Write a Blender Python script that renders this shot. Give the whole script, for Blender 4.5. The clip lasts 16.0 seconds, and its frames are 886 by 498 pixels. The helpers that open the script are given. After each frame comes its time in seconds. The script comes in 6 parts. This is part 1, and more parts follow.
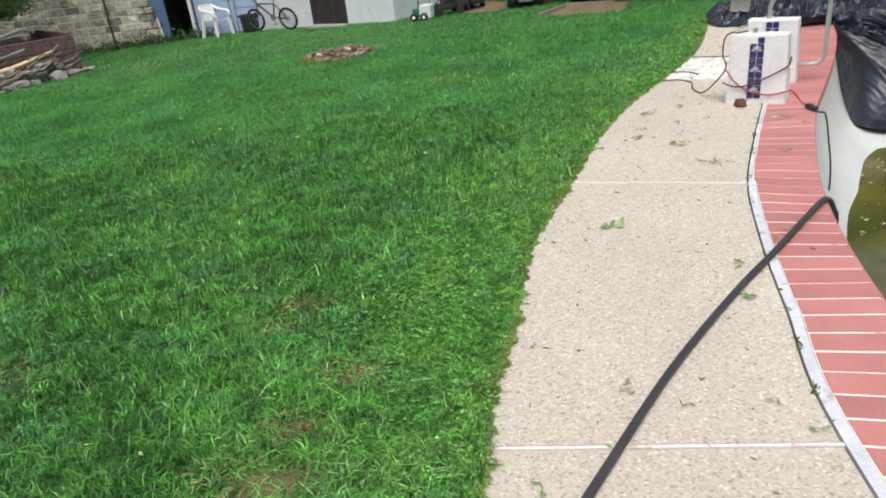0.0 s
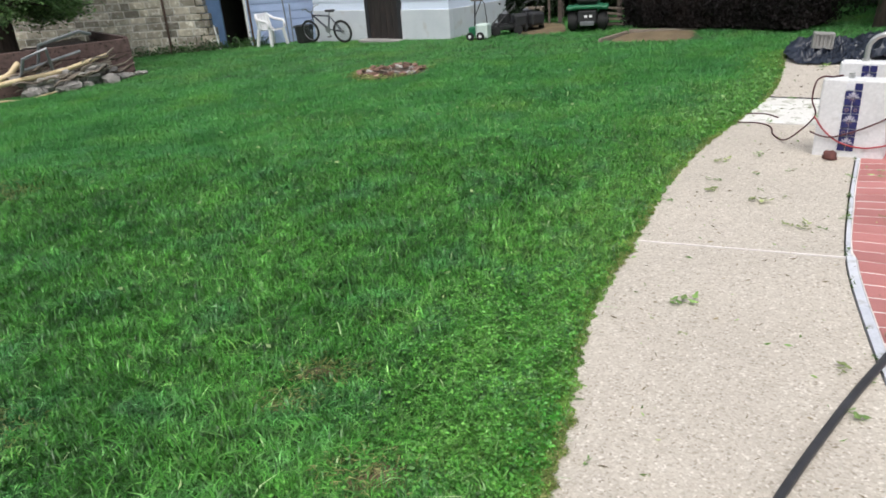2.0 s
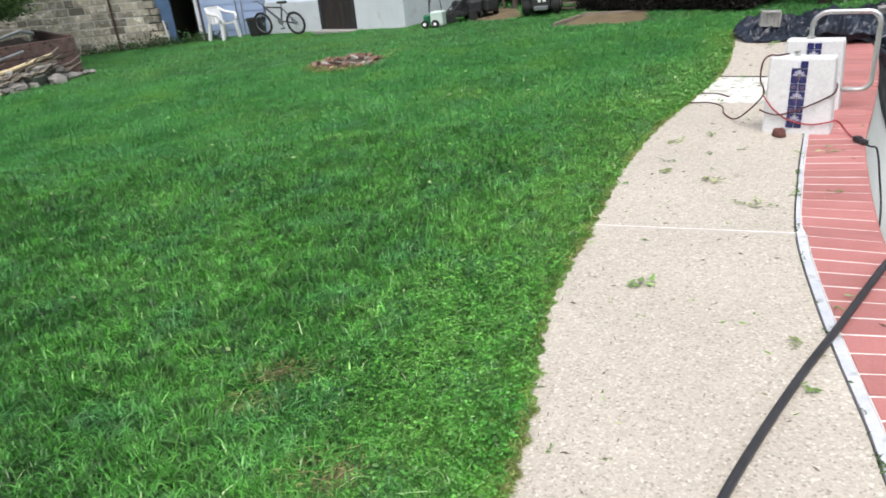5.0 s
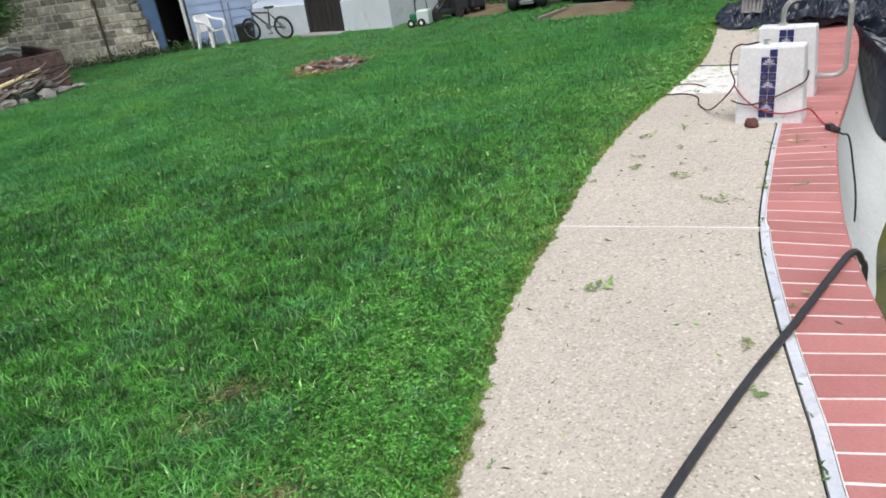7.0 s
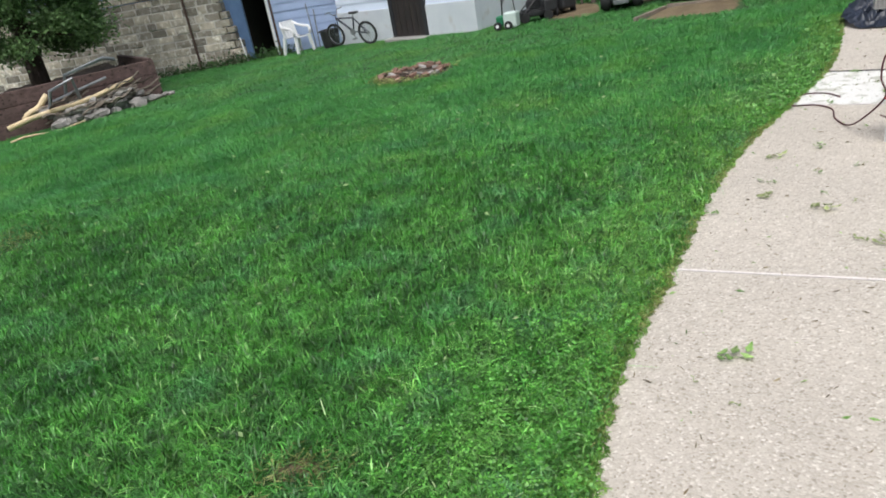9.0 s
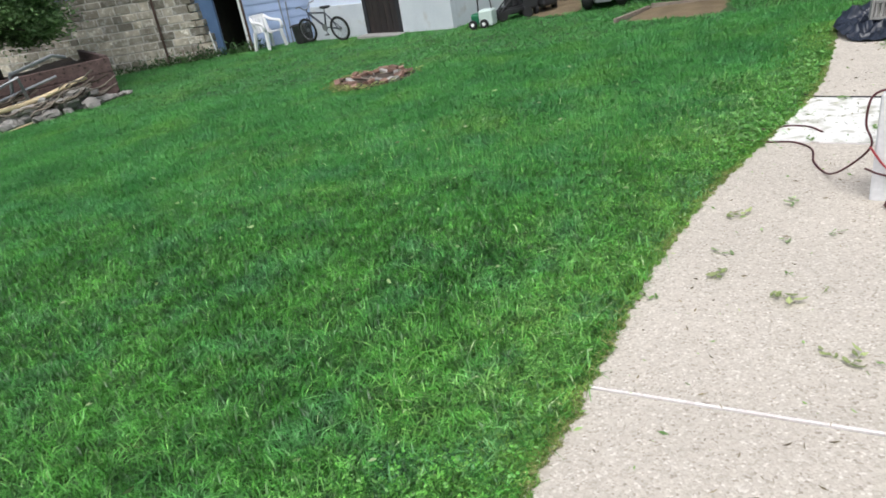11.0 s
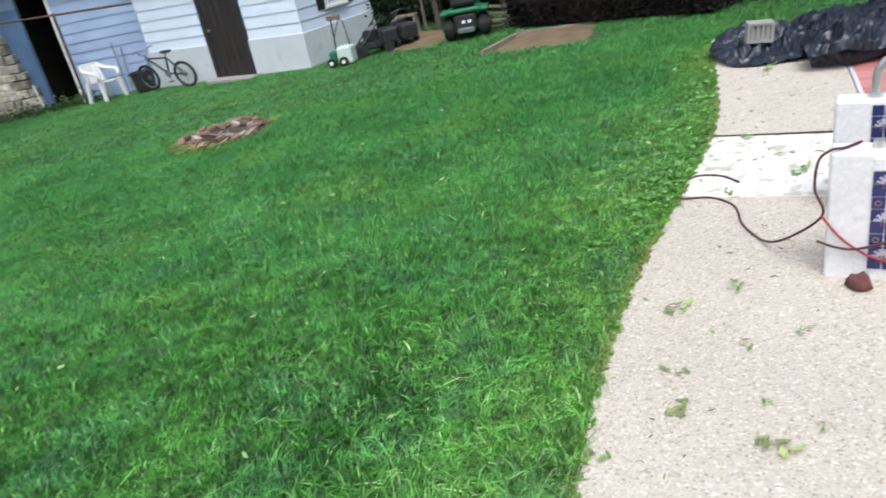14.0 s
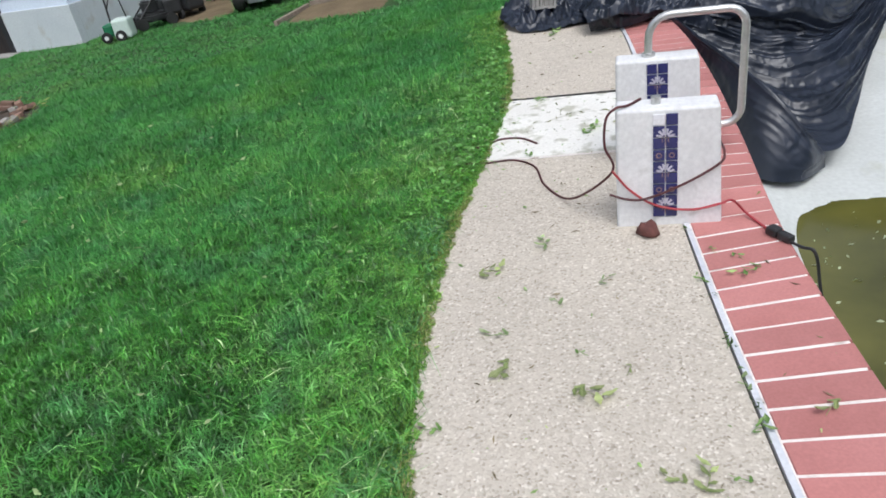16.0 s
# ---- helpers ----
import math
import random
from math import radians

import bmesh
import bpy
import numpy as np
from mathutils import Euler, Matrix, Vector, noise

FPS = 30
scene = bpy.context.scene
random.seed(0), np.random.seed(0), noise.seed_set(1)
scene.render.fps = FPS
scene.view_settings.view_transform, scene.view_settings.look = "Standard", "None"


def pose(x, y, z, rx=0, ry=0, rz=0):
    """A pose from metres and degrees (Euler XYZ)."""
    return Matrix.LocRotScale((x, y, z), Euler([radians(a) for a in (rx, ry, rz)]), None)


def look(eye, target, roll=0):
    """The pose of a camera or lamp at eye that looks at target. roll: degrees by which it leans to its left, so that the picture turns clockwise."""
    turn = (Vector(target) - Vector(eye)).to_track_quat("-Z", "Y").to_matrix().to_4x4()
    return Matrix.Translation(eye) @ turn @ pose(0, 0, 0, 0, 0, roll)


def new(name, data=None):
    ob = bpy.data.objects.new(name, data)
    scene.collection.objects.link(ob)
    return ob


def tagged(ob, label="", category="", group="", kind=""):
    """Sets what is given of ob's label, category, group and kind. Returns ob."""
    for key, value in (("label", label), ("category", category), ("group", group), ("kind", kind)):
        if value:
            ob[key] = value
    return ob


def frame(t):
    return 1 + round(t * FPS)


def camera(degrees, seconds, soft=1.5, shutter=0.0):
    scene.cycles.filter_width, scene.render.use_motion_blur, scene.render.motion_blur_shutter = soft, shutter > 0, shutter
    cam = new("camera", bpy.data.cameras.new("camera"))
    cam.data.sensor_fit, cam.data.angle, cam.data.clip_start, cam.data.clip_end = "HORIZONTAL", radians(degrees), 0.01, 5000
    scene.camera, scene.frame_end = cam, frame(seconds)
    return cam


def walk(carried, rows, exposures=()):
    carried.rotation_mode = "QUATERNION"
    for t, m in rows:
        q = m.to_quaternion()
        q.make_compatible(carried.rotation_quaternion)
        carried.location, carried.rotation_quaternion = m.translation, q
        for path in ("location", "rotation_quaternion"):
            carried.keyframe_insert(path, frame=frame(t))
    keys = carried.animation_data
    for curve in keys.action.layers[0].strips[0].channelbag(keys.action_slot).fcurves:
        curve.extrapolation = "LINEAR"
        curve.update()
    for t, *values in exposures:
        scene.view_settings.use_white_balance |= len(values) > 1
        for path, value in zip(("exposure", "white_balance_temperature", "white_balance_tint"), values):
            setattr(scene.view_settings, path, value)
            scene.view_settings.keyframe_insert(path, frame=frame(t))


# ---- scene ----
cam = camera(64.5, 16.0, 1.7, 0.2)

PATH = [
    (0, look((-0.037, -0.012, 1.709), (-0.226, 1.8, 0.883), -6.4)),
    (0.5, look((0.177, 0.165, 1.735), (-0.182, 1.908, 0.824), -11.2)),
    (1, look((0.131, 0.25, 1.745), (-0.371, 1.985, 0.885), -8.5)),
    (1.5, look((-0.062, 0.456, 1.758), (-0.507, 2.276, 1.058), -4.5)),
    (2, look((-0.081, 0.572, 1.725), (-0.388, 2.388, 0.945), -4.2)),
    (2.5, look((-0.068, 0.622, 1.741), (-0.353, 2.426, 0.925), -3.9)),
    (3, look((-0.039, 0.602, 1.764), (-0.225, 2.435, 0.986), -2.3)),
    (3.5, look((-0.089, 0.615, 1.72), (-0.393, 2.437, 0.952), -3.4)),
    (4, look((-0.118, 0.607, 1.726), (-0.565, 2.368, 0.891), -3.3)),
    (4.5, look((-0.089, 0.608, 1.732), (-0.456, 2.395, 0.915), -3.5)),
    (5, look((-0.039, 0.597, 1.738), (-0.253, 2.41, 0.92), -5.6)),
    (5.2, look((-0.04, 0.594, 1.741), (-0.214, 2.411, 0.922), -4.8)),
    (7.3, look((0.286, 0.709, 1.752), (-0.001, 2.507, 0.926), -9.8)),
    (7.5, look((0.306, 0.72, 1.759), (-0.096, 2.497, 0.933), -10.6)),
    (8, look((0.282, 0.784, 1.758), (-0.122, 2.555, 0.92), -7.9)),
    (8.5, look((0.117, 1.044, 1.765), (-0.31, 2.861, 1.045), -9.4)),
    (9, look((0.104, 1.263, 1.738), (-0.356, 3.042, 0.947), -10.0)),
    (9.2, look((0.16, 1.391, 1.713), (-0.332, 3.144, 0.885), -12.5)),
    (11.3, look((0.568, 2.376, 1.79), (0.106, 4.139, 0.966), -9.4)),
    (11.5, look((0.574, 2.416, 1.806), (0.139, 4.181, 0.973), -9.0)),
    (12, look((0.417, 2.649, 1.825), (0.252, 4.488, 1.055), -4.9)),
    (12.5, look((0.315, 2.847, 1.793), (0.138, 4.698, 1.056), -5.9)),
    (13, look((0.474, 3.138, 1.802), (-0.018, 4.863, 0.917), -12.6)),
    (13.5, look((0.558, 3.272, 1.814), (0.051, 5.0, 0.945), -13.5)),
    (14, look((0.458, 3.385, 1.816), (0.32, 5.203, 0.995), -11.5)),
    (14.5, look((0.413, 3.426, 1.818), (0.478, 5.263, 1.03), -8.4)),
    (15, look((0.444, 3.432, 1.796), (0.651, 5.235, 0.954), -9.0)),
    (15.5, look((0.499, 3.453, 1.769), (0.826, 5.187, 0.828), -11.0)),
    (16, look((0.489, 3.489, 1.78), (0.836, 5.201, 0.805), -9.8)),
]
walk(cam, PATH, [(0, 0.42, 6500, 10), (1.5, 0.32, 6350, 10), (3, 0.42, 6330, 10), (5, 0.54, 6300, 10), (7.5, 0.32, 6250, 10), (8.5, 0.34, 6250, 10), (11.5, 0.44, 6150, 10), (12.5, 0.45, 6100, 10), (13.5, 0.58, 6050, 10), (14.5, 0.54, 6050, 10), (15.5, 0.33, 6050, 10), (16, 0.24, 6050, 10)])

# ---------- light ----------
world = bpy.data.worlds.new("overcast_sky")
scene.world = world
world.use_nodes = True
wn = world.node_tree
sky = wn.nodes.new("ShaderNodeTexSky")
sky.sky_type = "NISHITA"
sky.sun_disc = False
sky.sun_elevation, sky.sun_rotation = radians(58), radians(200)
sky.air_density, sky.dust_density, sky.ozone_density = 1.0, 4.0, 1.0
hs = wn.nodes.new("ShaderNodeHueSaturation")
hs.inputs["Saturation"].default_value = 0.45
wn.links.new(sky.outputs[0], hs.inputs["Color"])
wn.links.new(hs.outputs[0], wn.nodes["Background"].inputs[0])
wn.nodes["Background"].inputs[1].default_value = 0.15

sun = new("sun", bpy.data.lights.new("sun", "SUN"))
sun.data.energy, sun.data.angle, sun.data.color = 1.2, radians(25), (1.0, 0.96, 0.9)
sun.matrix_world = look((0, 0, 30), (-5, 14, 0))

# ---------- helpers ----------
SLOPE = 0.0349


def g(x, y=0):
    """Height of the gently sloping yard."""
    return SLOPE * x


def nodes_of(name, rough=0.8, metal=0.0):
    m = bpy.data.materials.new(name)
    m.use_nodes = True
    b = m.node_tree.nodes["Principled BSDF"]
    b.inputs["Roughness"].default_value = rough
    b.inputs["Metallic"].default_value = metal
    return m, m.node_tree, b


def mat(name, c1, c2, scale=6.0, fine=60.0, rough=0.8, metal=0.0, bump=0.3, dist=0.004, spread=0.0, c3=None, spot=(0.6, 0.72), stretch=None, coat=0.0, island=False):
    """Two-scale noise material in metres: large patches from c1 to c2, fine grain, optional stains c3, optional variation from piece to piece."""
    m, nt, b = nodes_of(name, rough, metal)
    N, L = nt.nodes.new, nt.links.new
    tc = N("ShaderNodeTexCoord")
    mp = N("ShaderNodeMapping")
    if stretch:
        mp.inputs["Scale"].default_value = stretch
    if spread:
        oi = N("ShaderNodeObjectInfo")
        cb = N("ShaderNodeCombineXYZ")
        mu = N("ShaderNodeMath"); mu.operation = "MULTIPLY"; mu.inputs[1].default_value = 40
        L(oi.outputs["Random"], mu.inputs[0])
        L(mu.outputs[0], cb.inputs[0]); L(mu.outputs[0], cb.inputs[2])
        L(cb.outputs[0], mp.inputs["Location"])
    L(tc.outputs["Object"], mp.inputs["Vector"])
    big = N("ShaderNodeTexNoise"); big.inputs["Scale"].default_value = scale; big.inputs["Detail"].default_value = 6
    small = N("ShaderNodeTexNoise"); small.inputs["Scale"].default_value = fine; small.inputs["Detail"].default_value = 3
    L(mp.outputs[0], big.inputs["Vector"]); L(mp.outputs[0], small.inputs["Vector"])
    r = N("ShaderNodeMapRange"); r.inputs[1].default_value, r.inputs[2].default_value = 0.3, 0.7
    L(big.outputs[0], r.inputs[0])
    mix = N("ShaderNodeMix"); mix.data_type = "RGBA"
    mix.inputs["A"].default_value, mix.inputs["B"].default_value = (*c1, 1), (*c2, 1)
    L(r.outputs[0], mix.inputs["Factor"])
    col = mix.outputs["Result"]
    if c3:
        r3 = N("ShaderNodeMapRange"); r3.inputs[1].default_value, r3.inputs[2].default_value = spot
        n3 = N("ShaderNodeTexNoise"); n3.inputs["Scale"].default_value = scale * 2.3; n3.inputs["Detail"].default_value = 8
        L(mp.outputs[0], n3.inputs["Vector"]); L(n3.outputs[0], r3.inputs[0])
        m3 = N("ShaderNodeMix"); m3.data_type = "RGBA"; m3.inputs["B"].default_value = (*c3, 1)
        L(r3.outputs[0], m3.inputs["Factor"]); L(col, m3.inputs["A"])
        col = m3.outputs["Result"]
    hsv = N("ShaderNodeHueSaturation")
    rv = N("ShaderNodeMapRange"); rv.inputs[3].default_value, rv.inputs[4].default_value = 0.82, 1.18
    L(small.outputs[0], rv.inputs[0])
    val = rv.outputs[0]
    if spread or island:
        if island:
            src = N("ShaderNodeNewGeometry").outputs["Random Per Island"]
        else:
            src = oi.outputs["Random"]
        ro = N("ShaderNodeMapRange"); sp = spread or 0.25
        ro.inputs[3].default_value, ro.inputs[4].default_value = 1 - sp, 1 + sp
        L(src, ro.inputs[0])
        mm = N("ShaderNodeMath"); mm.operation = "MULTIPLY"
        L(val, mm.inputs[0]); L(ro.outputs[0], mm.inputs[1])
        val = mm.outputs[0]
    L(val, hsv.inputs["Value"]); L(col, hsv.inputs["Color"])
    L(hsv.outputs[0], b.inputs["Base Color"])
    if coat:
        b.inputs["Coat Weight"].default_value = coat
    if bump:
        bp = N("ShaderNodeBump"); bp.inputs["Strength"].default_value = bump; bp.inputs["Distance"].default_value = dist
        L(small.outputs[0], bp.inputs["Height"]); L(bp.outputs[0], b.inputs["Normal"])
    return m


def leaf_mat(name, dark, light, scale=3.0, rough=0.55, spread=0.35, dry=None, through_=0.25, tuft=0.0, cool_sheen=None, warm=None):
    """Foliage: colour drifts over the plant, each leaf a little different, some light passes through."""
    m, nt, b = nodes_of(name, rough)
    N, L = nt.nodes.new, nt.links.new
    tc = N("ShaderNodeTexCoord")
    n1 = N("ShaderNodeTexNoise"); n1.inputs["Scale"].default_value = scale; n1.inputs["Detail"].default_value = 4
    L(tc.outputs["Object"], n1.inputs["Vector"])
    r = N("ShaderNodeMapRange"); r.inputs[1].default_value, r.inputs[2].default_value = 0.32, 0.68
    L(n1.outputs[0], r.inputs[0])
    mix = N("ShaderNodeMix"); mix.data_type = "RGBA"
    mix.inputs["A"].default_value, mix.inputs["B"].default_value = (*dark, 1), (*light, 1)
    L(r.outputs[0], mix.inputs["Factor"])
    col = mix.outputs["Result"]
    geo = N("ShaderNodeNewGeometry")
    # Bluish noise patches put the sheen of some tufts into the colour.
    if cool_sheen:
        nc = N("ShaderNodeTexNoise"); nc.inputs["Scale"].default_value = 2.2; nc.inputs["Detail"].default_value = 5
        L(tc.outputs["Object"], nc.inputs["Vector"])
        rc_ = N("ShaderNodeMapRange"); rc_.inputs[1].default_value, rc_.inputs[2].default_value, rc_.inputs[4].default_value = 0.5, 0.68, 0.75
        L(nc.outputs[0], rc_.inputs[0])
        mc = N("ShaderNodeMix"); mc.data_type = "RGBA"; mc.inputs["B"].default_value = (*cool_sheen, 1)
        L(rc_.outputs[0], mc.inputs["Factor"]); L(col, mc.inputs["A"])
        col = mc.outputs["Result"]
    if warm:
        nw_ = N("ShaderNodeTexNoise"); nw_.inputs["Scale"].default_value = 0.75; nw_.inputs["Detail"].default_value = 6; nw_.inputs["Roughness"].default_value = 0.65
        L(tc.outputs["Object"], nw_.inputs["Vector"])
        rw_ = N("ShaderNodeMapRange"); rw_.inputs[1].default_value, rw_.inputs[2].default_value, rw_.inputs[4].default_value = 0.5, 0.66, 0.8
        L(nw_.outputs[0], rw_.inputs[0])
        mw_ = N("ShaderNodeMix"); mw_.data_type = "RGBA"; mw_.inputs["B"].default_value = (*warm, 1)
        L(rw_.outputs[0], mw_.inputs["Factor"]); L(col, mw_.inputs["A"])
        col = mw_.outputs["Result"]
    if dry:
        rd = N("ShaderNodeMapRange"); rd.inputs[1].default_value, rd.inputs[2].default_value = 0.975, 0.985
        L(geo.outputs["Random Per Island"], rd.inputs[0])
        md = N("ShaderNodeMix"); md.data_type = "RGBA"; md.inputs["B"].default_value = (*dry, 1)
        L(rd.outputs[0], md.inputs["Factor"]); L(col, md.inputs["A"])
        col = md.outputs["Result"]
    hsv = N("ShaderNodeHueSaturation")
    ro = N("ShaderNodeMapRange"); ro.inputs[3].default_value, ro.inputs[4].default_value = 1 - spread, 1 + spread
    L(geo.outputs["Random Per Island"], ro.inputs[0]); val = ro.outputs[0]
    if tuft:
        nf = N("ShaderNodeTexNoise"); nf.inputs["Scale"].default_value = 11; nf.inputs["Detail"].default_value = 3
        L(tc.outputs["Object"], nf.inputs["Vector"])
        rf = N("ShaderNodeMapRange"); rf.inputs[1].default_value, rf.inputs[2].default_value, rf.inputs[3].default_value, rf.inputs[4].default_value = 0.3, 0.7, 1 - tuft, 1 + tuft
        L(nf.outputs[0], rf.inputs[0])
        mt = N("ShaderNodeMath"); mt.operation = "MULTIPLY"; L(val, mt.inputs[0]); L(rf.outputs[0], mt.inputs[1])
        val = mt.outputs[0]
    L(val, hsv.inputs["Value"])
    L(col, hsv.inputs["Color"]); L(hsv.outputs[0], b.inputs["Base Color"])
    tr = N("ShaderNodeBsdfTranslucent"); L(hsv.outputs[0], tr.inputs["Color"])
    ms = N("ShaderNodeMixShader"); ms.inputs[0].default_value = through_
    L(b.outputs[0], ms.inputs[1]); L(tr.outputs[0], ms.inputs[2])
    L(ms.outputs[0], nt.nodes["Material Output"].inputs["Surface"])
    return m


def finish(name, bm, material, smooth=False):
    me = bpy.data.meshes.new(name)
    bm.to_mesh(me)
    bm.free()
    me.materials.append(material)
    if smooth:
        me.polygons.foreach_set("use_smooth", [True] * len(me.polygons))
    return me


def part(name, bm, material, parent=None, label="", smooth=False, m=None):
    """One bmesh as one mesh object, under a thing or a part."""
    ob = new(name, finish(name, bm, material, smooth))
    if m is not None:
        ob.matrix_basis = m
    if parent is not None:
        ob.parent = parent
    if label:
        ob["label"] = label
    return ob


def thing(name, m, label, category, group="", kind=""):
    ob = new(name)
    ob.empty_display_size = 0.1
    ob.matrix_basis = m
    return tagged(ob, label, category, group, kind)


def box(bm, x0, y0, z0, x1, y1, z1, bevel=0.0, m=None):
    """A box with softened edges."""
    r = bmesh.ops.create_cube(bm, size=1)
    vs = r["verts"]
    M = Matrix.Translation(((x0 + x1) / 2, (y0 + y1) / 2, (z0 + z1) / 2)) @ Matrix.Diagonal((abs(x1 - x0), abs(y1 - y0), abs(z1 - z0), 1))
    bmesh.ops.transform(bm, matrix=M, verts=vs)
    if bevel:
        es = list({e for v in vs for e in v.link_edges})
        out = bmesh.ops.bevel(bm, geom=es, offset=bevel, segments=2, affect="EDGES", profile=0.5)
        vs = list({v for f in out["faces"] for v in f.verts} | {v for v in vs if v.is_valid})
    if m is not None:
        bmesh.ops.transform(bm, matrix=m, verts=vs)
    return vs


def boxed(*a, bevel=0.0, m=None):
    bm = bmesh.new()
    box(bm, *a, bevel=bevel, m=m)
    return bm


def tube(bm, pts, radius, seg=8, taper=None):
    """A round bar that runs through the points."""
    pts = [Vector(p) for p in pts]
    rings = []
    n = len(pts)
    side = None
    for i, p in enumerate(pts):
        d = (pts[min(i + 1, n - 1)] - pts[max(i - 1, 0)]).normalized()
        if side is None:
            side = d.orthogonal().normalized()
        side = (side - d * side.dot(d)).normalized()
        up = d.cross(side)
        rad = radius if taper is None else radius + (taper - radius) * i / max(1, n - 1)
        rings.append([bm.verts.new(p + (side * math.cos(2 * math.pi * k / seg) + up * math.sin(2 * math.pi * k / seg)) * rad) for k in range(seg)])
    for a, b in zip(rings, rings[1:]):
        for k in range(seg):
            bm.faces.new((a[k], a[(k + 1) % seg], b[(k + 1) % seg], b[k]))
    bm.faces.new(list(reversed(rings[0])))
    bm.faces.new(rings[-1])


def tubed(pts, radius, seg=8, taper=None):
    bm = bmesh.new()
    tube(bm, pts, radius, seg, taper)
    return bm


def spline(ctrl, n):
    """Catmull-Rom through control points: n points, and the same parameter for lists of equal length."""
    c = [np.array(p, float) for p in ctrl]
    c = [2 * c[0] - c[1]] + c + [2 * c[-1] - c[-2]]
    out = []
    for i in range(n):
        v = i / (n - 1) * (len(ctrl) - 1)
        k = min(int(v), len(ctrl) - 2)
        t = v - k
        a, b, d, e = c[k:k + 4]
        out.append(0.5 * (2 * b + (d - a) * t + (2 * a - 5 * b + 4 * d - e) * t * t + (3 * b - a - 3 * d + e) * t ** 3))
    return np.array(out)


def ring(bm, radius, r, axis="Y", seg=24, m=None):
    """A torus."""
    vs = []
    for i in range(seg):
        a = 2 * math.pi * i / seg
        row = []
        for k in range(8):
            b = 2 * math.pi * k / 8
            q = radius + r * math.cos(b)
            p = Vector((q * math.cos(a), r * math.sin(b), q * math.sin(a)))
            row.append(bm.verts.new(m @ p if m is not None else p))
        vs.append(row)
    for i in range(seg):
        for k in range(8):
            bm.faces.new((vs[i][k], vs[i][(k + 1) % 8], vs[(i + 1) % seg][(k + 1) % 8], vs[(i + 1) % seg][k]))


def disc(bm, radius, depth, axis_m, seg=20, bevel=0.0):
    r = bmesh.ops.create_cone(bm, cap_ends=True, segments=seg, radius1=radius, radius2=radius, depth=depth)
    vs = r["verts"]
    if bevel:
        es = [e for e in {e for v in vs for e in v.link_edges} if len(e.link_faces) == 2 and any(len(f.verts) > 4 for f in e.link_faces)]
        out = bmesh.ops.bevel(bm, geom=es, offset=bevel, segments=2, affect="EDGES")
        vs = list({v for f in out["faces"] for v in f.verts} | {v for v in vs if v.is_valid})
    bmesh.ops.transform(bm, matrix=axis_m, verts=vs)


def rock(seed, size, flat=0.7):
    rnd = random.Random(seed)
    bm = bmesh.new()
    bmesh.ops.create_icosphere(bm, subdivisions=2, radius=size)
    off = Vector((rnd.random() * 9, rnd.random() * 9, rnd.random() * 9))
    for v in bm.verts:
        q = noise.noise(v.co / size * 1.1 + off)
        v.co *= 1 + 0.7 * q
        v.co.z *= flat
    return bm


# ---------- materials ----------
# Kept dark so its colour deepens the shade between grass blades.
M_soil = mat("lawn_soil", (0.022, 0.066, 0.016), (0.04, 0.098, 0.023), 1.5, 40, 0.95, bump=0.6, dist=0.02, c3=(0.09, 0.11, 0.035), spot=(0.6, 0.72))
def aggregate():
    m, nt, b = nodes_of("exposed_aggregate", 0.85)
    N, L = nt.nodes.new, nt.links.new
    tc = N("ShaderNodeTexCoord")
    big = N("ShaderNodeTexNoise"); big.inputs["Scale"].default_value = 1.1; big.inputs["Detail"].default_value = 6
    vo = N("ShaderNodeTexVoronoi"); vo.inputs["Scale"].default_value = 105
    vo2 = N("ShaderNodeTexVoronoi"); vo2.inputs["Scale"].default_value = 38
    for n in (big, vo, vo2):
        L(tc.outputs["Object"], n.inputs["Vector"])
    ramp = N("ShaderNodeValToRGB")
    e = ramp.color_ramp.elements
    e[0].position, e[0].color = 0.0, (0.32, 0.275, 0.22, 1)
    e[1].position, e[1].color = 1.0, (0.70, 0.65, 0.575, 1)
    for pos, col in ((0.10, (0.455, 0.405, 0.335, 1)), (0.5, (0.515, 0.462, 0.388, 1)), (0.9, (0.565, 0.512, 0.435, 1))):
        q = e.new(pos); q.color = col
    sep = N("ShaderNodeSeparateColor"); L(vo.outputs["Color"], sep.inputs[0]); L(sep.outputs[0], ramp.inputs[0])
    sep2 = N("ShaderNodeSeparateColor"); L(vo2.outputs["Color"], sep2.inputs[0])
    r2 = N("ShaderNodeMapRange"); r2.inputs[3].default_value, r2.inputs[4].default_value = 0.96, 1.04
    L(sep2.outputs[1], r2.inputs[0])
    r = N("ShaderNodeMapRange"); r.inputs[1].default_value, r.inputs[2].default_value, r.inputs[3].default_value, r.inputs[4].default_value = 0.3, 0.72, 0.93, 1.05
    L(big.outputs[0], r.inputs[0])
    mu = N("ShaderNodeMath"); mu.operation = "MULTIPLY"; L(r.outputs[0], mu.inputs[0]); L(r2.outputs[0], mu.inputs[1])
    hv = N("ShaderNodeHueSaturation"); L(ramp.outputs[0], hv.inputs["Color"]); L(mu.outputs[0], hv.inputs["Value"])
    L(hv.outputs[0], b.inputs["Base Color"])
    bp = N("ShaderNodeBump"); bp.inputs["Strength"].default_value = 0.5; bp.inputs["Distance"].default_value = 0.003
    L(vo.outputs["Distance"], bp.inputs["Height"]); bp.invert = True; L(bp.outputs[0], b.inputs["Normal"])
    return m


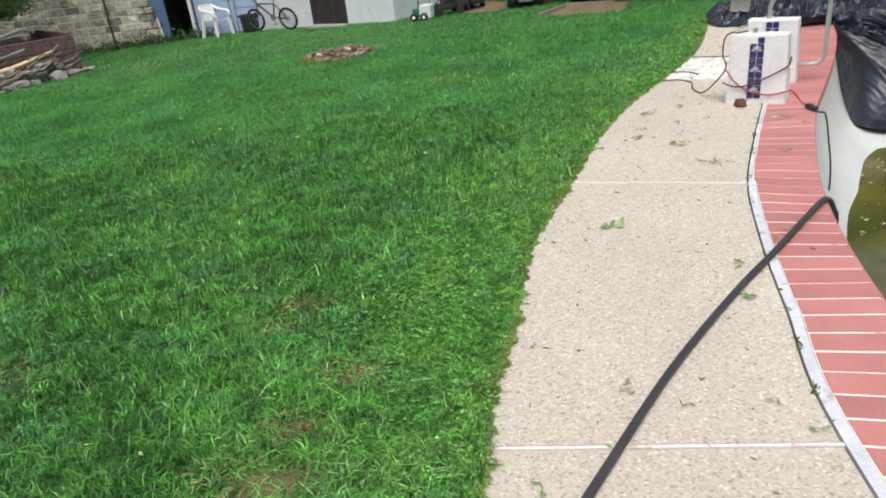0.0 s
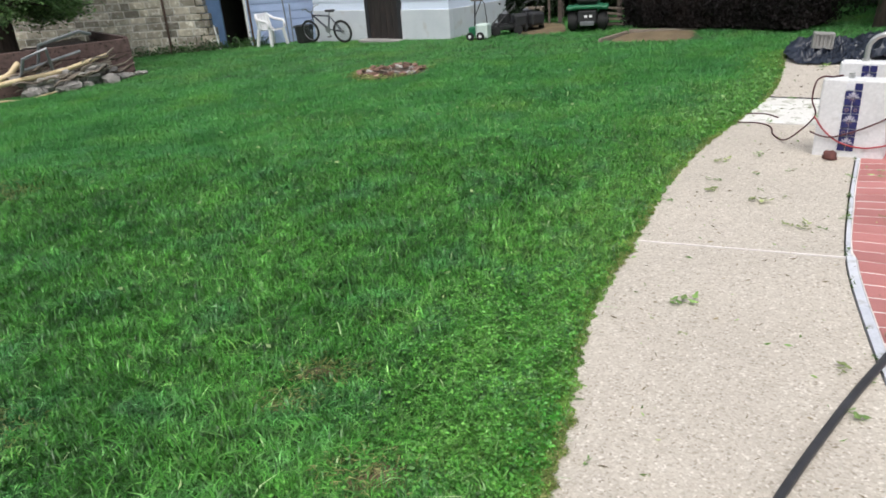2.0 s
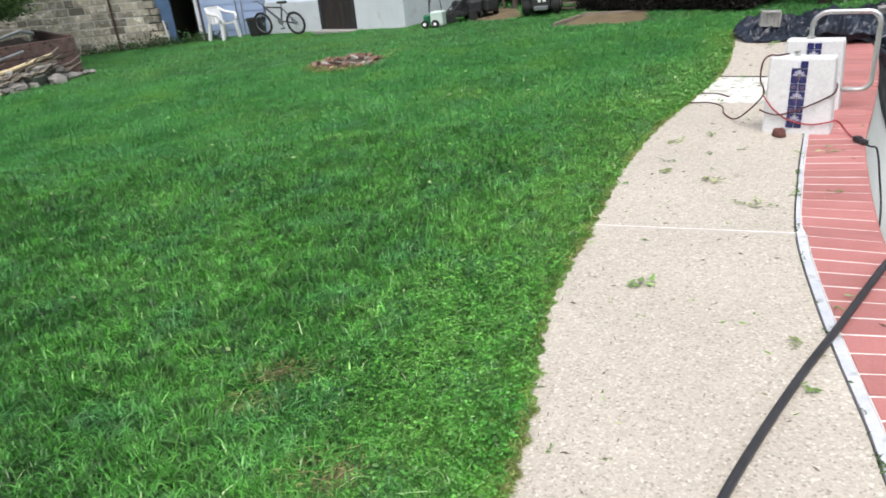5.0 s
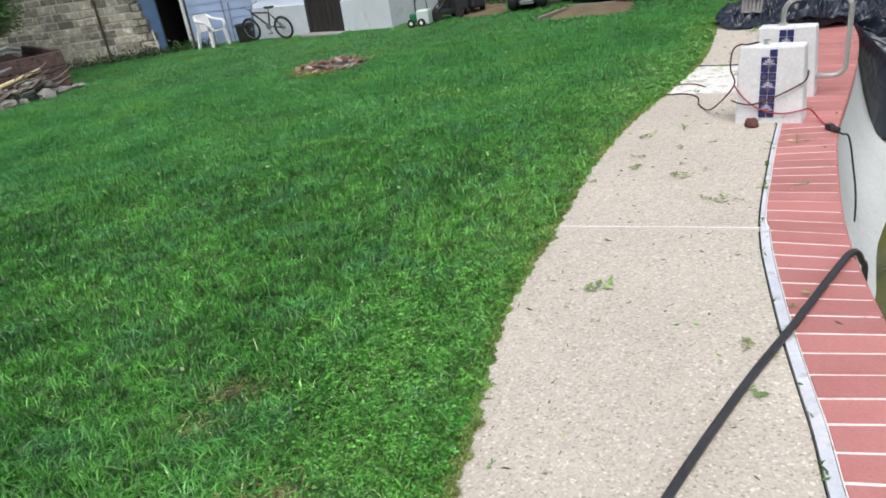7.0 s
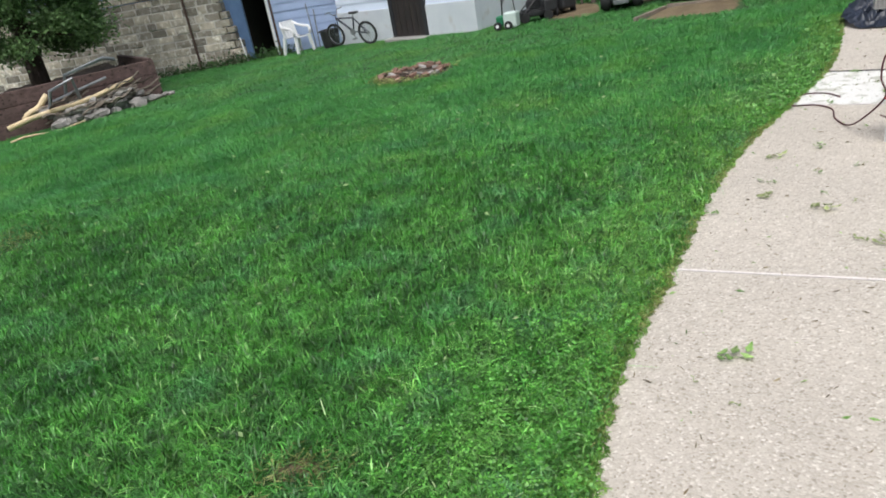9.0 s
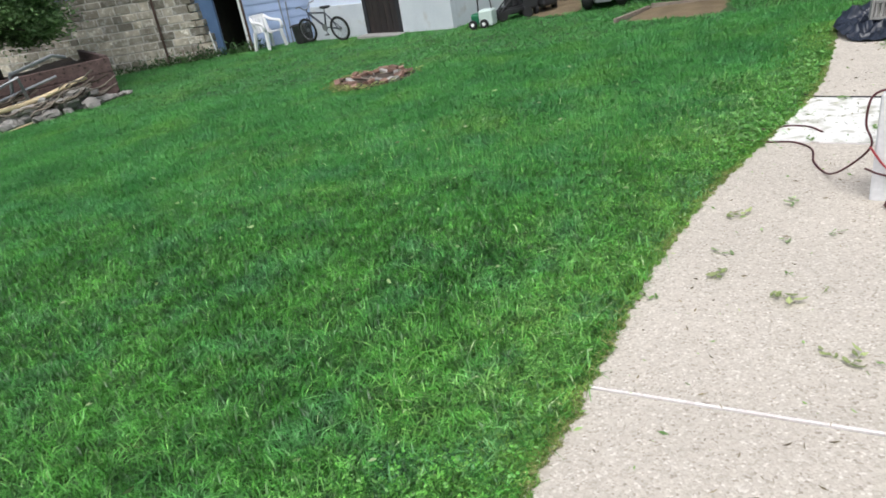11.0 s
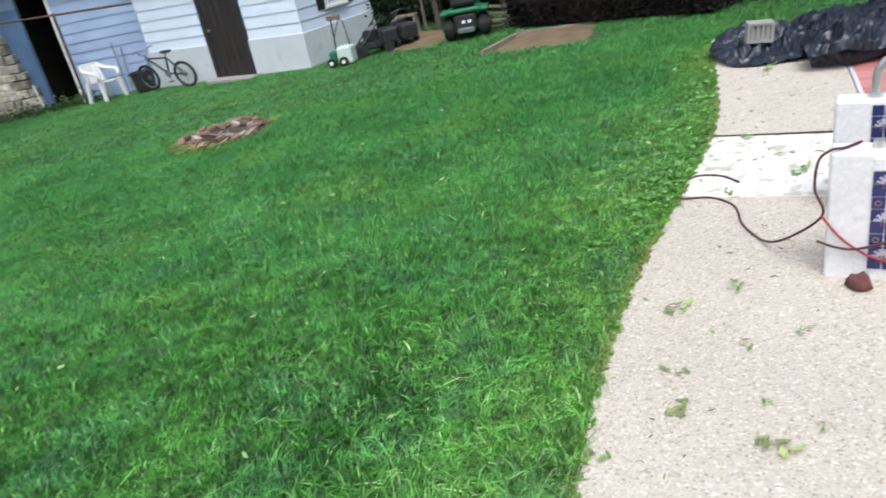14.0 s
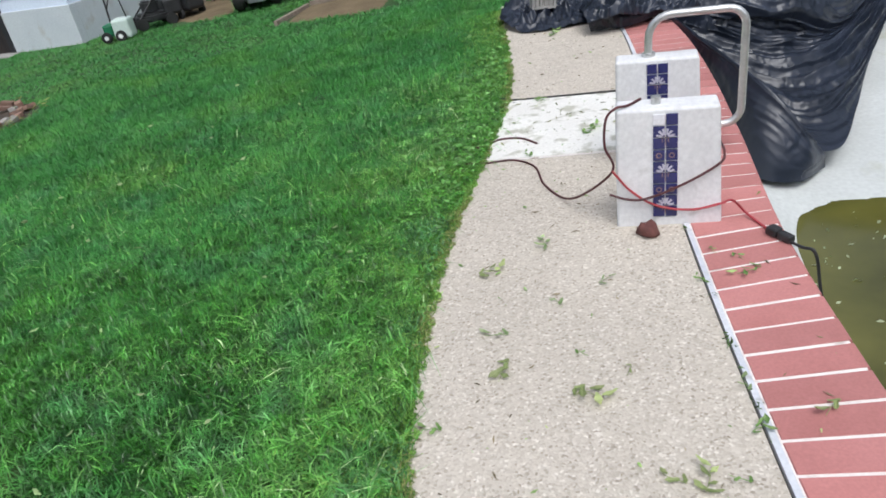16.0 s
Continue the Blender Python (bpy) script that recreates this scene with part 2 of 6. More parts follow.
M_concrete = aggregate()
M_whiteslab = mat("painted_concrete", (0.70, 0.68, 0.63), (0.78, 0.77, 0.72), 3, 60, 0.85, c3=(0.46, 0.45, 0.37), spot=(0.52, 0.62))
M_brick = mat("coping_brick", (0.41, 0.16, 0.145), (0.49, 0.205, 0.19), 3, 90, 0.75, spread=0.13, bump=0.25, dist=0.002)
M_mortar = mat("white_mortar", (0.72, 0.66, 0.62), (0.80, 0.76, 0.72), 5, 80, 0.9, c3=(0.45, 0.38, 0.33))
M_strip = mat("grey_sealant", (0.50, 0.52, 0.57), (0.66, 0.67, 0.70), 5, 60, 0.7, c3=(0.36, 0.36, 0.35), spot=(0.58, 0.72))
M_dark = mat("dark_gap_shade", (0.02, 0.018, 0.014), (0.035, 0.03, 0.02), 5, 60, 0.95)
M_pool = mat("pool_plaster", (0.49, 0.51, 0.49), (0.58, 0.60, 0.58), 1.2, 30, 0.7, bump=0.1, c3=(0.45, 0.46, 0.38), spot=(0.6, 0.8))
M_siding = mat("white_siding", (0.65, 0.73, 0.87), (0.72, 0.79, 0.91), 1.5, 50, 0.55, bump=0.05, spread=0.03)
# Lean-to boards: blue-white, with the shade they stand in put into the colour.
M_blue_shaded = mat("shaded_blue_siding", (0.31, 0.40, 0.60), (0.40, 0.50, 0.70), 1.5, 50, 0.6, bump=0.05, spread=0.04)
M_found = mat("painted_foundation", (0.53, 0.57, 0.61), (0.62, 0.65, 0.68), 1.6, 40, 0.85, c3=(0.46, 0.44, 0.42), spot=(0.58, 0.8))
M_door = mat("weathered_dark_door", (0.014, 0.012, 0.013), (0.035, 0.026, 0.024), 4, 60, 0.6, stretch=(3, 3, 0.4), c3=(0.09, 0.05, 0.04), spot=(0.62, 0.75))
M_trim = mat("dark_trim", (0.016, 0.018, 0.022), (0.03, 0.03, 0.035), 6, 60, 0.6)
M_shutter = mat("black_shutter", (0.012, 0.012, 0.014), (0.02, 0.02, 0.022), 6, 60, 0.5)
M_white = mat("white_paint", (0.75, 0.75, 0.74), (0.82, 0.82, 0.81), 3, 60, 0.5, bump=0.05)
M_stone = mat("concrete_wall_block", (0.28, 0.245, 0.185), (0.50, 0.455, 0.37), 4.5, 45, 0.95, spread=0.55, bump=0.8, dist=0.01, c3=(0.64, 0.61, 0.54), spot=(0.54, 0.66))
M_joint = mat("old_mortar", (0.52, 0.49, 0.44), (0.66, 0.63, 0.57), 3, 40, 0.95)
M_roof = mat("shingles", (0.05, 0.05, 0.05), (0.09, 0.085, 0.08), 3, 50, 0.95)
M_timber = mat("dark_stained_timber", (0.078, 0.05, 0.044), (0.145, 0.093, 0.083), 2.5, 50, 0.85, stretch=(0.6, 4, 4), spread=0.2, c3=(0.02, 0.012, 0.01), spot=(0.58, 0.68))
M_grey_wood = mat("weathered_wood", (0.17, 0.14, 0.11), (0.30, 0.25, 0.20), 4, 60, 0.9, stretch=(0.7, 5, 5), spread=0.25)
M_pale_wood = mat("fresh_cut_wood", (0.60, 0.46, 0.26), (0.72, 0.59, 0.38), 3, 40, 0.75, stretch=(0.5, 3, 3), spread=0.1)
M_bark = mat("bark", (0.035, 0.025, 0.018), (0.08, 0.06, 0.045), 6, 40, 0.95, stretch=(3, 3, 0.6), bump=1.0, dist=0.02)
M_rust = mat("rusty_pipe", (0.06, 0.038, 0.03), (0.12, 0.075, 0.058), 8, 70, 0.85)
M_steel = mat("galvanised_pipe", (0.55, 0.55, 0.54), (0.68, 0.68, 0.66), 6, 60, 0.38, 0.75, bump=0.05)


def plastic_sheet():
    """Thin black plastic: dull sheen, crumpled into facets with sharp creases."""
    m, nt, b = nodes_of("black_plastic_sheet", 0.30)
    N, L = nt.nodes.new, nt.links.new
    tc = N("ShaderNodeTexCoord")
    wp = N("ShaderNodeTexNoise"); wp.inputs["Scale"].default_value = 2.6; wp.inputs["Detail"].default_value = 3
    L(tc.outputs["Object"], wp.inputs["Vector"])
    mixv = N("ShaderNodeVectorMath"); mixv.operation = "MULTIPLY_ADD"
    mixv.inputs[1].default_value = (0.5, 0.5, 0.5)
    L(wp.outputs["Color"], mixv.inputs[0]); L(tc.outputs["Object"], mixv.inputs[2])
    rd = N("ShaderNodeTexNoise"); rd.noise_type = "RIDGED_MULTIFRACTAL"; rd.normalize = True
    rd.inputs["Scale"].default_value, rd.inputs["Detail"].default_value, rd.inputs["Roughness"].default_value = 5.0, 4, 0.5
    L(mixv.outputs[0], rd.inputs["Vector"])
    hs_sum = rd.outputs[0]
    bp = N("ShaderNodeBump"); bp.inputs["Strength"].default_value = 0.45; bp.inputs["Distance"].default_value = 0.03
    L(hs_sum, bp.inputs["Height"]); L(bp.outputs[0], b.inputs["Normal"])
    nz = N("ShaderNodeTexNoise"); nz.inputs["Scale"].default_value = 1.7; nz.inputs["Detail"].default_value = 5
    L(tc.outputs["Object"], nz.inputs["Vector"])
    # Navy tint: bluish sky sheen put into the black plastic's colour.
    cr_ = N("ShaderNodeValToRGB")
    cr_.color_ramp.elements[0].position, cr_.color_ramp.elements[0].color = 0.35, (0.007, 0.010, 0.017, 1)
    cr_.color_ramp.elements[1].position, cr_.color_ramp.elements[1].color = 0.7, (0.022, 0.029, 0.047, 1)
    L(nz.outputs[0], cr_.inputs[0]); L(cr_.outputs[0], b.inputs["Base Color"])
    rr = N("ShaderNodeMapRange"); rr.inputs[3].default_value, rr.inputs[4].default_value = 0.24, 0.40
    L(nz.outputs[0], rr.inputs[0]); L(rr.outputs[0], b.inputs["Roughness"])
    return m


M_tarp = plastic_sheet()
M_cinder = mat("cinder_block", (0.26, 0.255, 0.24), (0.36, 0.35, 0.33), 5, 120, 0.95, bump=0.8, dist=0.004)
M_hedge_in = mat("hedge_core", (0.012, 0.010, 0.009), (0.02, 0.016, 0.013), 5, 40, 1.0)

# ---------- plan ----------
LEFT = [(-0.05, -2.4), (-0.2, 0), (-0.17, 1.99), (-0.05, 2.79), (0.10, 3.71), (0.415, 4.67), (0.785, 5.76), (1.215, 6.705), (1.64, 7.44), (2.17, 8.40), (2.60, 9.5), (2.95, 10.6), (3.3, 11.6)]
RIGHT = [(1.17, -2.4), (1.01, 0), (1.015, 1.89), (1.152, 2.75), (1.296, 3.515), (1.492, 4.31), (1.808, 5.155), (2.12, 5.92), (2.56, 6.95), (3.02, 7.88), (3.43, 8.80), (3.75, 9.6), (4.1, 10.6)]
POOL = [(1.68, -2.4), (1.50, 0), (1.48, 1.85), (1.57, 2.75), (1.70, 3.462), (1.89, 4.19), (2.22, 5.09), (2.547, 5.867), (3.00, 6.75), (3.46, 7.68), (3.88, 8.62), (4.17, 9.42), (4.52, 10.4)]
NV = 12 * 20 + 1
left_line, right_line, pool_line = spline(LEFT, NV), spline(RIGHT, NV), spline(POOL, NV)

# ---------- ground ----------
far_shore = spline([(4.52, 10.4), (5.1, 11.1), (6.2, 11.5), (7.6, 11.2), (8.7, 10.0), (9.2, 8.0), (9.1, 5.0), (8.6, 2.0), (7.6, -1.0), (5.6, -3.2), (3.4, -3.8), (2.1, -3.2), (1.68, -2.4)], 90)
pool_loop = np.concatenate([pool_line, far_shore[1:-1]])
bm = bmesh.new()
outer = [bm.verts.new(p) for p in ((-400, -400, 0), (400, -400, 0), (400, 400, 0), (-400, 400, 0))]
inner = [bm.verts.new((p[0], p[1], 0)) for p in pool_loop]
es = [bm.edges.new((l[i], l[(i + 1) % len(l)])) for l in (outer, inner) for i in range(len(l))]
bmesh.ops.triangle_fill(bm, edges=es, use_beauty=True)
for v in bm.verts:
    v.co.z = g(v.co.x) - 0.03
ground = part("ground", bm, M_soil)
tagged(ground, "sloping back yard soil under the lawn", "ground", kind="structure")

# ---------- walkway ----------
walkway = thing("pavement", pose(0, 0, 0), "curved beige exposed-aggregate concrete walkway beside the pool", "walkway", kind="structure")


def band(a, b, top, thick, i0, i1, inset0=0.0, inset1=0.0):
    """A slab between two lines of the plan, from step i0 to i1."""
    bm = bmesh.new()
    rows = []
    for i in range(i0, i1 + 1):
        p, q = a[i].copy(), b[i].copy()
        if i == i0 and i0 + 1 <= i1:
            d = a[i + 1] - a[i]; p = p + d / np.linalg.norm(d) * inset0; d = b[i + 1] - b[i]; q = q + d / np.linalg.norm(d) * inset0
        if i == i1:
            d = a[i - 1] - a[i]; p = p + d / np.linalg.norm(d) * inset1; d = b[i - 1] - b[i]; q = q + d / np.linalg.norm(d) * inset1
        rows.append([bm.verts.new((x, y, g(x) + z)) for (x, y), z in ((p, top), (q, top), (q, top - thick), (p, top - thick))])
    for r, s in zip(rows, rows[1:]):
        for k in range(4):
            bm.faces.new((r[k], r[(k + 1) % 4], s[(k + 1) % 4], s[k]))
    bm.faces.new(rows[0][::-1]); bm.faces.new(rows[-1])
    bmesh.ops.recalc_face_normals(bm, faces=bm.faces)
    return bm


slab_steps = [0, 40, 100, 160, 180, 240]
for k, (a, b) in enumerate(zip(slab_steps, slab_steps[1:])):
    white = k == 3
    part("slab", band(left_line, right_line - np.array([0.007, 0]), 0.0 if not white else 0.004, 0.12, a, b, 0.014, 0.014),
         M_whiteslab if white else M_concrete, walkway, "white painted concrete slab with dirt stains" if white else "")
for a in slab_steps[1:-1]:
    p, q = left_line[a], right_line[a]
    d = (q - p) / np.linalg.norm(q - p)
    nrm = np.array([-d[1], d[0]]) * (0.006 if a == 180 else 0.0068)
    bm = bmesh.new()
    lo, hi = [[bm.verts.new((*w, g(w[0]) + z)) for w in (p - nrm, q - nrm, q + nrm, p + nrm)] for z in (-0.06, 0.003)]
    for k in range(4):
        bm.faces.new((lo[k], lo[(k + 1) % 4], hi[(k + 1) % 4], hi[k]))
    bm.faces.new(hi)
    part("joint_filler", bm, M_dark if a == 180 else M_mortar, walkway)

# sealant strip and coping
def offset_line(line, ref, dist):
    d = ref - line
    return line + d / np.linalg.norm(d, axis=1)[:, None] * dist


wide = np.where(np.arange(NV) <= 100, 0.047, 0.026)[:, None]
strip_a, strip_b = offset_line(right_line, pool_line, 0.004), offset_line(right_line, pool_line, 1.0) * 0 + right_line + (offset_line(right_line, pool_line, 1.0) - right_line) * wide
coping = thing("pool_coping", pose(0, 0, 0), "red brick coping with white mortar joints along the pool edge", "coping", kind="structure")
part("sealant_strip", band(strip_a, strip_b, 0.002, 0.1, 0, 240), M_strip, coping, "grey-white sealant strip")
part("gap", band(right_line - np.array([0.007, 0]), strip_a, -0.02, 0.1, 0, 240), M_dark, coping)
part("mortar_bed", band(strip_b + (strip_b - right_line) * 0.1, offset_line(pool_line, right_line, 0.012), -0.0035, 0.11, 0, 240), M_mortar, coping)
cum = np.concatenate([[0], np.cumsum(np.linalg.norm(np.diff((right_line + pool_line) / 2, axis=0), axis=1))])
STEP = 0.1414
rows_of_bricks = int((cum[-1] - 0.05) / STEP)


def at(line, s):
    return np.array([np.interp(s, cum, line[:, 0]), np.interp(s, cum, line[:, 1])])


brick_in = right_line + (offset_line(right_line, pool_line, 1.0) - right_line) * (wide + 0.007)
rnd = random.Random(4)
for k in range(rows_of_bricks):
    s0, s1 = k * STEP + 0.048 + 0.0052 + rnd.uniform(0, 0.003), (k + 1) * STEP + 0.048 - 0.0052 - rnd.uniform(0, 0.003)
    bm = bmesh.new()
    h = rnd.uniform(-0.001, 0.0015)
    pts = [at(brick_in, s0 - 0.02), at(pool_line, s0 - 0.075), at(pool_line, s1 - 0.075), at(brick_in, s1 - 0.02)]
    c = sum(pts) / 4
    lo = [bm.verts.new((*p, g(p[0]) - 0.09)) for p in pts]
    md = [bm.verts.new((*p, g(p[0]) - 0.006 + h)) for p in pts]
    hi = [bm.verts.new((*(p + (c - p) / np.linalg.norm(c - p) * 0.005), g(p[0]) + h)) for p in pts]
    for u, w in ((lo, md), (md, hi)):
        for j in range(4):
            bm.faces.new((u[j], u[(j + 1) % 4], w[(j + 1) % 4], w[j]))
    bm.faces.new(hi)
    part("brick", bm, M_brick, coping)

# ---------- pool ----------
pool = thing("pool_shell", pose(0, 0, 0), "half-drained swimming pool with a pale plaster shell", "pool", kind="structure")
LEVEL = -0.72


def floor_z(x, y):
    """Floor that comes up out of the water along a wavy shore."""
    t = np.interp(x, (2.4, 2.55, 2.7, 3.0, 3.15, 3.3, 3.4, 3.5, 3.67, 4.0, 4.3, 6.0), (5.1, 5.4, 5.7, 6.1, 6.4, 6.68, 6.85, 6.97, 7.11, 7.06, 6.93, 6.5)) - y
    return LEVEL - (0.34 * t if t > 0 else 0.07 * t)


mid = np.array([5.6, 4.5])
bm = bmesh.new()
prev = None
steps = [(0.0, 0.0), (0.008, 0.25), (0.018, 0.40), (0.03, 0.55), (0.05, 0.72), (0.07, 0.82), (0.09, 0.88), (0.12, 0.93), (0.16, 0.965), (0.21, 0.99)] + [(0.26 + 0.02 * k, 1.0) for k in range(38)]
loops = []
shell_loop = pool_loop + (mid - pool_loop) / np.linalg.norm(mid - pool_loop, axis=1)[:, None] * -0.02
for f, dz in steps:
    lp = []
    for p in shell_loop:
        q = p + (mid - p) * f
        z = (g(p[0]) - 0.05) * (1 - dz) + floor_z(*q) * dz
        lp.append(bm.verts.new((q[0], q[1], z)))
    loops.append(lp)
for a, b in zip(loops, loops[1:]):
    for i in range(len(a)):
        j = (i + 1) % len(a)
        bm.faces.new((a[i], a[j], b[j], b[i]))
bmesh.ops.remove_doubles(bm, verts=loops[-1], dist=0.01)
part("basin", bm, M_pool, pool, "pale grey-white plaster basin", smooth=True)
bm = bmesh.new()
lp = [bm.verts.new((*(p + (mid - p) * 0.002), LEVEL)) for p in shell_loop]
c = bm.verts.new((*mid, LEVEL))
for i in range(len(lp)):
    bm.faces.new((lp[i], lp[(i + 1) % len(lp)], c))
m_, nt_, b_ = nodes_of("murky_water", 0.08)
tcw = nt_.nodes.new("ShaderNodeTexCoord")
nw = nt_.nodes.new("ShaderNodeTexNoise"); nw.inputs["Scale"].default_value = 1.1; nw.inputs["Detail"].default_value = 7
cr = nt_.nodes.new("ShaderNodeValToRGB")
cr.color_ramp.elements[0].position, cr.color_ramp.elements[0].color = 0.35, (0.050, 0.052, 0.010, 1)
cr.color_ramp.elements[1].position, cr.color_ramp.elements[1].color = 0.68, (0.13, 0.125, 0.03, 1)
nb = nt_.nodes.new("ShaderNodeTexNoise"); nb.inputs["Scale"].default_value = 7
bp = nt_.nodes.new("ShaderNodeBump"); bp.inputs["Strength"].default_value = 0.08; bp.inputs["Distance"].default_value = 0.02
nt_.links.new(tcw.outputs["Object"], nw.inputs["Vector"]); nt_.links.new(nw.outputs[0], cr.inputs[0]); nt_.links.new(cr.outputs[0], b_.inputs["Base Color"])
nt_.links.new(nb.outputs[0], bp.inputs["Height"]); nt_.links.new(bp.outputs[0], b_.inputs["Normal"])
water = part("water", bm, m_)
tagged(water, "murky green-brown water left in the deep end", "water", kind="structure")

# ---------- shed ----------
SHED = pose(-2.3, 16.8, 0, 0, 0, -30)
W, D, FT, EAVE = 4.45, 2.3, 0.53, 2.32
shed = thing("shed", SHED, "white clapboard garden shed on a grey painted foundation", "shed")
DX0, DX1 = -2.52, -1.49
for x0, x1 in ((-W, DX0 - 0.06), (DX1 + 0.06, 0.0)):
    part("foundation", boxed(x0, 0.0, -0.6, x1, 0.16, FT, bevel=0.008), M_found, shed)
part("foundation", boxed(-0.16, 0.162, -0.6, 0.0, D, FT, bevel=0.008), M_found, shed)
part("wall", boxed(-W + 0.03, 0.05, FT - 0.02, DX0 - 0.06, 0.14, EAVE), M_siding, shed)
part("wall", boxed(DX1 + 0.06, 0.05, FT - 0.02, -0.05, 0.14, EAVE), M_siding, shed)
part("wall", boxed(DX0 - 0.06, 0.05, 2.08, DX1 + 0.06, 0.14, EAVE), M_siding, shed)
part("wall", boxed(-0.14, 0.142, FT - 0.02, -0.05, D - 0.03, EAVE), M_siding, shed)
part("wall", boxed(-W, D - 0.1, -0.4, -0.16, D, EAVE), M_siding, shed)
part("wall", boxed(-W, 0.165, -0.4, -W + 0.1, D - 0.1, EAVE), M_siding, shed)


def lap_board(x0, x1, z, h, along="x", y=0.0):
    """A clapboard that stands proud at its lower edge."""
    bm = bmesh.new()
    prof = [(0.0, 0), (-0.022, 0), (-0.024, 0.006), (-0.006, h + 0.015), (0.0, h + 0.015)]
    for x in (x0, x1):
        for d, dz in prof:
            bm.verts.new((x, y + d, z + dz) if along == "x" else (y - d, x, z + dz))
    bm.verts.ensure_lookup_table()
    n = len(prof)
    for k in range(n):
        bm.faces.new([bm.verts[i] for i in (k, (k + 1) % n, n + (k + 1) % n, n + k)])
    bm.faces.new([bm.verts[i] for i in range(n)][::-1]); bm.faces.new([bm.verts[n + i] for i in range(n)])
    bmesh.ops.recalc_face_normals(bm, faces=bm.faces)
    return bm


ROW = 0.215
for k in range(9):
    z = FT - 0.02 + k * ROW
    if z + ROW > EAVE + 0.2:
        break
    part("clapboard", lap_board(-W, DX0 - 0.07, z, ROW, "x", 0.05), M_siding, shed)
    part("clapboard", lap_board(DX1 + 0.07, -0.03, z, ROW, "x", 0.05), M_siding, shed)
    part("clapboard", lap_board(0.05, D, z, ROW, "y", -0.05), M_siding, shed)
part("corner_board", boxed(-0.045, 0.02, FT - 0.03, -0.015, 0.06, EAVE, bevel=0.004), M_siding, shed)
door_leaf = part("door", boxed(DX0 + 0.05, 0.03, -0.22, DX1 - 0.05, 0.08, 2.0, bevel=0.005), M_door, shed, "dark weathered plank door")
for k in range(5):
    xa = DX0 + 0.06 + k * 0.184
    part("plank", boxed(xa, 0.012, -0.2, xa + 0.172, 0.029, 1.86, bevel=0.004), M_door, door_leaf)
part("knob", tubed([(DX0 + 0.12, -0.03, 0.8), (DX0 + 0.12, 0.012, 0.8)], 0.022, 10), M_steel, door_leaf)
for x0, x1, z0, z1 in ((DX0 - 0.06, DX0 + 0.05, -0.3, 2.08), (DX1 - 0.05, DX1 + 0.06, -0.3, 2.08), (DX0 + 0.05, DX1 - 0.05, 2.0, 2.08)):
    part("door_frame", boxed(x0, -0.005, z0, x1, 0.1, z1, bevel=0.006), M_trim, shed)
part("door_sill", boxed(DX0 - 0.1, -0.3, -0.35, DX1 + 0.15, 0.03, -0.13, bevel=0.015), M_cinder, shed, "worn concrete door sill")
# side window with shutters
WY0, WY1, WZ0, WZ1 = 0.86, 1.46, 0.86, 1.75
win = part("window", boxed(-0.06, WY0 + 0.04, WZ0 + 0.04, -0.05, WY1 - 0.04, WZ1 - 0.04), M_dark, shed)
m_glass, ntg, bg = nodes_of("window_glass", 0.05)
bg.inputs["Base Color"].default_value = (0.03, 0.035, 0.04, 1)
for y0, y1, z0, z1 in ((WY0, WY0 + 0.06, WZ0, WZ1), (WY1 - 0.06, WY1, WZ0, WZ1), (WY0 + 0.06, WY1 - 0.06, WZ0, WZ0 + 0.06), (WY0 + 0.06, WY1 - 0.06, WZ1 - 0.06, WZ1), (WY0 + 0.06, WY1 - 0.06, 1.28, 1.33), ((WY0 + WY1) / 2 - 0.012, (WY0 + WY1) / 2 + 0.012, 1.33, WZ1 - 0.06)):
    part("window_frame", boxed(-0.04, y0, z0, 0.012, y1, z1, bevel=0.004), M_white, win)
for z0, z1 in ((WZ0 + 0.06, 1.28), (1.33, WZ1 - 0.06)):
    part("pane", boxed(-0.036, WY0 + 0.06, z0, -0.03, WY1 - 0.06, z1), m_glass, win)
part("window_sill", boxed(-0.04, WY0 - 0.05, WZ0 - 0.05, 0.04, WY1 + 0.05, WZ0, bevel=0.006), M_white, win)
for y0 in (WY0 - 0.25, WY1 + 0.03):
    sh = part("shutter", boxed(-0.032, y0, WZ0 - 0.04, -0.006, y0 + 0.22, WZ1 + 0.04, bevel=0.004), M_shutter, shed, "black louvred shutter")
    for k in range(14):
        z = WZ0 + 0.02 + k * 0.062
        part("slat", boxed(-0.008, y0 + 0.03, z, 0.004, y0 + 0.19, z + 0.04, bevel=0.003), M_shutter, sh)
# roof
bm = bmesh.new()
box(bm, -W - 0.2, -0.28, EAVE, 0.22, D + 0.25, EAVE + 0.06)
part("soffit", bm, M_white, shed)
bm = bmesh.new()
p = [(-W - 0.22, -0.3, EAVE + 0.06), (0.24, -0.3, EAVE + 0.06), (0.24, D + 0.27, EAVE + 0.06), (-W - 0.22, D + 0.27, EAVE + 0.06), (-W - 0.22, D / 2, EAVE + 1.1), (0.24, D / 2, EAVE + 1.1)]
v = [bm.verts.new(q) for q in p]
for f in ((0, 1, 5, 4), (2, 3, 4, 5), (0, 4, 3), (1, 2, 5), (0, 3, 2, 1)):
    bm.faces.new([v[i] for i in f])
part("roof", bm, M_roof, shed)

# Blue darkened so that the door's colour holds the shade.
M_bluedoor = mat("shaded_blue_door", (0.085, 0.15, 0.27), (0.12, 0.205, 0.36), 2.5, 50, 0.6)
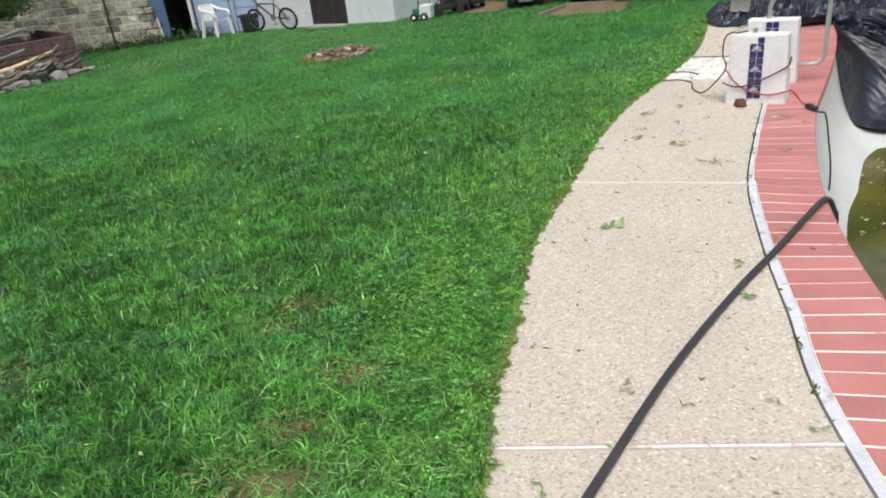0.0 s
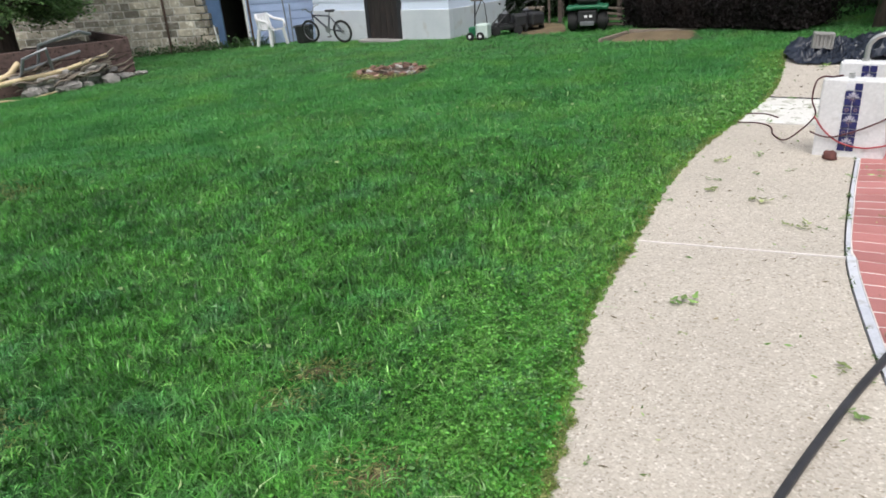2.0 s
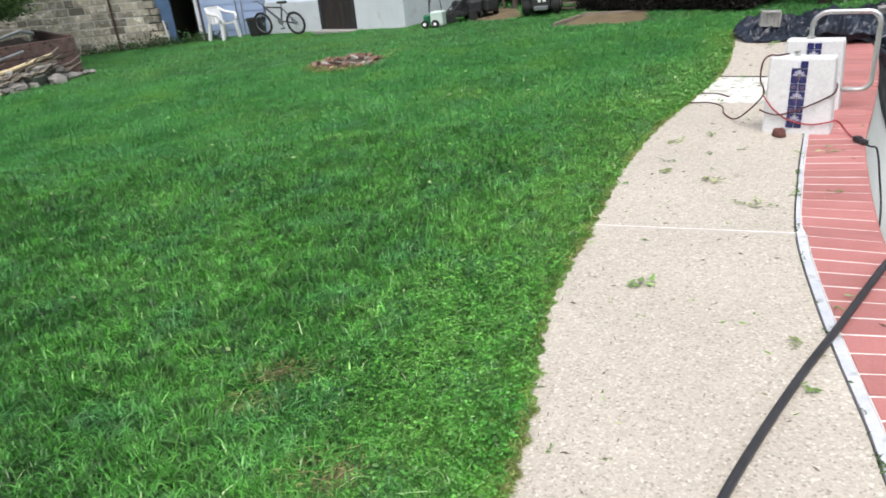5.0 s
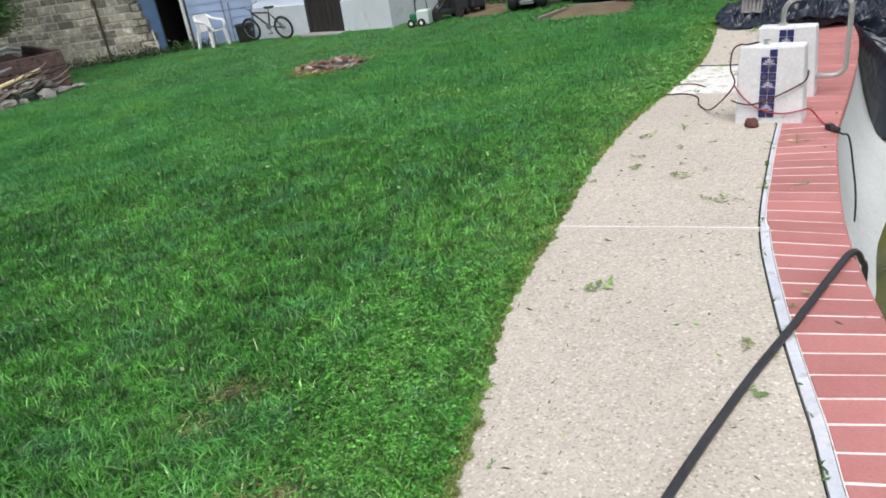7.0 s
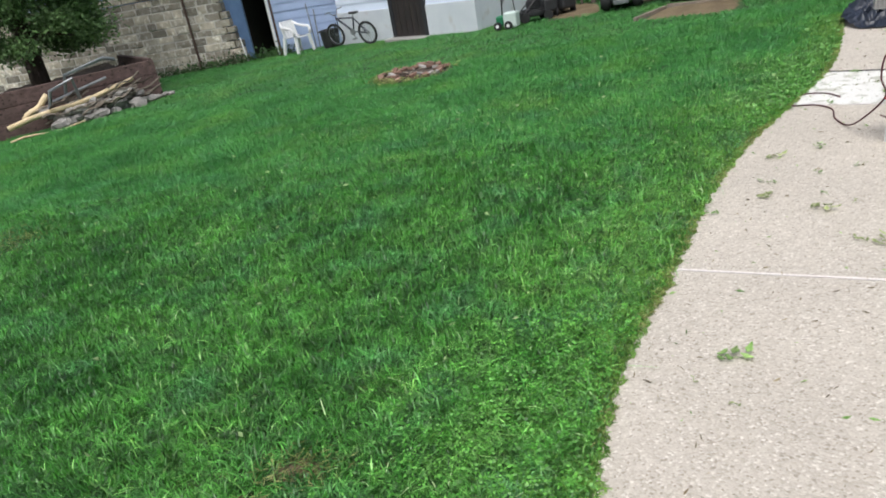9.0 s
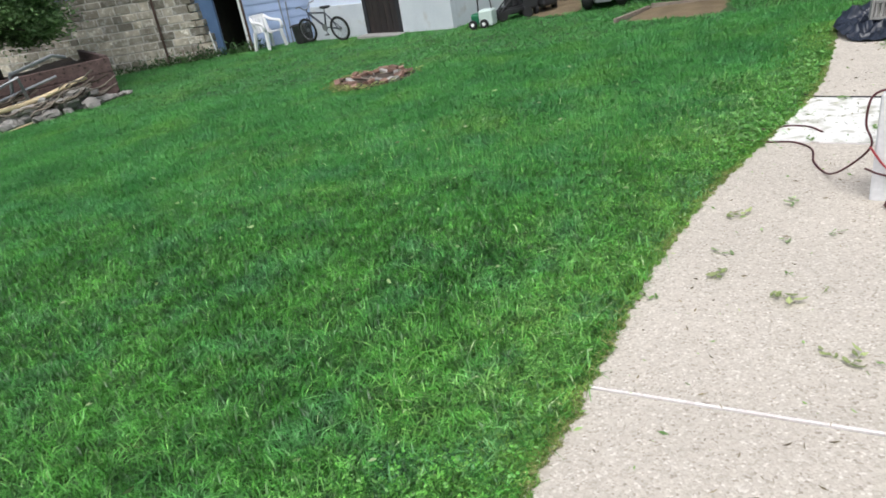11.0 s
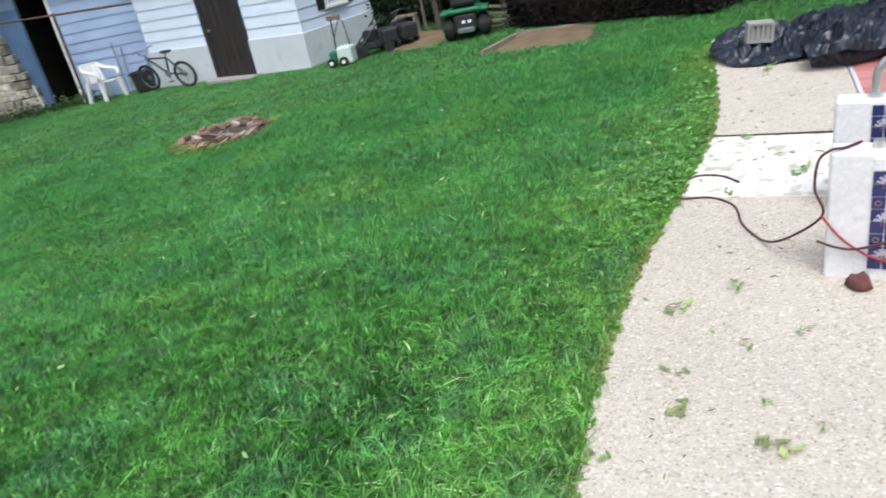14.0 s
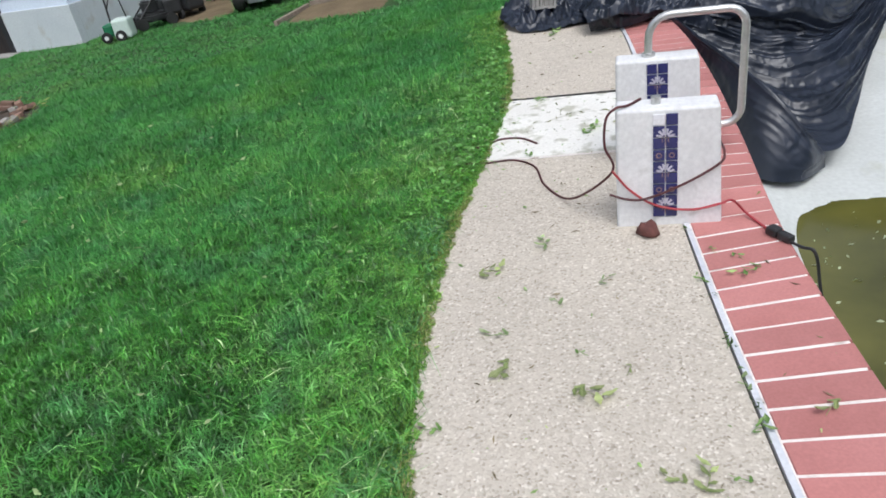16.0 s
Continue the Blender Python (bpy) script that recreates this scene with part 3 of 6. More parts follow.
# lean-to wing
WING = pose(-5.75, 19.75, 0, 0, 0, 2)
wing = thing("lean_to", WING, "blue-white clapboard lean-to, shade put into its siding colour, with a dark open doorway", "shed")
for k in range(12):
    z = -0.32 + k * 0.215
    part("clapboard", lap_board(-2.45, 0.5, z, 0.215, "x", 0.0), M_blue_shaded, wing)
part("wall", boxed(-2.45, 0.0, -0.6, 0.5, 0.1, 2.3), M_blue_shaded, wing)
part("post", boxed(-2.52, -0.04, -0.6, -2.452, 0.1, 2.3, bevel=0.006), M_white, wing)
# Near-black walls put the darkness inside the doorway into their colour.
part("shaded_interior", boxed(-9.5, 2.0, -0.6, 0.5, 2.1, 2.1), M_dark, wing)
part("shaded_interior", boxed(-3.5, 0.11, -0.6, -3.4, 2.0, 2.1), M_dark, wing)
part("wall", boxed(-9.5, 0.0, -0.6, -3.2, 0.1, 2.3), M_blue_shaded, wing)
part("fascia", boxed(-9.8, -0.3, 2.3, 0.5, -0.25, 2.46, bevel=0.006), M_white, wing)
part("roof", boxed(-9.8, -0.25, 2.32, 0.5, 2.3, 2.44), M_roof, wing)
bm = boxed(0, 0, -0.35, 0.85, 0.04, 1.9, bevel=0.005, m=pose(-3.15, -0.04, 0, 0, 0, 180 - 8))
part("door", bm, M_bluedoor, wing, "blue door standing open")

# ---------- stone wall ----------
WALLM = pose(-9.02, 19.45, 0, 0, 0, 180 + 4)
wall = thing("block_wall", WALLM, "old wall of stained split-face concrete blocks", "wall", kind="structure")
part("mortar_core", boxed(0.5, -0.17, -0.9, 11.95, 0.043, 1.56), M_joint, wall)
rnd = random.Random(11)
z = -0.9
row = 0
while z < 1.58:
    h = 0.2
    x = max(0.0, (z + 0.3) / 1.9 * 0.45) + rnd.uniform(-0.05, 0.05)
    h = rnd.choice((0.23, 0.2, 0.17))
    first = True
    while x < 12:
        w = 0.44 if not (first and row % 2) else 0.22
        if rnd.random() < 0.15:
            w *= 0.6
        first = False
        e = rnd.uniform(0, 0.015)
        part("wall_block", boxed(x + 0.014, -0.2, z + 0.013, min(12, x + w) - 0.014, 0.046 + e, z + h - 0.013, bevel=0.012), M_stone, wall)
        x += w
    z += h
    row += 1

# ---------- foliage ----------
def leaf_mesh(name, P, N_, S, W_=0.5, fold=0.25, seed=1):
    """Many small leaves: centres P, directions N_, lengths S. Each leaf is a folded four-point blade."""
    n = len(P)
    r = np.random.RandomState(seed)
    d = N_ / np.linalg.norm(N_, axis=1)[:, None]
    t = r.normal(size=(n, 3))
    side = np.cross(d, t); side /= np.linalg.norm(side, axis=1)[:, None] + 1e-9
    up = np.cross(d, side)
    S = S[:, None]
    v = np.empty((n, 4, 3))
    v[:, 0] = P - d * S * 0.5
    v[:, 1] = P + side * S * W_ * 0.5 + up * S * fold * 0.3
    v[:, 2] = P + d * S * 0.5
    v[:, 3] = P - side * S * W_ * 0.5 + up * S * fold * 0.3
    me = bpy.data.meshes.new(name)
    me.vertices.add(n * 4)
    me.vertices.foreach_set("co", v.reshape(-1))
    idx = np.arange(n * 4).reshape(n, 4)
    tri = np.concatenate([idx[:, [0, 1, 2]], idx[:, [0, 2, 3]]], axis=1).reshape(-1)
    me.loops.add(n * 6)
    me.loops.foreach_set("vertex_index", tri.astype(np.int32))
    me.polygons.add(n * 2)
    me.polygons.foreach_set("loop_start", np.arange(0, n * 6, 3, dtype=np.int32))
    me.polygons.foreach_set("loop_total", np.full(n * 2, 3, dtype=np.int32))
    me.update(calc_edges=True)
    me.validate()
    return me


def mesh_ob(name, me, material, parent=None, label=""):
    me.materials.append(material)
    ob = new(name, me)
    if parent is not None:
        ob.parent = parent
    if label:
        ob["label"] = label
    return ob


M_leaf = leaf_mat("fallen_leaf", (0.16, 0.32, 0.07), (0.34, 0.48, 0.17), 20, 0.5)
M_conifer = leaf_mat("yew_needles", (0.075, 0.155, 0.052), (0.20, 0.335, 0.115), 2.0, 0.55, 0.5)
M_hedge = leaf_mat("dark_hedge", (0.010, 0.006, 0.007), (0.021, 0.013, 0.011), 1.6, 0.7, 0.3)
# Greener leaves; the paler tone also carries the light on the clipped top.
M_hedge_top_lit = leaf_mat("hedge_top_lit", (0.05, 0.07, 0.03), (0.10, 0.13, 0.06), 2.5, 0.6, 0.4)
M_woods = leaf_mat("wood_leaves", (0.010, 0.024, 0.009), (0.028, 0.058, 0.018), 0.8, 0.6, 0.5)
M_bush = leaf_mat("bush_leaves", (0.025, 0.07, 0.018), (0.07, 0.15, 0.04), 1.5, 0.5, 0.45)
M_navy = mat("navy_tile", (0.020, 0.022, 0.10), (0.03, 0.032, 0.14), 20, 90, 0.25, bump=0.05)
M_tilewhite = mat("white_tile", (0.70, 0.70, 0.74), (0.78, 0.78, 0.8), 20, 90, 0.25, bump=0.05)
M_block = mat("white_painted_block", (0.66, 0.66, 0.66), (0.74, 0.74, 0.74), 4, 45, 0.8, bump=0.5, dist=0.004, c3=(0.52, 0.51, 0.49), spot=(0.6, 0.78))
M_red = mat("red_cord", (0.30, 0.03, 0.04), (0.40, 0.05, 0.06), 9, 40, 0.5, bump=0)
M_brown = mat("brown_cord", (0.05, 0.014, 0.016), (0.10, 0.024, 0.026), 9, 40, 0.5, bump=0)
M_black = mat("black_rubber", (0.018, 0.018, 0.019), (0.03, 0.03, 0.032), 8, 60, 0.5, bump=0.1)
M_hose = mat("black_hose", (0.03, 0.03, 0.033), (0.05, 0.05, 0.055), 8, 60, 0.42, bump=0.1)
M_motif = mat("pale_glaze", (0.42, 0.40, 0.50), (0.52, 0.50, 0.58), 20, 90, 0.3, bump=0)
M_yellow0 = mat("ochre_glaze", (0.20, 0.12, 0.13), (0.27, 0.17, 0.16), 20, 90, 0.3, bump=0)
M_lump = mat("brown_stone", (0.10, 0.035, 0.03), (0.16, 0.06, 0.05), 20, 60, 0.8)


# ---------- the two tiled end blocks ----------
def end_block(name, m, w, label, pair=False):
    th = thing(name, m, label, "concrete block", "tiled end blocks")
    bm = bmesh.new()
    d0, d1, h, tw = 0.22, 0.15, 0.578, 0.006
    lo = [bm.verts.new(p) for p in ((0, 0, -0.02), (w, 0, -0.02), (w, d0, -0.02), (0, d0, -0.02))]
    hi = [bm.verts.new(p) for p in ((tw, 0.02, h), (w - tw * 4, 0.02, h), (w - tw * 4, 0.02 + d1, h), (tw, 0.02 + d1, h))]
    for k in range(4):
        bm.faces.new((lo[k], lo[(k + 1) % 4], hi[(k + 1) % 4], hi[k]))
    bm.faces.new(lo[::-1]); bm.faces.new(hi)
    bmesh.ops.bevel(bm, geom=list(bm.edges), offset=0.014, segments=3, affect="EDGES", profile=0.5)
    part("body", bm, M_block, th)
    cx = 0.17
    T = Matrix.Rotation(-math.atan2(0.02, h), 4, "X")

    def tile(x, z, s, material, tag="tile"):
        return part(tag, boxed(x, -0.0075, z, x + s[0], 0.004, z + s[1], bevel=0.0015, m=T), material, th)

    sm, gap = 0.0505, 0.0062
    z = 0.05
    for kind_ in ("L", "s", "L", "s", "L", "top"):
        base = z
        for r in range(2 if kind_ == "L" else 1):
            for j in (0, 1):
                pale = kind_ == "top" and j == 0 and not pair
                t = tile(cx + j * (sm + gap), z, (sm, sm), M_tilewhite if pale else M_navy)
            z += sm + gap
        if kind_ == "L":
            # pale flower with an ochre stem across four tiles
            mx, mz = cx + sm + gap / 2, base + sm + gap / 2
            bm = bmesh.new()
            for a in (-78, -45, -15, 15, 45, 78):
                pm = T @ Matrix.Translation((mx, -0.0085, mz + 0.004)) @ Matrix.Rotation(radians(a), 4, "Y")
                box(bm, -0.0052, -0.0006, 0.012, 0.0052, 0.0006, 0.041, bevel=0.0005, m=pm)
            part("motif", bm, M_motif, t, "pale flower motif")
            bm = bmesh.new()
            for dx in (-0.013, 0.0, 0.013):
                box(bm, mx + dx - 0.0018, -0.0092, mz - 0.034 + abs(dx), mx + dx + 0.0018, -0.008, mz + 0.004, m=T)
            part("stem", bm, M_yellow0, t, "ochre stem")
        elif kind_ == "s":
            for j in (0, 1):
                bm = bmesh.new()
                x0 = cx + j * (sm + gap) + sm / 2
                ring(bm, 0.011, 0.0025, m=T @ Matrix.Translation((x0, -0.008, base + sm / 2)), seg=12)
                part("motif", bm, M_yellow0, t)
    return th


B1 = pose(1.925, 6.245, g(2.1), 0, 0, -28.7)
B2 = pose(2.272, 6.89, g(2.4), 0, 0, -28.7)
b1 = end_block("tiled_block", B1, 0.48, "white painted concrete block with navy tiles and a cut pipe stub")
part("pipe_stub", tubed([(0.185, 0.095, 0.55), (0.185, 0.095, 0.612)], 0.022, 14), M_steel, b1, "cut galvanised pipe stub")
b2 = end_block("tiled_block", B2, 0.46, "white painted concrete block with navy tiles and a bent handrail", True)
rail = []
RH, RX, RLOW = 0.79, 0.665, 0.165
for p in [(0.18, 0.095, 0.55), (0.18, 0.095, 0.60), (0.18, 0.095, 0.66)]:
    rail.append(p)
for a in range(15, 91, 15):
    rail.append((0.18 + 0.12 * (1 - math.cos(radians(a))), 0.095, RH - 0.12 + 0.12 * math.sin(radians(a))))
rail += [(0.42, 0.095, RH)]
for a in range(0, 91, 15):
    rail.append((RX - 0.09 + 0.09 * math.sin(radians(a)), 0.095, RH - 0.09 + 0.09 * math.cos(radians(a))))
rail += [(RX, 0.095, 0.5)]
for a in range(0, 91, 15):
    rail.append((RX - 0.09 + 0.09 * math.cos(radians(a)), 0.095, RLOW + 0.09 - 0.09 * math.sin(radians(a))))
rail.append((0.44, 0.095, RLOW))
part("handrail", tubed(rail, 0.0205, 14), M_steel, b2, "bent galvanised steel handrail", smooth=True)
part("collar", tubed([(0.18, 0.095, 0.56), (0.18, 0.095, 0.598)], 0.034, 14), M_steel, b2)
lump = rock(5, 0.05, 0.85)
bmesh.ops.translate(lump, vec=(0, 0, 0.035), verts=lump.verts)
tagged(part("stone", lump, M_lump, None, smooth=True, m=pose(2.0, 6.1, g(2.0))), "brown rounded stone lying against the white block", "stone")


# ---------- cords and hose ----------
def cord(name, pts, radius, material, label, cat="cord", n=60):
    c = spline(pts, n)
    ob = part(name, tubed([tuple(p) for p in c], radius, 7), material, smooth=True)
    return tagged(ob, label, cat)


def on_block(u, h, out=0.012):
    return tuple(B1 @ Vector((u, 0.02 * h / 0.6 - out, h)))


def gp(x, y, h=0.008):
    return (x, y, g(x) + h)


cord("extension_cord", [gp(1.45, 7.48, 0.03), gp(1.64, 7.40), gp(1.80, 7.33), gp(1.87, 7.15), gp(1.82, 6.9), gp(1.83, 6.65, 0.02), gp(1.86, 6.45, 0.12), on_block(-0.012, 0.30), on_block(-0.045, 0.42), on_block(-0.035, 0.55), tuple(B1 @ Vector((0.01, 0.02, 0.594))), tuple(B1 @ Vector((0.06, 0.07, 0.586))), tuple(B1 @ Vector((0.12, 0.15, 0.586)))], 0.0062, M_brown, "dark red-brown extension cord trailing from the lawn over the block", n=110)
cord("extension_cord", [on_block(-0.015, 0.30, 0.02), on_block(0.07, 0.19, 0.016), on_block(0.19, 0.11, 0.016), on_block(0.34, 0.085, 0.016), on_block(0.46, 0.11, 0.018), tuple(B1 @ Vector((0.52, 0.0, 0.12))), gp(2.45, 5.99, 0.03), gp(2.46, 5.9), gp(2.455, 5.8)], 0.006, M_red, "red extension cord looped across the white block", n=90)
cord("extension_cord", [on_block(-0.03, 0.18, 0.02), on_block(0.05, 0.155, 0.026), on_block(0.14, 0.155, 0.026), on_block(0.30, 0.22, 0.026), on_block(0.455, 0.31, 0.016), tuple(B1 @ Vector((0.482, 0.05, 0.345))), tuple(B1 @ Vector((0.47, 0.19, 0.36)))], 0.006, M_brown, "brown cord wound round the white block", n=70)
cord("cable", [gp(1.66, 7.62, 0.03), gp(1.74, 7.66), gp(1.85, 7.70), gp(1.97, 7.62), gp(2.02, 7.47)], 0.008, M_brown, "short brown cord end lying on the white slab")
ja, jb = left_line[180], right_line[180]
joint_pts = [tuple(ja + (jb - ja) * f) for f in (-0.06, 0.05, 0.35, 0.7, 0.98)]
cord("cable", [gp(x, y + 0.006 * (k % 2), 0.03 if k == 0 else 0.008) for k, (x, y) in enumerate(joint_pts)], 0.0045, M_black, "black cord along the slab joint")
cord("cable", [gp(2.455, 5.72, 0.012), gp(2.47, 5.64), gp(2.49, 5.58, 0.0), (2.53, 5.57, -0.1), (2.55, 5.5, -0.4), (2.53, 5.45, -0.9)], 0.007, M_black, "black cable hanging into the pool")
plug = thing("plug_connector", pose(2.455, 5.76, g(2.45) + 0.002, 0, 0, 8), "black plug and socket joining two cords on the coping", "plug")
part("plug", boxed(-0.02, -0.07, 0, 0.02, 0.0, 0.036, bevel=0.009), M_black, plug)
part("socket", boxed(-0.025, 0.001, 0, 0.025, 0.06, 0.042, bevel=0.01), M_black, plug)
cord("hose", [gp(-0.75, 0.2, 0.018), gp(-0.3, 0.98, 0.018), gp(0.15, 1.70, 0.018), gp(0.56, 2.346, 0.018), gp(0.97, 2.90, 0.018), gp(1.303, 3.305, 0.018), gp(1.61, 3.68, 0.026), gp(1.77, 3.86, 0.03), (1.88, 3.99, -0.02), (1.96, 4.09, -0.25), (2.0, 4.2, -1.3)], 0.0165, M_hose, "black discharge hose laid across the walkway into the pool", "hose", 80)


# ---------- tarpaulin ----------
def ridge(v):
    return 1 - min(1.0, abs(noise.noise(v)) * 2.6)


def sheet(lines, nu, nv, amp, seed, fold, lift=0.6, crumple=1.0):
    """A sheet through the lines with creases: soft swells, folds that run with the drape, and small sharp wrinkles."""
    rows = [spline(l, nu) for l in lines]
    cols = np.array([spline([r[i] for r in rows], nv) for i in range(nu)])
    du, dv = np.gradient(cols, axis=0), np.gradient(cols, axis=1)
    nrm = np.cross(du, dv)
    nrm /= np.linalg.norm(nrm, axis=2)[:, :, None] + 1e-9
    nrm *= np.where(nrm[:, :, 2:3] < 0, -1, 1)
    off = Vector((seed * 3.1, seed * 1.7, seed * 0.9))
    bm = bmesh.new()
    vs = []
    for i in range(nu):
        for j in range(nv):
            p = Vector(cols[i, j])
            p.z += g(p.x)
            u, v = i / (nu - 1), j / (nv - 1)
            q = p * 1.6 + off
            warp = noise.noise(q * 0.9) * 0.5
            w = Vector((u * fold[0] + warp, v * fold[1] + warp * 1.5 + u * fold[2], seed))
            f = ridge(w) * 0.75 + ridge(w * 1.9 + off) * 0.5 + ridge(q * 1.5) * 0.35 + crumple * (ridge(q * 3.0 + off) * 0.45 + ridge(q * 6.0) * 0.3 + ridge(q * 11.0) * 0.12)
            edge = min(1.0, 0.25 + 4.0 * min(u, 1 - u, v, 1 - v))
            d = Vector(nrm[i, j]) * lift + Vector((0, 0, 1 - lift))
            p += d * (f * amp * edge)
            vs.append(bm.verts.new(p))
    for i in range(nu - 1):
        for j in range(nv - 1):
            a = i * nv + j
            bm.faces.new((vs[a], vs[a + 1], vs[a + nv + 1], vs[a + nv]))
    return bm


tarp = thing("pool_cover", pose(0, 0, 0), "crumpled black plastic pool cover pulled back over the far end", "pool cover")
part("corner_fold", sheet([
    [(3.12, 10.95, 0.0), (3.4, 11.05, 0.0), (3.7, 11.05, 0.0), (4.0, 10.9, 0.0)],
    [(2.99, 10.75, 0.05), (3.3, 10.85, 0.12), (3.6, 10.85, 0.08), (3.95, 10.7, 0.05)],
    [(2.94, 10.45, 0.05), (3.3, 10.5, 0.04), (3.55, 10.45, 0.05), (3.9, 10.3, 0.08)],
    [(3.0, 10.15, 0.0), (3.2, 10.0, 0.0), (3.5, 9.9, 0.0), (3.8, 9.85, 0.0)]], 170, 150, 0.085, 3, (5, 4, 1), 0.6, 1.1), M_tarp, tarp, smooth=True)
part("spread_sheet", sheet([
    [(3.75, 11.1, 0.0), (4.2, 11.4, 0.0), (4.9, 11.6, 0.0), (5.8, 11.9, 0.0), (7.2, 12.2, 0.0), (9.4, 12.2, 0.0)],
    [(3.70, 10.6, 0.05), (4.1, 10.7, 0.08), (4.6, 10.7, 0.05), (5.4, 10.7, 0.04), (6.8, 10.9, 0.05), (9.2, 10.8, 0.05)],
    [(3.55, 9.95, 0.10), (3.9, 9.95, 0.14), (4.35, 9.95, 0.08), (5.1, 10.0, 0.03), (6.6, 10.1, 0.03), (9.0, 10, 0.03)],
    [(3.40, 9.62, 0.17), (3.7, 9.55, 0.20), (4.1, 9.5, 0.12), (4.75, 9.4, 0.0), (6.1, 9.75, -0.12), (8.8, 9.9, -0.3)],
    [(3.38, 9.48, 0.12), (3.66, 9.38, 0.13), (4.06, 9.32, 0.08), (4.7, 9.2, -0.1), (6.0, 9.6, -0.25), (8.7, 9.75, -0.4)],
    [(3.43, 9.52, 0.0), (3.68, 9.42, 0.0), (4.05, 9.34, 0.0), (4.6, 9.05, -0.3), (5.9, 9.5, -0.35), (8.6, 9.6, -0.5)]], 300, 170, 0.10, 2, (9, 5, 3), 0.6, 1.1), M_tarp, tarp, smooth=True)
part("front_fold", sheet([
    [(4.12, 9.3, -0.2), (3.92, 8.7, -0.45), (3.72, 8.0, -0.68), (3.64, 7.42, -0.70), (3.9, 7.28, -0.76), (4.24, 7.42, -0.80)],
    [(4.13, 9.32, -0.08), (3.93, 8.7, -0.22), (3.75, 8.0, -0.36), (3.72, 7.5, -0.42), (3.93, 7.29, -0.62), (4.2, 7.40, -0.68)],
    [(4.16, 9.4, 0.03), (3.98, 8.7, -0.02), (3.84, 8.0, -0.08), (3.85, 7.6, -0.20), (3.98, 7.36, -0.46), (4.12, 7.40, -0.58)],
    [(4.165, 9.4, 0.035), (3.985, 8.7, -0.012), (3.85, 8.01, -0.072), (3.86, 7.61, -0.192), (3.99, 7.37, -0.452), (4.13, 7.41, -0.572)],
    [(4.19, 9.4, 0.0), (4.02, 8.72, -0.12), (3.89, 8.05, -0.22), (3.90, 7.66, -0.34), (4.02, 7.42, -0.56), (4.15, 7.43, -0.64)],
    [(4.4, 9.4, -0.05), (4.3, 8.8, -0.38), (4.2, 8.25, -0.58), (4.22, 7.9, -0.66), (4.34, 7.66, -0.72), (4.42, 7.6, -0.74)]], 200, 130, 0.014, 7, (2.0, 7.0, 1.5), 0.8, 0.5), M_tarp, tarp, "taut glossy front fold", smooth=True)
part("hanging_sheet", sheet([
    [(4.02, 9.55, 0.05), (4.5, 9.55, 0.08), (5.2, 9.65, 0.05), (6.0, 9.85, -0.05), (7.8, 10.6, -0.15)],
    [(4.10, 9.3, 0.05), (4.55, 9.12, 0.05), (5.05, 9.0, -0.02), (5.8, 9.2, -0.24), (7.8, 10.5, -0.28)],
    [(4.13, 9.2, -0.06), (4.62, 9.02, -0.30), (5.08, 8.92, -0.40), (5.75, 9.06, -0.42), (7.8, 10.45, -0.34)],
    [(4.16, 8.8, -0.22), (4.52, 8.6, -0.50), (4.97, 8.62, -0.54), (5.70, 8.95, -0.48), (7.8, 10.4, -0.37)],
    [(4.16, 8.25, -0.45), (4.42, 8.05, -0.60), (4.95, 8.2, -0.59), (5.76, 8.74, -0.52), (7.8, 10.35, -0.40)],
    [(4.12, 7.48, -0.67), (4.34, 7.40, -0.67), (4.89, 7.86, -0.64), (5.78, 8.66, -0.57), (7.8, 10.3, -0.43)]], 220, 260, 0.075, 5, (0.9, 12.0, -2.5), 0.75, 0.3), M_tarp, tarp, smooth=True)


M_solid = mat("blue_grey_concrete", (0.10, 0.11, 0.13), (0.15, 0.16, 0.185), 3, 40, 0.85)


def cinder(m, label):
    th = thing("concrete_block", m, label, "concrete block", "blocks weighing the cover down")
    bm = bmesh.new()
    w, d, h, t = 0.24, 0.19, 0.19, 0.026
    box(bm, -w / 2, -d / 2, 0, -w / 2 + t, d / 2, h, bevel=0.004)
    box(bm, w / 2 - t, -d / 2, 0, w / 2, d / 2, h, bevel=0.004)
    box(bm, -w / 2 + t, -d / 2, h - t, w / 2 - t, d / 2, h - 0.002, bevel=0.003)
    box(bm, -w / 2 + t, -d / 2, 0.002, w / 2 - t, d / 2, t, bevel=0.003)
    part("shell", bm, M_cinder, th)
    part("web", boxed(-w / 2 + t, -d / 2 + 0.03, t, w / 2 - t, d / 2 - 0.03, h - t), M_cinder, th, "recessed ribbed face")
    for k in range(4):
        x = -w / 2 + t + 0.01 + k * 0.047
        part("rib", boxed(x, -d / 2 + 0.008, t, x + 0.025, -d / 2 + 0.03, h - t, bevel=0.003), M_cinder, th)
    return th


cinder(pose(3.33, 10.38, g(3.4) + 0.145, 0, 4, -14), "grey concrete block standing on the black cover")
cinder(pose(4.6, 10.0, g(4.6) + 0.10, 0, -3, -20), "grey concrete block standing on the black cover")
solid = part("solid_block", boxed(-0.26, -0.1, 0, 0.26, 0.1, 0.2, bevel=0.008), M_solid, m=pose(5.25, 9.9, g(5.3) + 0.08, 0, 3, -36))
tagged(solid, "solid blue-grey concrete block lying on the black cover", "concrete block", "blocks weighing the cover down")
cinder(pose(5.62, 9.62, g(5.6) + 0.08, 0, 2, -30), "pale grey concrete block standing on the black cover")


# ---------- fallen leaves ----------
M_leaf_pale = leaf_mat("pale_torn_leaf", (0.24, 0.36, 0.14), (0.42, 0.52, 0.26), 20, 0.5)
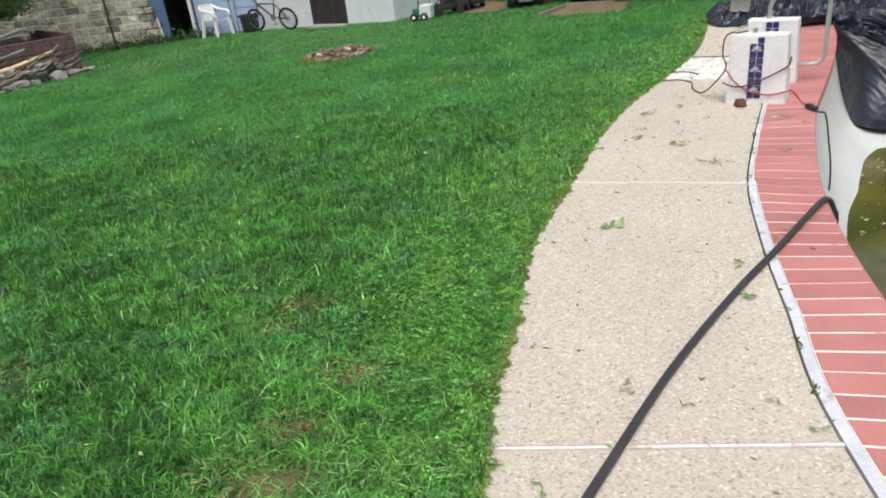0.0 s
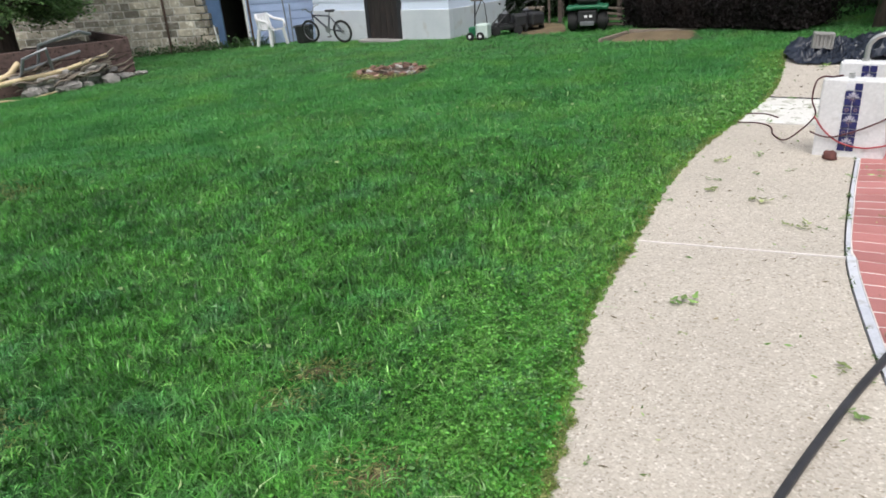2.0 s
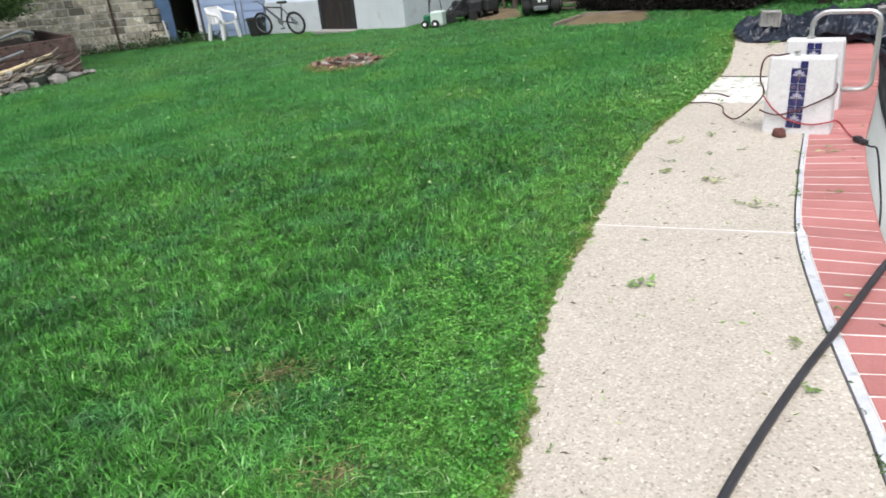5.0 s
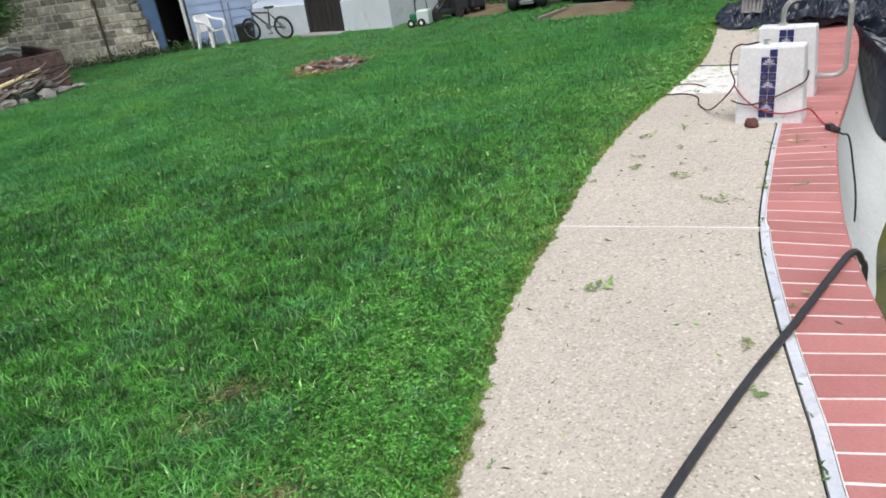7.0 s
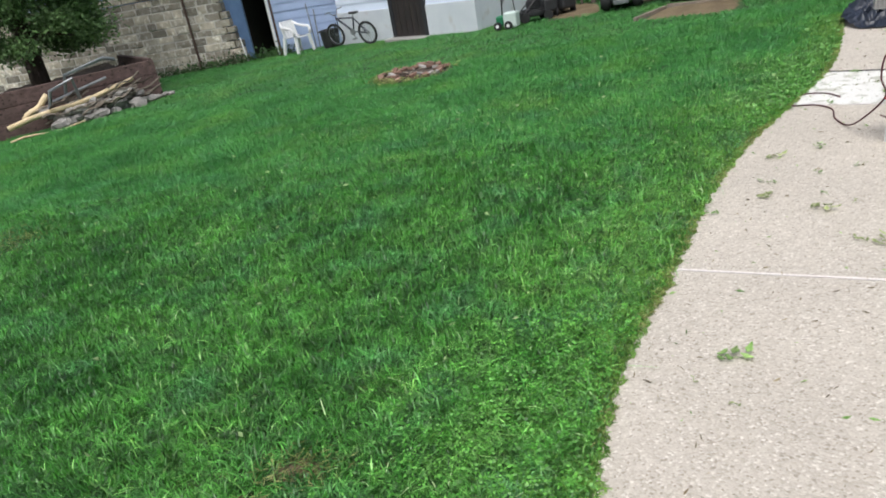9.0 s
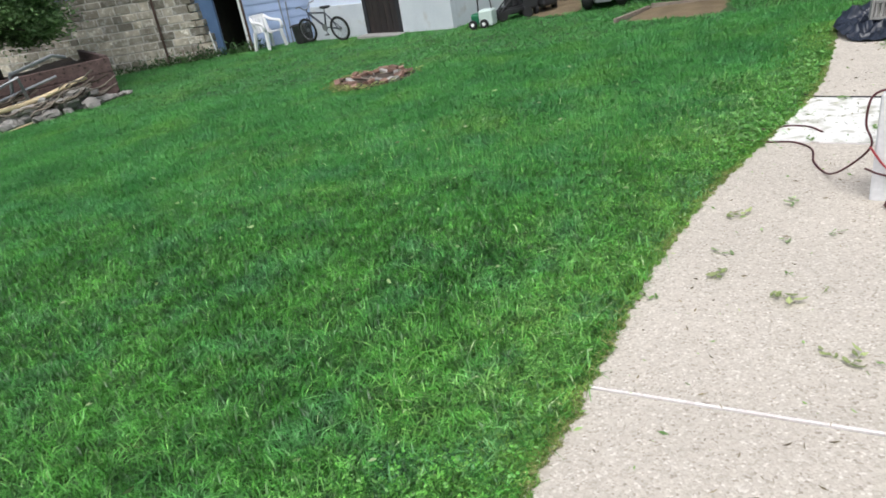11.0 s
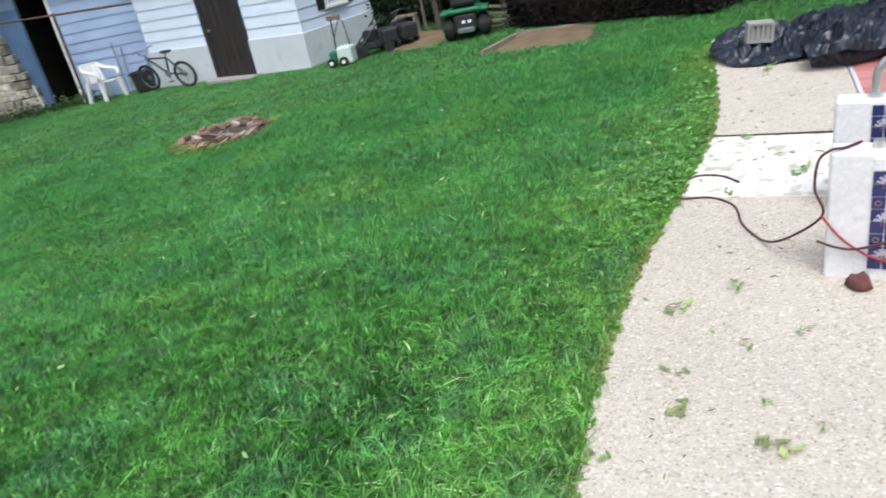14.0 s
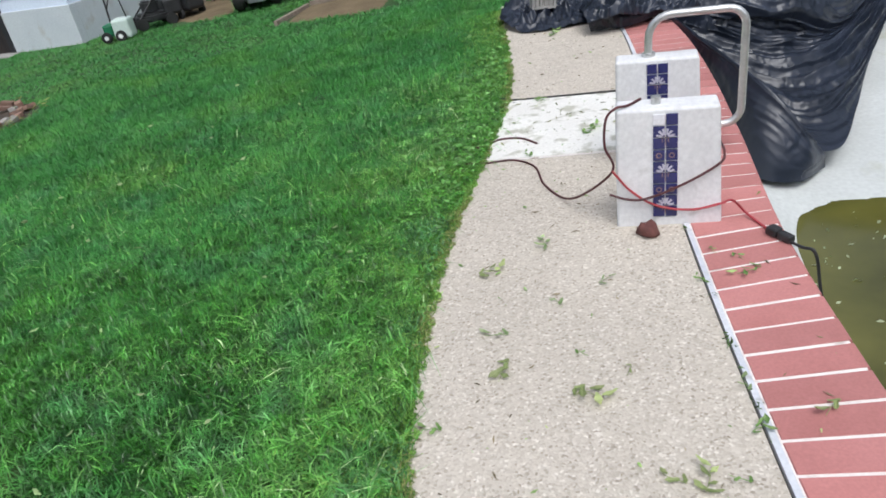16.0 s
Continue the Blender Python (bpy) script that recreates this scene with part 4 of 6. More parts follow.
M_leaf_dull = leaf_mat("wilted_leaf", (0.25, 0.33, 0.11), (0.42, 0.47, 0.21), 20, 0.6)


def sprig(m, k, seed, size, tone=0):
    """A torn leaf cluster: a thin bent stem with lobed, curled leaves lying almost flat."""
    r = random.Random(seed)
    bm = bmesh.new()
    bend = r.uniform(-0.4, 0.4)
    stem = [Vector((size * (t - 0.5) * 1.5, size * bend * (t - 0.5) ** 2 * 2, 0.006 + 0.004 * math.sin(t * 5))) for t in (0, 0.25, 0.5, 0.75, 1.0)]
    if k > 1:
        tube(bm, stem, 0.0016, 5, 0.0009)
    for j in range(k):
        base = stem[min(4, int(j * 5 / max(1, k)))] if k > 1 else Vector((0, 0, 0.004))
        a = (1 if j % 2 else -1) * r.uniform(0.4, 1.3) + r.uniform(-0.2, 0.2)
        L = size * r.uniform(0.45, 0.95)
        w = L * r.uniform(0.30, 0.52)
        M = Matrix.Translation(base + Vector((0, 0, 0.003 * j))) @ Matrix.Rotation(a, 4, "Z") @ Matrix.Rotation(r.uniform(-0.25, 0.05), 4, "Y") @ Matrix.Rotation(r.uniform(-0.3, 0.3), 4, "X")
        out = []
        for q in range(14):
            side_ = 1 if q < 7 else -1
            u = (q / 6) if q < 7 else (13 - q) / 6
            lobe = 1 + 0.28 * math.sin(u * 9 + j)
            out.append(bm.verts.new(M @ Vector((L * u, side_ * w * math.sin(min(1, u * 0.92 + 0.08) * math.pi) ** 0.8 * lobe * 0.5, 0.10 * w * math.cos(u * 6) + 0.2 * w))))
        mids = [bm.verts.new(M @ Vector((L * u, 0, 0.03 * w * math.sin(u * 7)))) for u in (0.25, 0.55, 0.82)]
        for q in range(14):
            u = (q / 6) if q < 7 else (13 - q) / 6
            mv = mids[0 if u < 0.4 else 1 if u < 0.7 else 2]
            u2 = ((q + 1) / 6) if q + 1 < 7 else (13 - ((q + 1) % 14)) / 6 if (q + 1) < 14 else 0
            mv2 = mids[0 if u2 < 0.4 else 1 if u2 < 0.7 else 2]
            n_ = out[(q + 1) % 14]
            bm.faces.new((out[q], n_, mv))
            if mv2 is not mv:
                bm.faces.new((n_, mv2, mv))
    ob = part("fallen_leaf", bm, (M_leaf, M_leaf_pale, M_leaf_dull)[tone], m=m)
    lab = ("small green torn leaf sprig lying on the paving", "pale green torn leaf lying underside up on the paving", "wilted yellow-green leaf sprig lying on the paving")[tone]
    return tagged(ob, lab, "leaf", "fallen leaves")


# x, y, leaves, size, tone
LEAVES = [(0.56, 3.82, 6, 0.10, 0), (0.39, 3.69, 2, 0.045, 2), (0.51, 3.52, 2, 0.04, 2), (1.09, 3.2, 4, 0.08, 2), (1.02, 2.9, 4, 0.07, 0), (1.17, 3.13, 2, 0.05, 0), (0.38, 2.27, 3, 0.07, 2), (0.57, 2.14, 2, 0.05, 0), (0.01, 1.75, 2, 0.07, 0), (0.97, 1.96, 2, 0.06, 1), (0.04, 2.63, 2, 0.05, 0), (0.87, 2.13, 2, 0.05, 2), (1.49, 3.56, 3, 0.07, 1), (1.38, 3.45, 2, 0.06, 0),
          (1.24, 6.2, 6, 0.09, 2), (1.56, 6.28, 5, 0.09, 1), (1.10, 5.73, 3, 0.09, 1), (1.05, 5.51, 4, 0.11, 2), (1.28, 5.25, 6, 0.10, 2), (1.66, 5.86, 3, 0.07, 1), (1.41, 5.83, 2, 0.07, 1), (2.19, 5.6, 5, 0.10, 0), (2.16, 5.82, 2, 0.05, 2), (1.27, 4.9, 1, 0.07, 0), (1.42, 4.75, 6, 0.08, 2), (1.50, 4.72, 2, 0.06, 0), (1.92, 4.84, 3, 0.08, 2), (1.83, 4.78, 1, 0.05, 2), (1.68, 4.86, 4, 0.07, 0), (1.76, 5.05, 3, 0.07, 1), (0.71, 5.34, 3, 0.07, 0), (0.87, 5.78, 1, 0.05, 2), (1.33, 5.99, 1, 0.05, 1),
          (2.38, 7.44, 6, 0.12, 0), (1.9, 7.35, 3, 0.07, 0), (1.75, 7.75, 4, 0.09, 1), (2.37, 8.21, 4, 0.09, 0), (2.05, 7.9, 2, 0.06, 2), (3.2, 9.85, 7, 0.14, 0), (1.33, 4.80, 3, 0.07, 2), (1.25, 5.27, 2, 0.05, 2), (2.22, 5.72, 2, 0.05, 0), (2.3, 6.25, 4, 0.09, 0), (0.29, 2.75, 1, 0.04, 2), (1.08, 5.16, 1, 0.04, 2), (1.46, 5.29, 2, 0.05, 2), (1.35, 5.46, 2, 0.05, 0), (0.62, 5.24, 2, 0.07, 0), (1.99, 5.66, 3, 0.06, 0)]
for i, (x, y, k, sz_, tone) in enumerate(LEAVES):
    sprig(pose(x, y, g(x) + 0.003, 0, 0, i * 77), k, i, sz_ * 0.74, tone)


def scatter(n, seed, v0=20, v1=238, wide=1.0):
    """Random places on the paving, with more toward the lawn's edge and the strip."""
    r = np.random.RandomState(seed)
    out = []
    for _ in range(n):
        i = r.randint(v0, v1)
        a, b = left_line[i], (right_line if r.rand() < 0.85 else pool_line)[i]
        f = r.rand() ** 1.2
        p = a + (b - a) * (0.02 + 0.96 * f)
        out.append((p[0], p[1], g(p[0]) + 0.006))
    return np.array(out)


NB = 1500
P = scatter(NB, 3)
r_ = np.random.RandomState(8)
D_ = np.stack([r_.normal(size=NB), r_.normal(size=NB), r_.normal(size=NB) * 0.12], 1)
M_bits = leaf_mat("dry_bits", (0.17, 0.13, 0.075), (0.32, 0.27, 0.16), 8, 0.8, 0.5)
bits = mesh_ob("leaf_litter", leaf_mesh("leaf_litter", P, D_, (0.006 + 0.042 * r_.rand(NB) ** 5), 0.2, 0.3, 4), M_bits)
tagged(bits, "dry brown leaf bits and twigs scattered on the paving", "leaf litter", kind="stuff")
P = np.concatenate([scatter(250, 13), scatter(10, 14, 160, 182)])
D_ = np.stack([r_.normal(size=260), r_.normal(size=260), r_.normal(size=260) * 0.15], 1)
gbits = mesh_ob("green_leaf_bits", leaf_mesh("green_leaf_bits", P, D_, 0.008 + 0.04 * r_.rand(260) ** 3, 0.3, 0.3, 5), M_leaf)
tagged(gbits, "small torn green leaf bits scattered on the paving", "leaf litter", kind="stuff")
P = scatter(170, 23, 161, 181)
D_ = np.stack([r_.normal(size=170), r_.normal(size=170), r_.normal(size=170) * 0.12], 1)
wb = mesh_ob('slab_litter', leaf_mesh('slab_litter', P, D_, 0.008 + 0.08 * r_.rand(170) ** 3, 0.2, 0.3, 24), leaf_mat('slab_bits', (0.24, 0.26, 0.13), (0.36, 0.36, 0.22), 8, 0.8, 0.5))
tagged(wb, 'grey-green leaf debris lying on the white slab', 'leaf litter', kind='stuff')
# weeds and crumbs caught in the gap beside the strip
n = 520
i_w = r_.uniform(8, 175, n)
i_w += 2.5 * np.sin(i_w * 0.9)
x = np.interp(i_w, np.arange(NV), right_line[:, 0]) + r_.normal(0, 0.008, n)
y = np.interp(i_w, np.arange(NV), right_line[:, 1]) + r_.normal(0, 0.012, n)
ok = (np.sin(i_w * 1.7) + np.sin(i_w * 0.63)) > 0.15
P = np.stack([x, y, SLOPE * x + 0.006 + np.abs(r_.normal(0, 0.006, n))], 1)[ok]
gw = mesh_ob("gap_weeds", leaf_mesh("gap_weeds", P, r_.normal(size=P.shape) + np.array([0, 0, 0.3]), 0.008 + 0.03 * r_.rand(len(P)) ** 2, 0.35, 0.3, 27), leaf_mat("gap_weed", (0.06, 0.12, 0.03), (0.13, 0.22, 0.06), 9, 0.6, 0.5))
tagged(gw, "small dark weeds and crumbs in the gap beside the strip", "weeds", kind="stuff")
# leaves afloat
n = 420
P = np.stack([r_.uniform(2.6, 4.6, n), r_.uniform(3.0, 6.9, n), np.full(n, LEVEL + 0.004)], 1)
D_ = np.stack([r_.normal(size=n), r_.normal(size=n), r_.normal(size=n) * 0.03], 1)
fl = mesh_ob("floating_leaves", leaf_mesh("floating_leaves", P, D_, r_.uniform(0.015, 0.06, n), 0.5, 0.05, 6), leaf_mat("floating_leaf", (0.30, 0.36, 0.18), (0.50, 0.54, 0.36), 5, 0.6))
tagged(fl, "pale leaves floating on the murky water", "leaf litter", kind="stuff")


# ---------- far things: materials ----------
M_chair = mat("white_plastic", (0.80, 0.80, 0.80), (0.86, 0.86, 0.86), 4, 60, 0.4, bump=0.02)
M_tyre = mat("tyre_rubber", (0.012, 0.012, 0.012), (0.022, 0.022, 0.022), 8, 60, 0.8)
M_green = mat("tractor_green", (0.012, 0.13, 0.055), (0.02, 0.17, 0.08), 5, 60, 0.4, bump=0.05)
M_mint = mat("pale_green_plastic", (0.50, 0.60, 0.55), (0.60, 0.68, 0.63), 5, 60, 0.5, bump=0.05)
M_yellow = mat("faded_yellow", (0.42, 0.38, 0.20), (0.5, 0.46, 0.28), 5, 60, 0.6, bump=0.05)
M_greymetal = mat("grey_metal", (0.16, 0.17, 0.18), (0.26, 0.27, 0.28), 6, 60, 0.45, 0.5)
M_bikeframe = mat("dark_bike_frame", (0.03, 0.035, 0.05), (0.06, 0.065, 0.09), 6, 60, 0.4, 0.3)
M_dirt = mat("bare_dirt", (0.12, 0.088, 0.048), (0.20, 0.15, 0.085), 2.5, 40, 0.95, bump=0.8, dist=0.02, c3=(0.14, 0.11, 0.05))
M_pitdirt = mat("charred_earth", (0.04, 0.03, 0.024), (0.10, 0.075, 0.05), 4, 40, 0.95, bump=0.9, dist=0.02)
M_pitbrick = mat("old_fire_brick", (0.17, 0.09, 0.065), (0.28, 0.18, 0.13), 6, 60, 0.9, spread=0.4)
M_rubble = mat("grey_rubble", (0.20, 0.19, 0.17), (0.36, 0.34, 0.31), 5, 60, 0.95, spread=0.35, bump=0.7, dist=0.01)
M_housebrick = mat("house_brick", (0.22, 0.085, 0.06), (0.30, 0.13, 0.09), 2, 30, 0.9)


# ---------- chair ----------
def plastic_chair(m):
    th = thing("garden_chair", m, "white moulded plastic garden chair on the lawn", "chair")
    # local: faces -y, seat at 0.42
    bm = bmesh.new()
    nu, nv = 9, 8
    vs = []
    for j in range(nv):
        for i in range(nu):
            u, v = i / (nu - 1) - 0.5, j / (nv - 1)
            w = 0.44 - 0.04 * v
            vs.append(bm.verts.new((u * w, -0.24 + 0.46 * v, 0.43 - 0.03 * v - 0.02 * math.cos(u * 3.1) + (0.02 if j == 0 else 0.03) * (-1 if j == 0 else 0))))
    for j in range(nv - 1):
        for i in range(nu - 1):
            a = j * nu + i
            bm.faces.new((vs[a], vs[a + 1], vs[a + nu + 1], vs[a + nu]))
    bmesh.ops.solidify(bm, geom=list(bm.faces), thickness=0.018)
    part("seat", bm, M_chair, th, smooth=True)
    bm = bmesh.new()
    # back: curved panel with slots made of bars
    box(bm, -0.22, 0.285, 0.74, 0.22, 0.315, 0.83, bevel=0.012, m=None)
    for k in range(5):
        x = -0.19 + k * 0.095
        tube(bm, [(x, 0.21, 0.40), (x, 0.25, 0.58), (x * 1.03, 0.30, 0.76)], 0.042, 8)
    part("backrest", bm, M_chair, th)
    for s in (-1, 1):
        bm = bmesh.new()
        tube(bm, [(s * 0.20, 0.29, 0.78), (s * 0.27, 0.16, 0.68), (s * 0.285, -0.05, 0.645), (s * 0.285, -0.2, 0.63), (s * 0.275, -0.25, 0.58), (s * 0.26, -0.26, 0.45)], 0.036, 8)
        part("armrest", bm, M_chair, th, smooth=True)
        for y0, y1 in ((-0.235, -0.27), (0.21, 0.27)):
            bm = bmesh.new()
            box(bm, -0.04, -0.036, -0.02, 0.04, 0.036, 0.44, bevel=0.01)
            for v in bm.verts:
                f = 1 - v.co.z / 0.44
                v.co.x = v.co.x * (1 - 0.25 * f) + s * (0.225 + 0.05 * f)
                v.co.y += y0 + (y1 - y0) * f
            part("leg", bm, M_chair, th)
    return th


plastic_chair(pose(-7.38, 19.08, g(-7.38) - 0.03, 0, 0, 62))


# ---------- bicycle ----------
def bicycle(m):
    th = thing("bicycle", m, "dark small-wheeled bicycle leaning against the shed wall", "bicycle")
    R = 0.235
    for x in (0.0, 0.95):
        bm = bmesh.new()
        ring(bm, R, 0.024, m=Matrix.Translation((x, 0, R + 0.02)))
        w = part("wheel", bm, M_tyre, th, "black tyre", smooth=True)
        bm = bmesh.new()
        ring(bm, R - 0.03, 0.008, m=Matrix.Translation((x, 0, R + 0.02)))
        for k in range(14):
            a = k * math.pi / 7
            tube(bm, [(x, 0, R + 0.02), (x + math.cos(a) * (R - 0.03), 0, R + 0.02 + math.sin(a) * (R - 0.03))], 0.0025, 4)
        part("rim", bm, M_greymetal, w)
        bm = bmesh.new()
        disc(bm, 0.03, 0.07, Matrix.Translation((x, 0, R + 0.02)) @ Matrix.Rotation(math.pi / 2, 4, "X"), 10)
        part("hub", bm, M_greymetal, w)
    c = (0.56, 0, 0.30)
    st, hd = (0.66, 0, 0.60), (0.17, 0, 0.62)
    bm = bmesh.new()
    for a, b, r in ((c, st, 0.018), (c, hd, 0.024), (st, hd, 0.018), (c, (0.95, 0.03, 0.255), 0.012), (c, (0.95, -0.03, 0.255), 0.012), (st, (0.95, 0.03, 0.255), 0.011), (st, (0.95, -0.03, 0.255), 0.011)):
        tube(bm, [a, b], r, 8)
    part("frame", bm, M_bikeframe, th)
    bm = bmesh.new()
    tube(bm, [(0.15, 0, 0.70), (0.11, 0.05, 0.5), (0.0, 0.05, 0.255)], 0.013, 6)
    tube(bm, [(0.11, 0, 0.52), (0.11, -0.05, 0.5), (0.0, -0.05, 0.255)], 0.013, 6)
    part("fork", bm, M_bikeframe, th)
    bm = bmesh.new()
    tube(bm, [(0.16, -0.28, 0.80), (0.13, -0.14, 0.79), (0.15, -0.06, 0.70), (0.15, 0.06, 0.70), (0.13, 0.14, 0.79), (0.16, 0.28, 0.80)], 0.012, 6)
    part("handlebar", bm, M_greymetal, th)
    bm = bmesh.new()
    tube(bm, [st, (0.68, 0, 0.69)], 0.014, 6)
    part("seat_post", bm, M_greymetal, th)
    bm = bmesh.new()
    box(bm, 0.57, -0.05, 0.69, 0.82, 0.05, 0.74, bevel=0.02)
    for v in bm.verts:
        v.co.y *= 0.35 + 0.65 * (v.co.x - 0.57) / 0.25 * 1.3
    part("saddle", bm, M_black, th, "black saddle")
    bm = bmesh.new()
    disc(bm, 0.075, 0.012, Matrix.Translation((0.56, -0.03, 0.30)) @ Matrix.Rotation(math.pi / 2, 4, "X"), 18)
    tube(bm, [(0.56, -0.045, 0.30), (0.62, -0.05, 0.16)], 0.010, 6)
    box(bm, 0.58, -0.13, 0.15, 0.66, -0.05, 0.17)
    part("crank", bm, M_greymetal, th)
    return th


bicycle(SHED @ pose(-4.22, -0.32, -0.20, 8, 0, 0) @ Matrix.Diagonal((1.22, 1, 1.08, 1)))

# ---------- tub, rods ----------
tub = thing("tub", pose(-6.45, 19.02, g(-6.45) - 0.02), "black plastic tub with handles beside the shed", "tub")
bm = bmesh.new()
prof = [(0.0, 0.0), (0.19, 0.0), (0.21, 0.03), (0.245, 0.40), (0.262, 0.42), (0.255, 0.435), (0.235, 0.42), (0.19, 0.06), (0.0, 0.05)]
rings_ = [[bm.verts.new((r * math.cos(k * math.pi / 12), r * math.sin(k * math.pi / 12), z)) for k in range(24)] for r, z in prof[1:-1]]
for a, b in zip(rings_, rings_[1:]):
    for k in range(24):
        bm.faces.new((a[k], a[(k + 1) % 24], b[(k + 1) % 24], b[k]))
bm.faces.new(rings_[0][::-1]); bm.faces.new(rings_[-1])
part("body", bm, M_black, tub, smooth=False)
for s in (-1, 1):
    part("handle", tubed([(s * 0.25, -0.07, 0.38), (s * 0.29, -0.05, 0.39), (s * 0.29, 0.05, 0.39), (s * 0.25, 0.07, 0.38)], 0.012, 6), M_black, tub)
for x0, x1, h in ((-7.18, -6.98, 1.1), (-7.0, -6.88, 0.95)):
    rod = part("rod", tubed([(x1, 19.3, g(x1) - 0.03), (x0, 19.68, g(x0) + h)], 0.016, 6), M_greymetal)
    tagged(rod, "thin grey metal rod leaning against the lean-to", "rod", "leaning rods")

# ---------- pipe fence before the wall ----------
fence = thing("pipe_fence", pose(0, 0, 0), "rusty pipe fence with a top rail before the block wall", "fence")
for x, top in ((-7.95, 1.62), (-10.35, 1.72), (-13.2, 1.84)):
    part("post", tubed([(x, 19.2, g(x) - 0.3), (x, 19.2, top + 0.02)], 0.032, 8), M_rust, fence)
    part("cap", tubed([(x, 19.2, top + 0.02), (x, 19.2, top + 0.05)], 0.036, 8), M_rust, fence)
part("top_rail", tubed([(-16.5, 19.17, 1.98), (-6.2, 19.17, 1.56)], 0.022, 8), M_rust, fence)
for k, (x, h, l) in enumerate(((-8.95, 0.62, 0.1), (-9.35, 0.3, 0.0), (-9.62, 0.38, 0.02), (-9.95, 0.3, -0.03))):
    st_ = part("stake", tubed([(x, 19.25, g(x) - 0.1), (x - l, 19.28, g(x) + h)], 0.02, 6), M_grey_wood if k else M_white)
    tagged(st_, "short stake standing in weeds at the wall foot", "stake", "stakes at the wall")

# ---------- raised bed ----------
BL, BR = Vector((-11.64, 12.5)), Vector((-9.15, 15.3))
bed = thing("raised_bed", pose(0, 0, 0), "raised bed edged with dark stained timber boards", "raised bed")
along = (BR - BL).normalized()
ang = math.degrees(math.atan2(along.y, along.x))
length = (BR - BL).length
HB = 0.84
for k, (z0, z1) in enumerate(((-0.1, 0.27), (0.276, 0.55), (0.556, HB))):
    part("board", boxed(0, 0, z0, length, 0.09, z1, bevel=0.012, m=pose(BL.x, BL.y, g(-10.4) - 0.03, 0, 0, ang)), M_timber, bed)
    part("board", boxed(0, -0.0, z0, 3.6, 0.09, z1 + 0.05, bevel=0.012, m=pose(BL.x - 0.02, BL.y - 0.01, g(-11.6) - 0.02, 0, 0, ang + 96)), M_timber, bed)
    part("board", boxed(0.09, 0.0, z0, 3.2, 0.09, z1 - 0.01, bevel=0.012, m=pose(BR.x, BR.y, g(-9.1) - 0.03, 0, 0, ang + 88)), M_timber, bed)
part("post", boxed(-0.06, -0.06, -0.2, 0.08, 0.1, HB + 0.06, bevel=0.01, m=pose(BL.x, BL.y, g(-11.6), 0, 0, ang)), M_timber, bed)
bm = bmesh.new()
bmesh.ops.create_grid(bm, x_segments=40, y_segments=40, size=1)
for v in bm.verts:
    p = Vector(((v.co.x + 1) / 2 * (length - 0.0), (v.co.y + 1) / 2 * 4.2 + 0.08))
    v.co = pose(BL.x, BL.y, 0, 0, 0, ang) @ Vector((p.x, p.y, 0))
    v.co.z = g(v.co.x) + 0.62 + 0.12 * noise.noise(v.co * 1.3) + 0.05 * noise.noise(v.co * 5)
part("earth", bm, M_pitdirt, bed, "dark earth and leaf mould", smooth=True)

# ---------- yew tree ----------
def limb_tree(name, m, trunk_r, trunk_h, label, cat, crown_fn, n_leaf, leaf, lmat, seed, limbs=9, droop=0.0, up=1.2, base=0.5):
    th = thing(name, m, label, cat)
    r = random.Random(seed)
    bm = bmesh.new()
    tube(bm, [(0, 0, -0.2), (0.02, 0.0, 0.3), (0.05, 0.03, trunk_h * 0.6), (0.0, 0.05, trunk_h)], trunk_r, 12, trunk_r * 0.3)
    ends = []
    for k in range(limbs):
        a = k * 2.4 + r.uniform(-0.3, 0.3)
        z = max(base * 0.8, trunk_h * (0.25 + 0.7 * k / limbs))
        L = crown_fn(z / trunk_h) * r.uniform(0.6, 0.85)
        p0 = Vector((0.03, 0.02, z))
        p2 = Vector((math.cos(a) * L, math.sin(a) * L, z + L * up * 0.3 - droop))
        p1 = (p0 + p2) / 2 + Vector((0, 0, 0.12))
        tube(bm, [p0, p1, p2], trunk_r * 0.28, 6, trunk_r * 0.06)
    part("trunk", bm, M_bark, th, smooth=True)
    R_ = np.random.RandomState(seed)
    cl = 260
    ca = R_.uniform(0, 2 * np.pi, cl); cz = R_.rand(cl)
    rad = np.array([crown_fn(z) for z in cz]) * (0.45 + 0.55 * R_.rand(cl) ** 0.5)
    C_ = np.stack([np.cos(ca) * rad, np.sin(ca) * rad, base + cz * trunk_h * 1.15], 1)
    w = R_.randint(0, cl, n_leaf)
    P = C_[w] + R_.normal(0, 1, (n_leaf, 3)) * np.array([0.24, 0.24, 0.13]) * max(0.6, trunk_h / 5)
    D_ = C_[w] * np.array([1, 1, 0]) + R_.normal(0, 0.8, (n_leaf, 3)) + np.array([0, 0, -0.25])
    mesh_ob("crown", leaf_mesh("crown", P, D_, R_.uniform(leaf * 0.6, leaf * 1.4, n_leaf), 0.4, 0.3, seed), lmat, th)
    return th


limb_tree("yew_tree", pose(-12.2, 15.42, g(-12.2) + 0.35), 0.27, 5.2, "dark green yew tree with a bare trunk behind raised boards", "tree",
          lambda t: 1.15 + 0.9 * math.sin(min(1, t + 0.15) * math.pi) if t < 0.9 else 0.5, 140000, 0.10, M_conifer, 21, 14, 0.3, 0.6, 1.05)

# ---------- wood and rubble pile ----------
def along_bed(s, out, h=0.0):
    p = BL + along * s + Vector((along.y, -along.x)) * out
    return Vector((p.x, p.y, g(p.x) + h - 0.03))


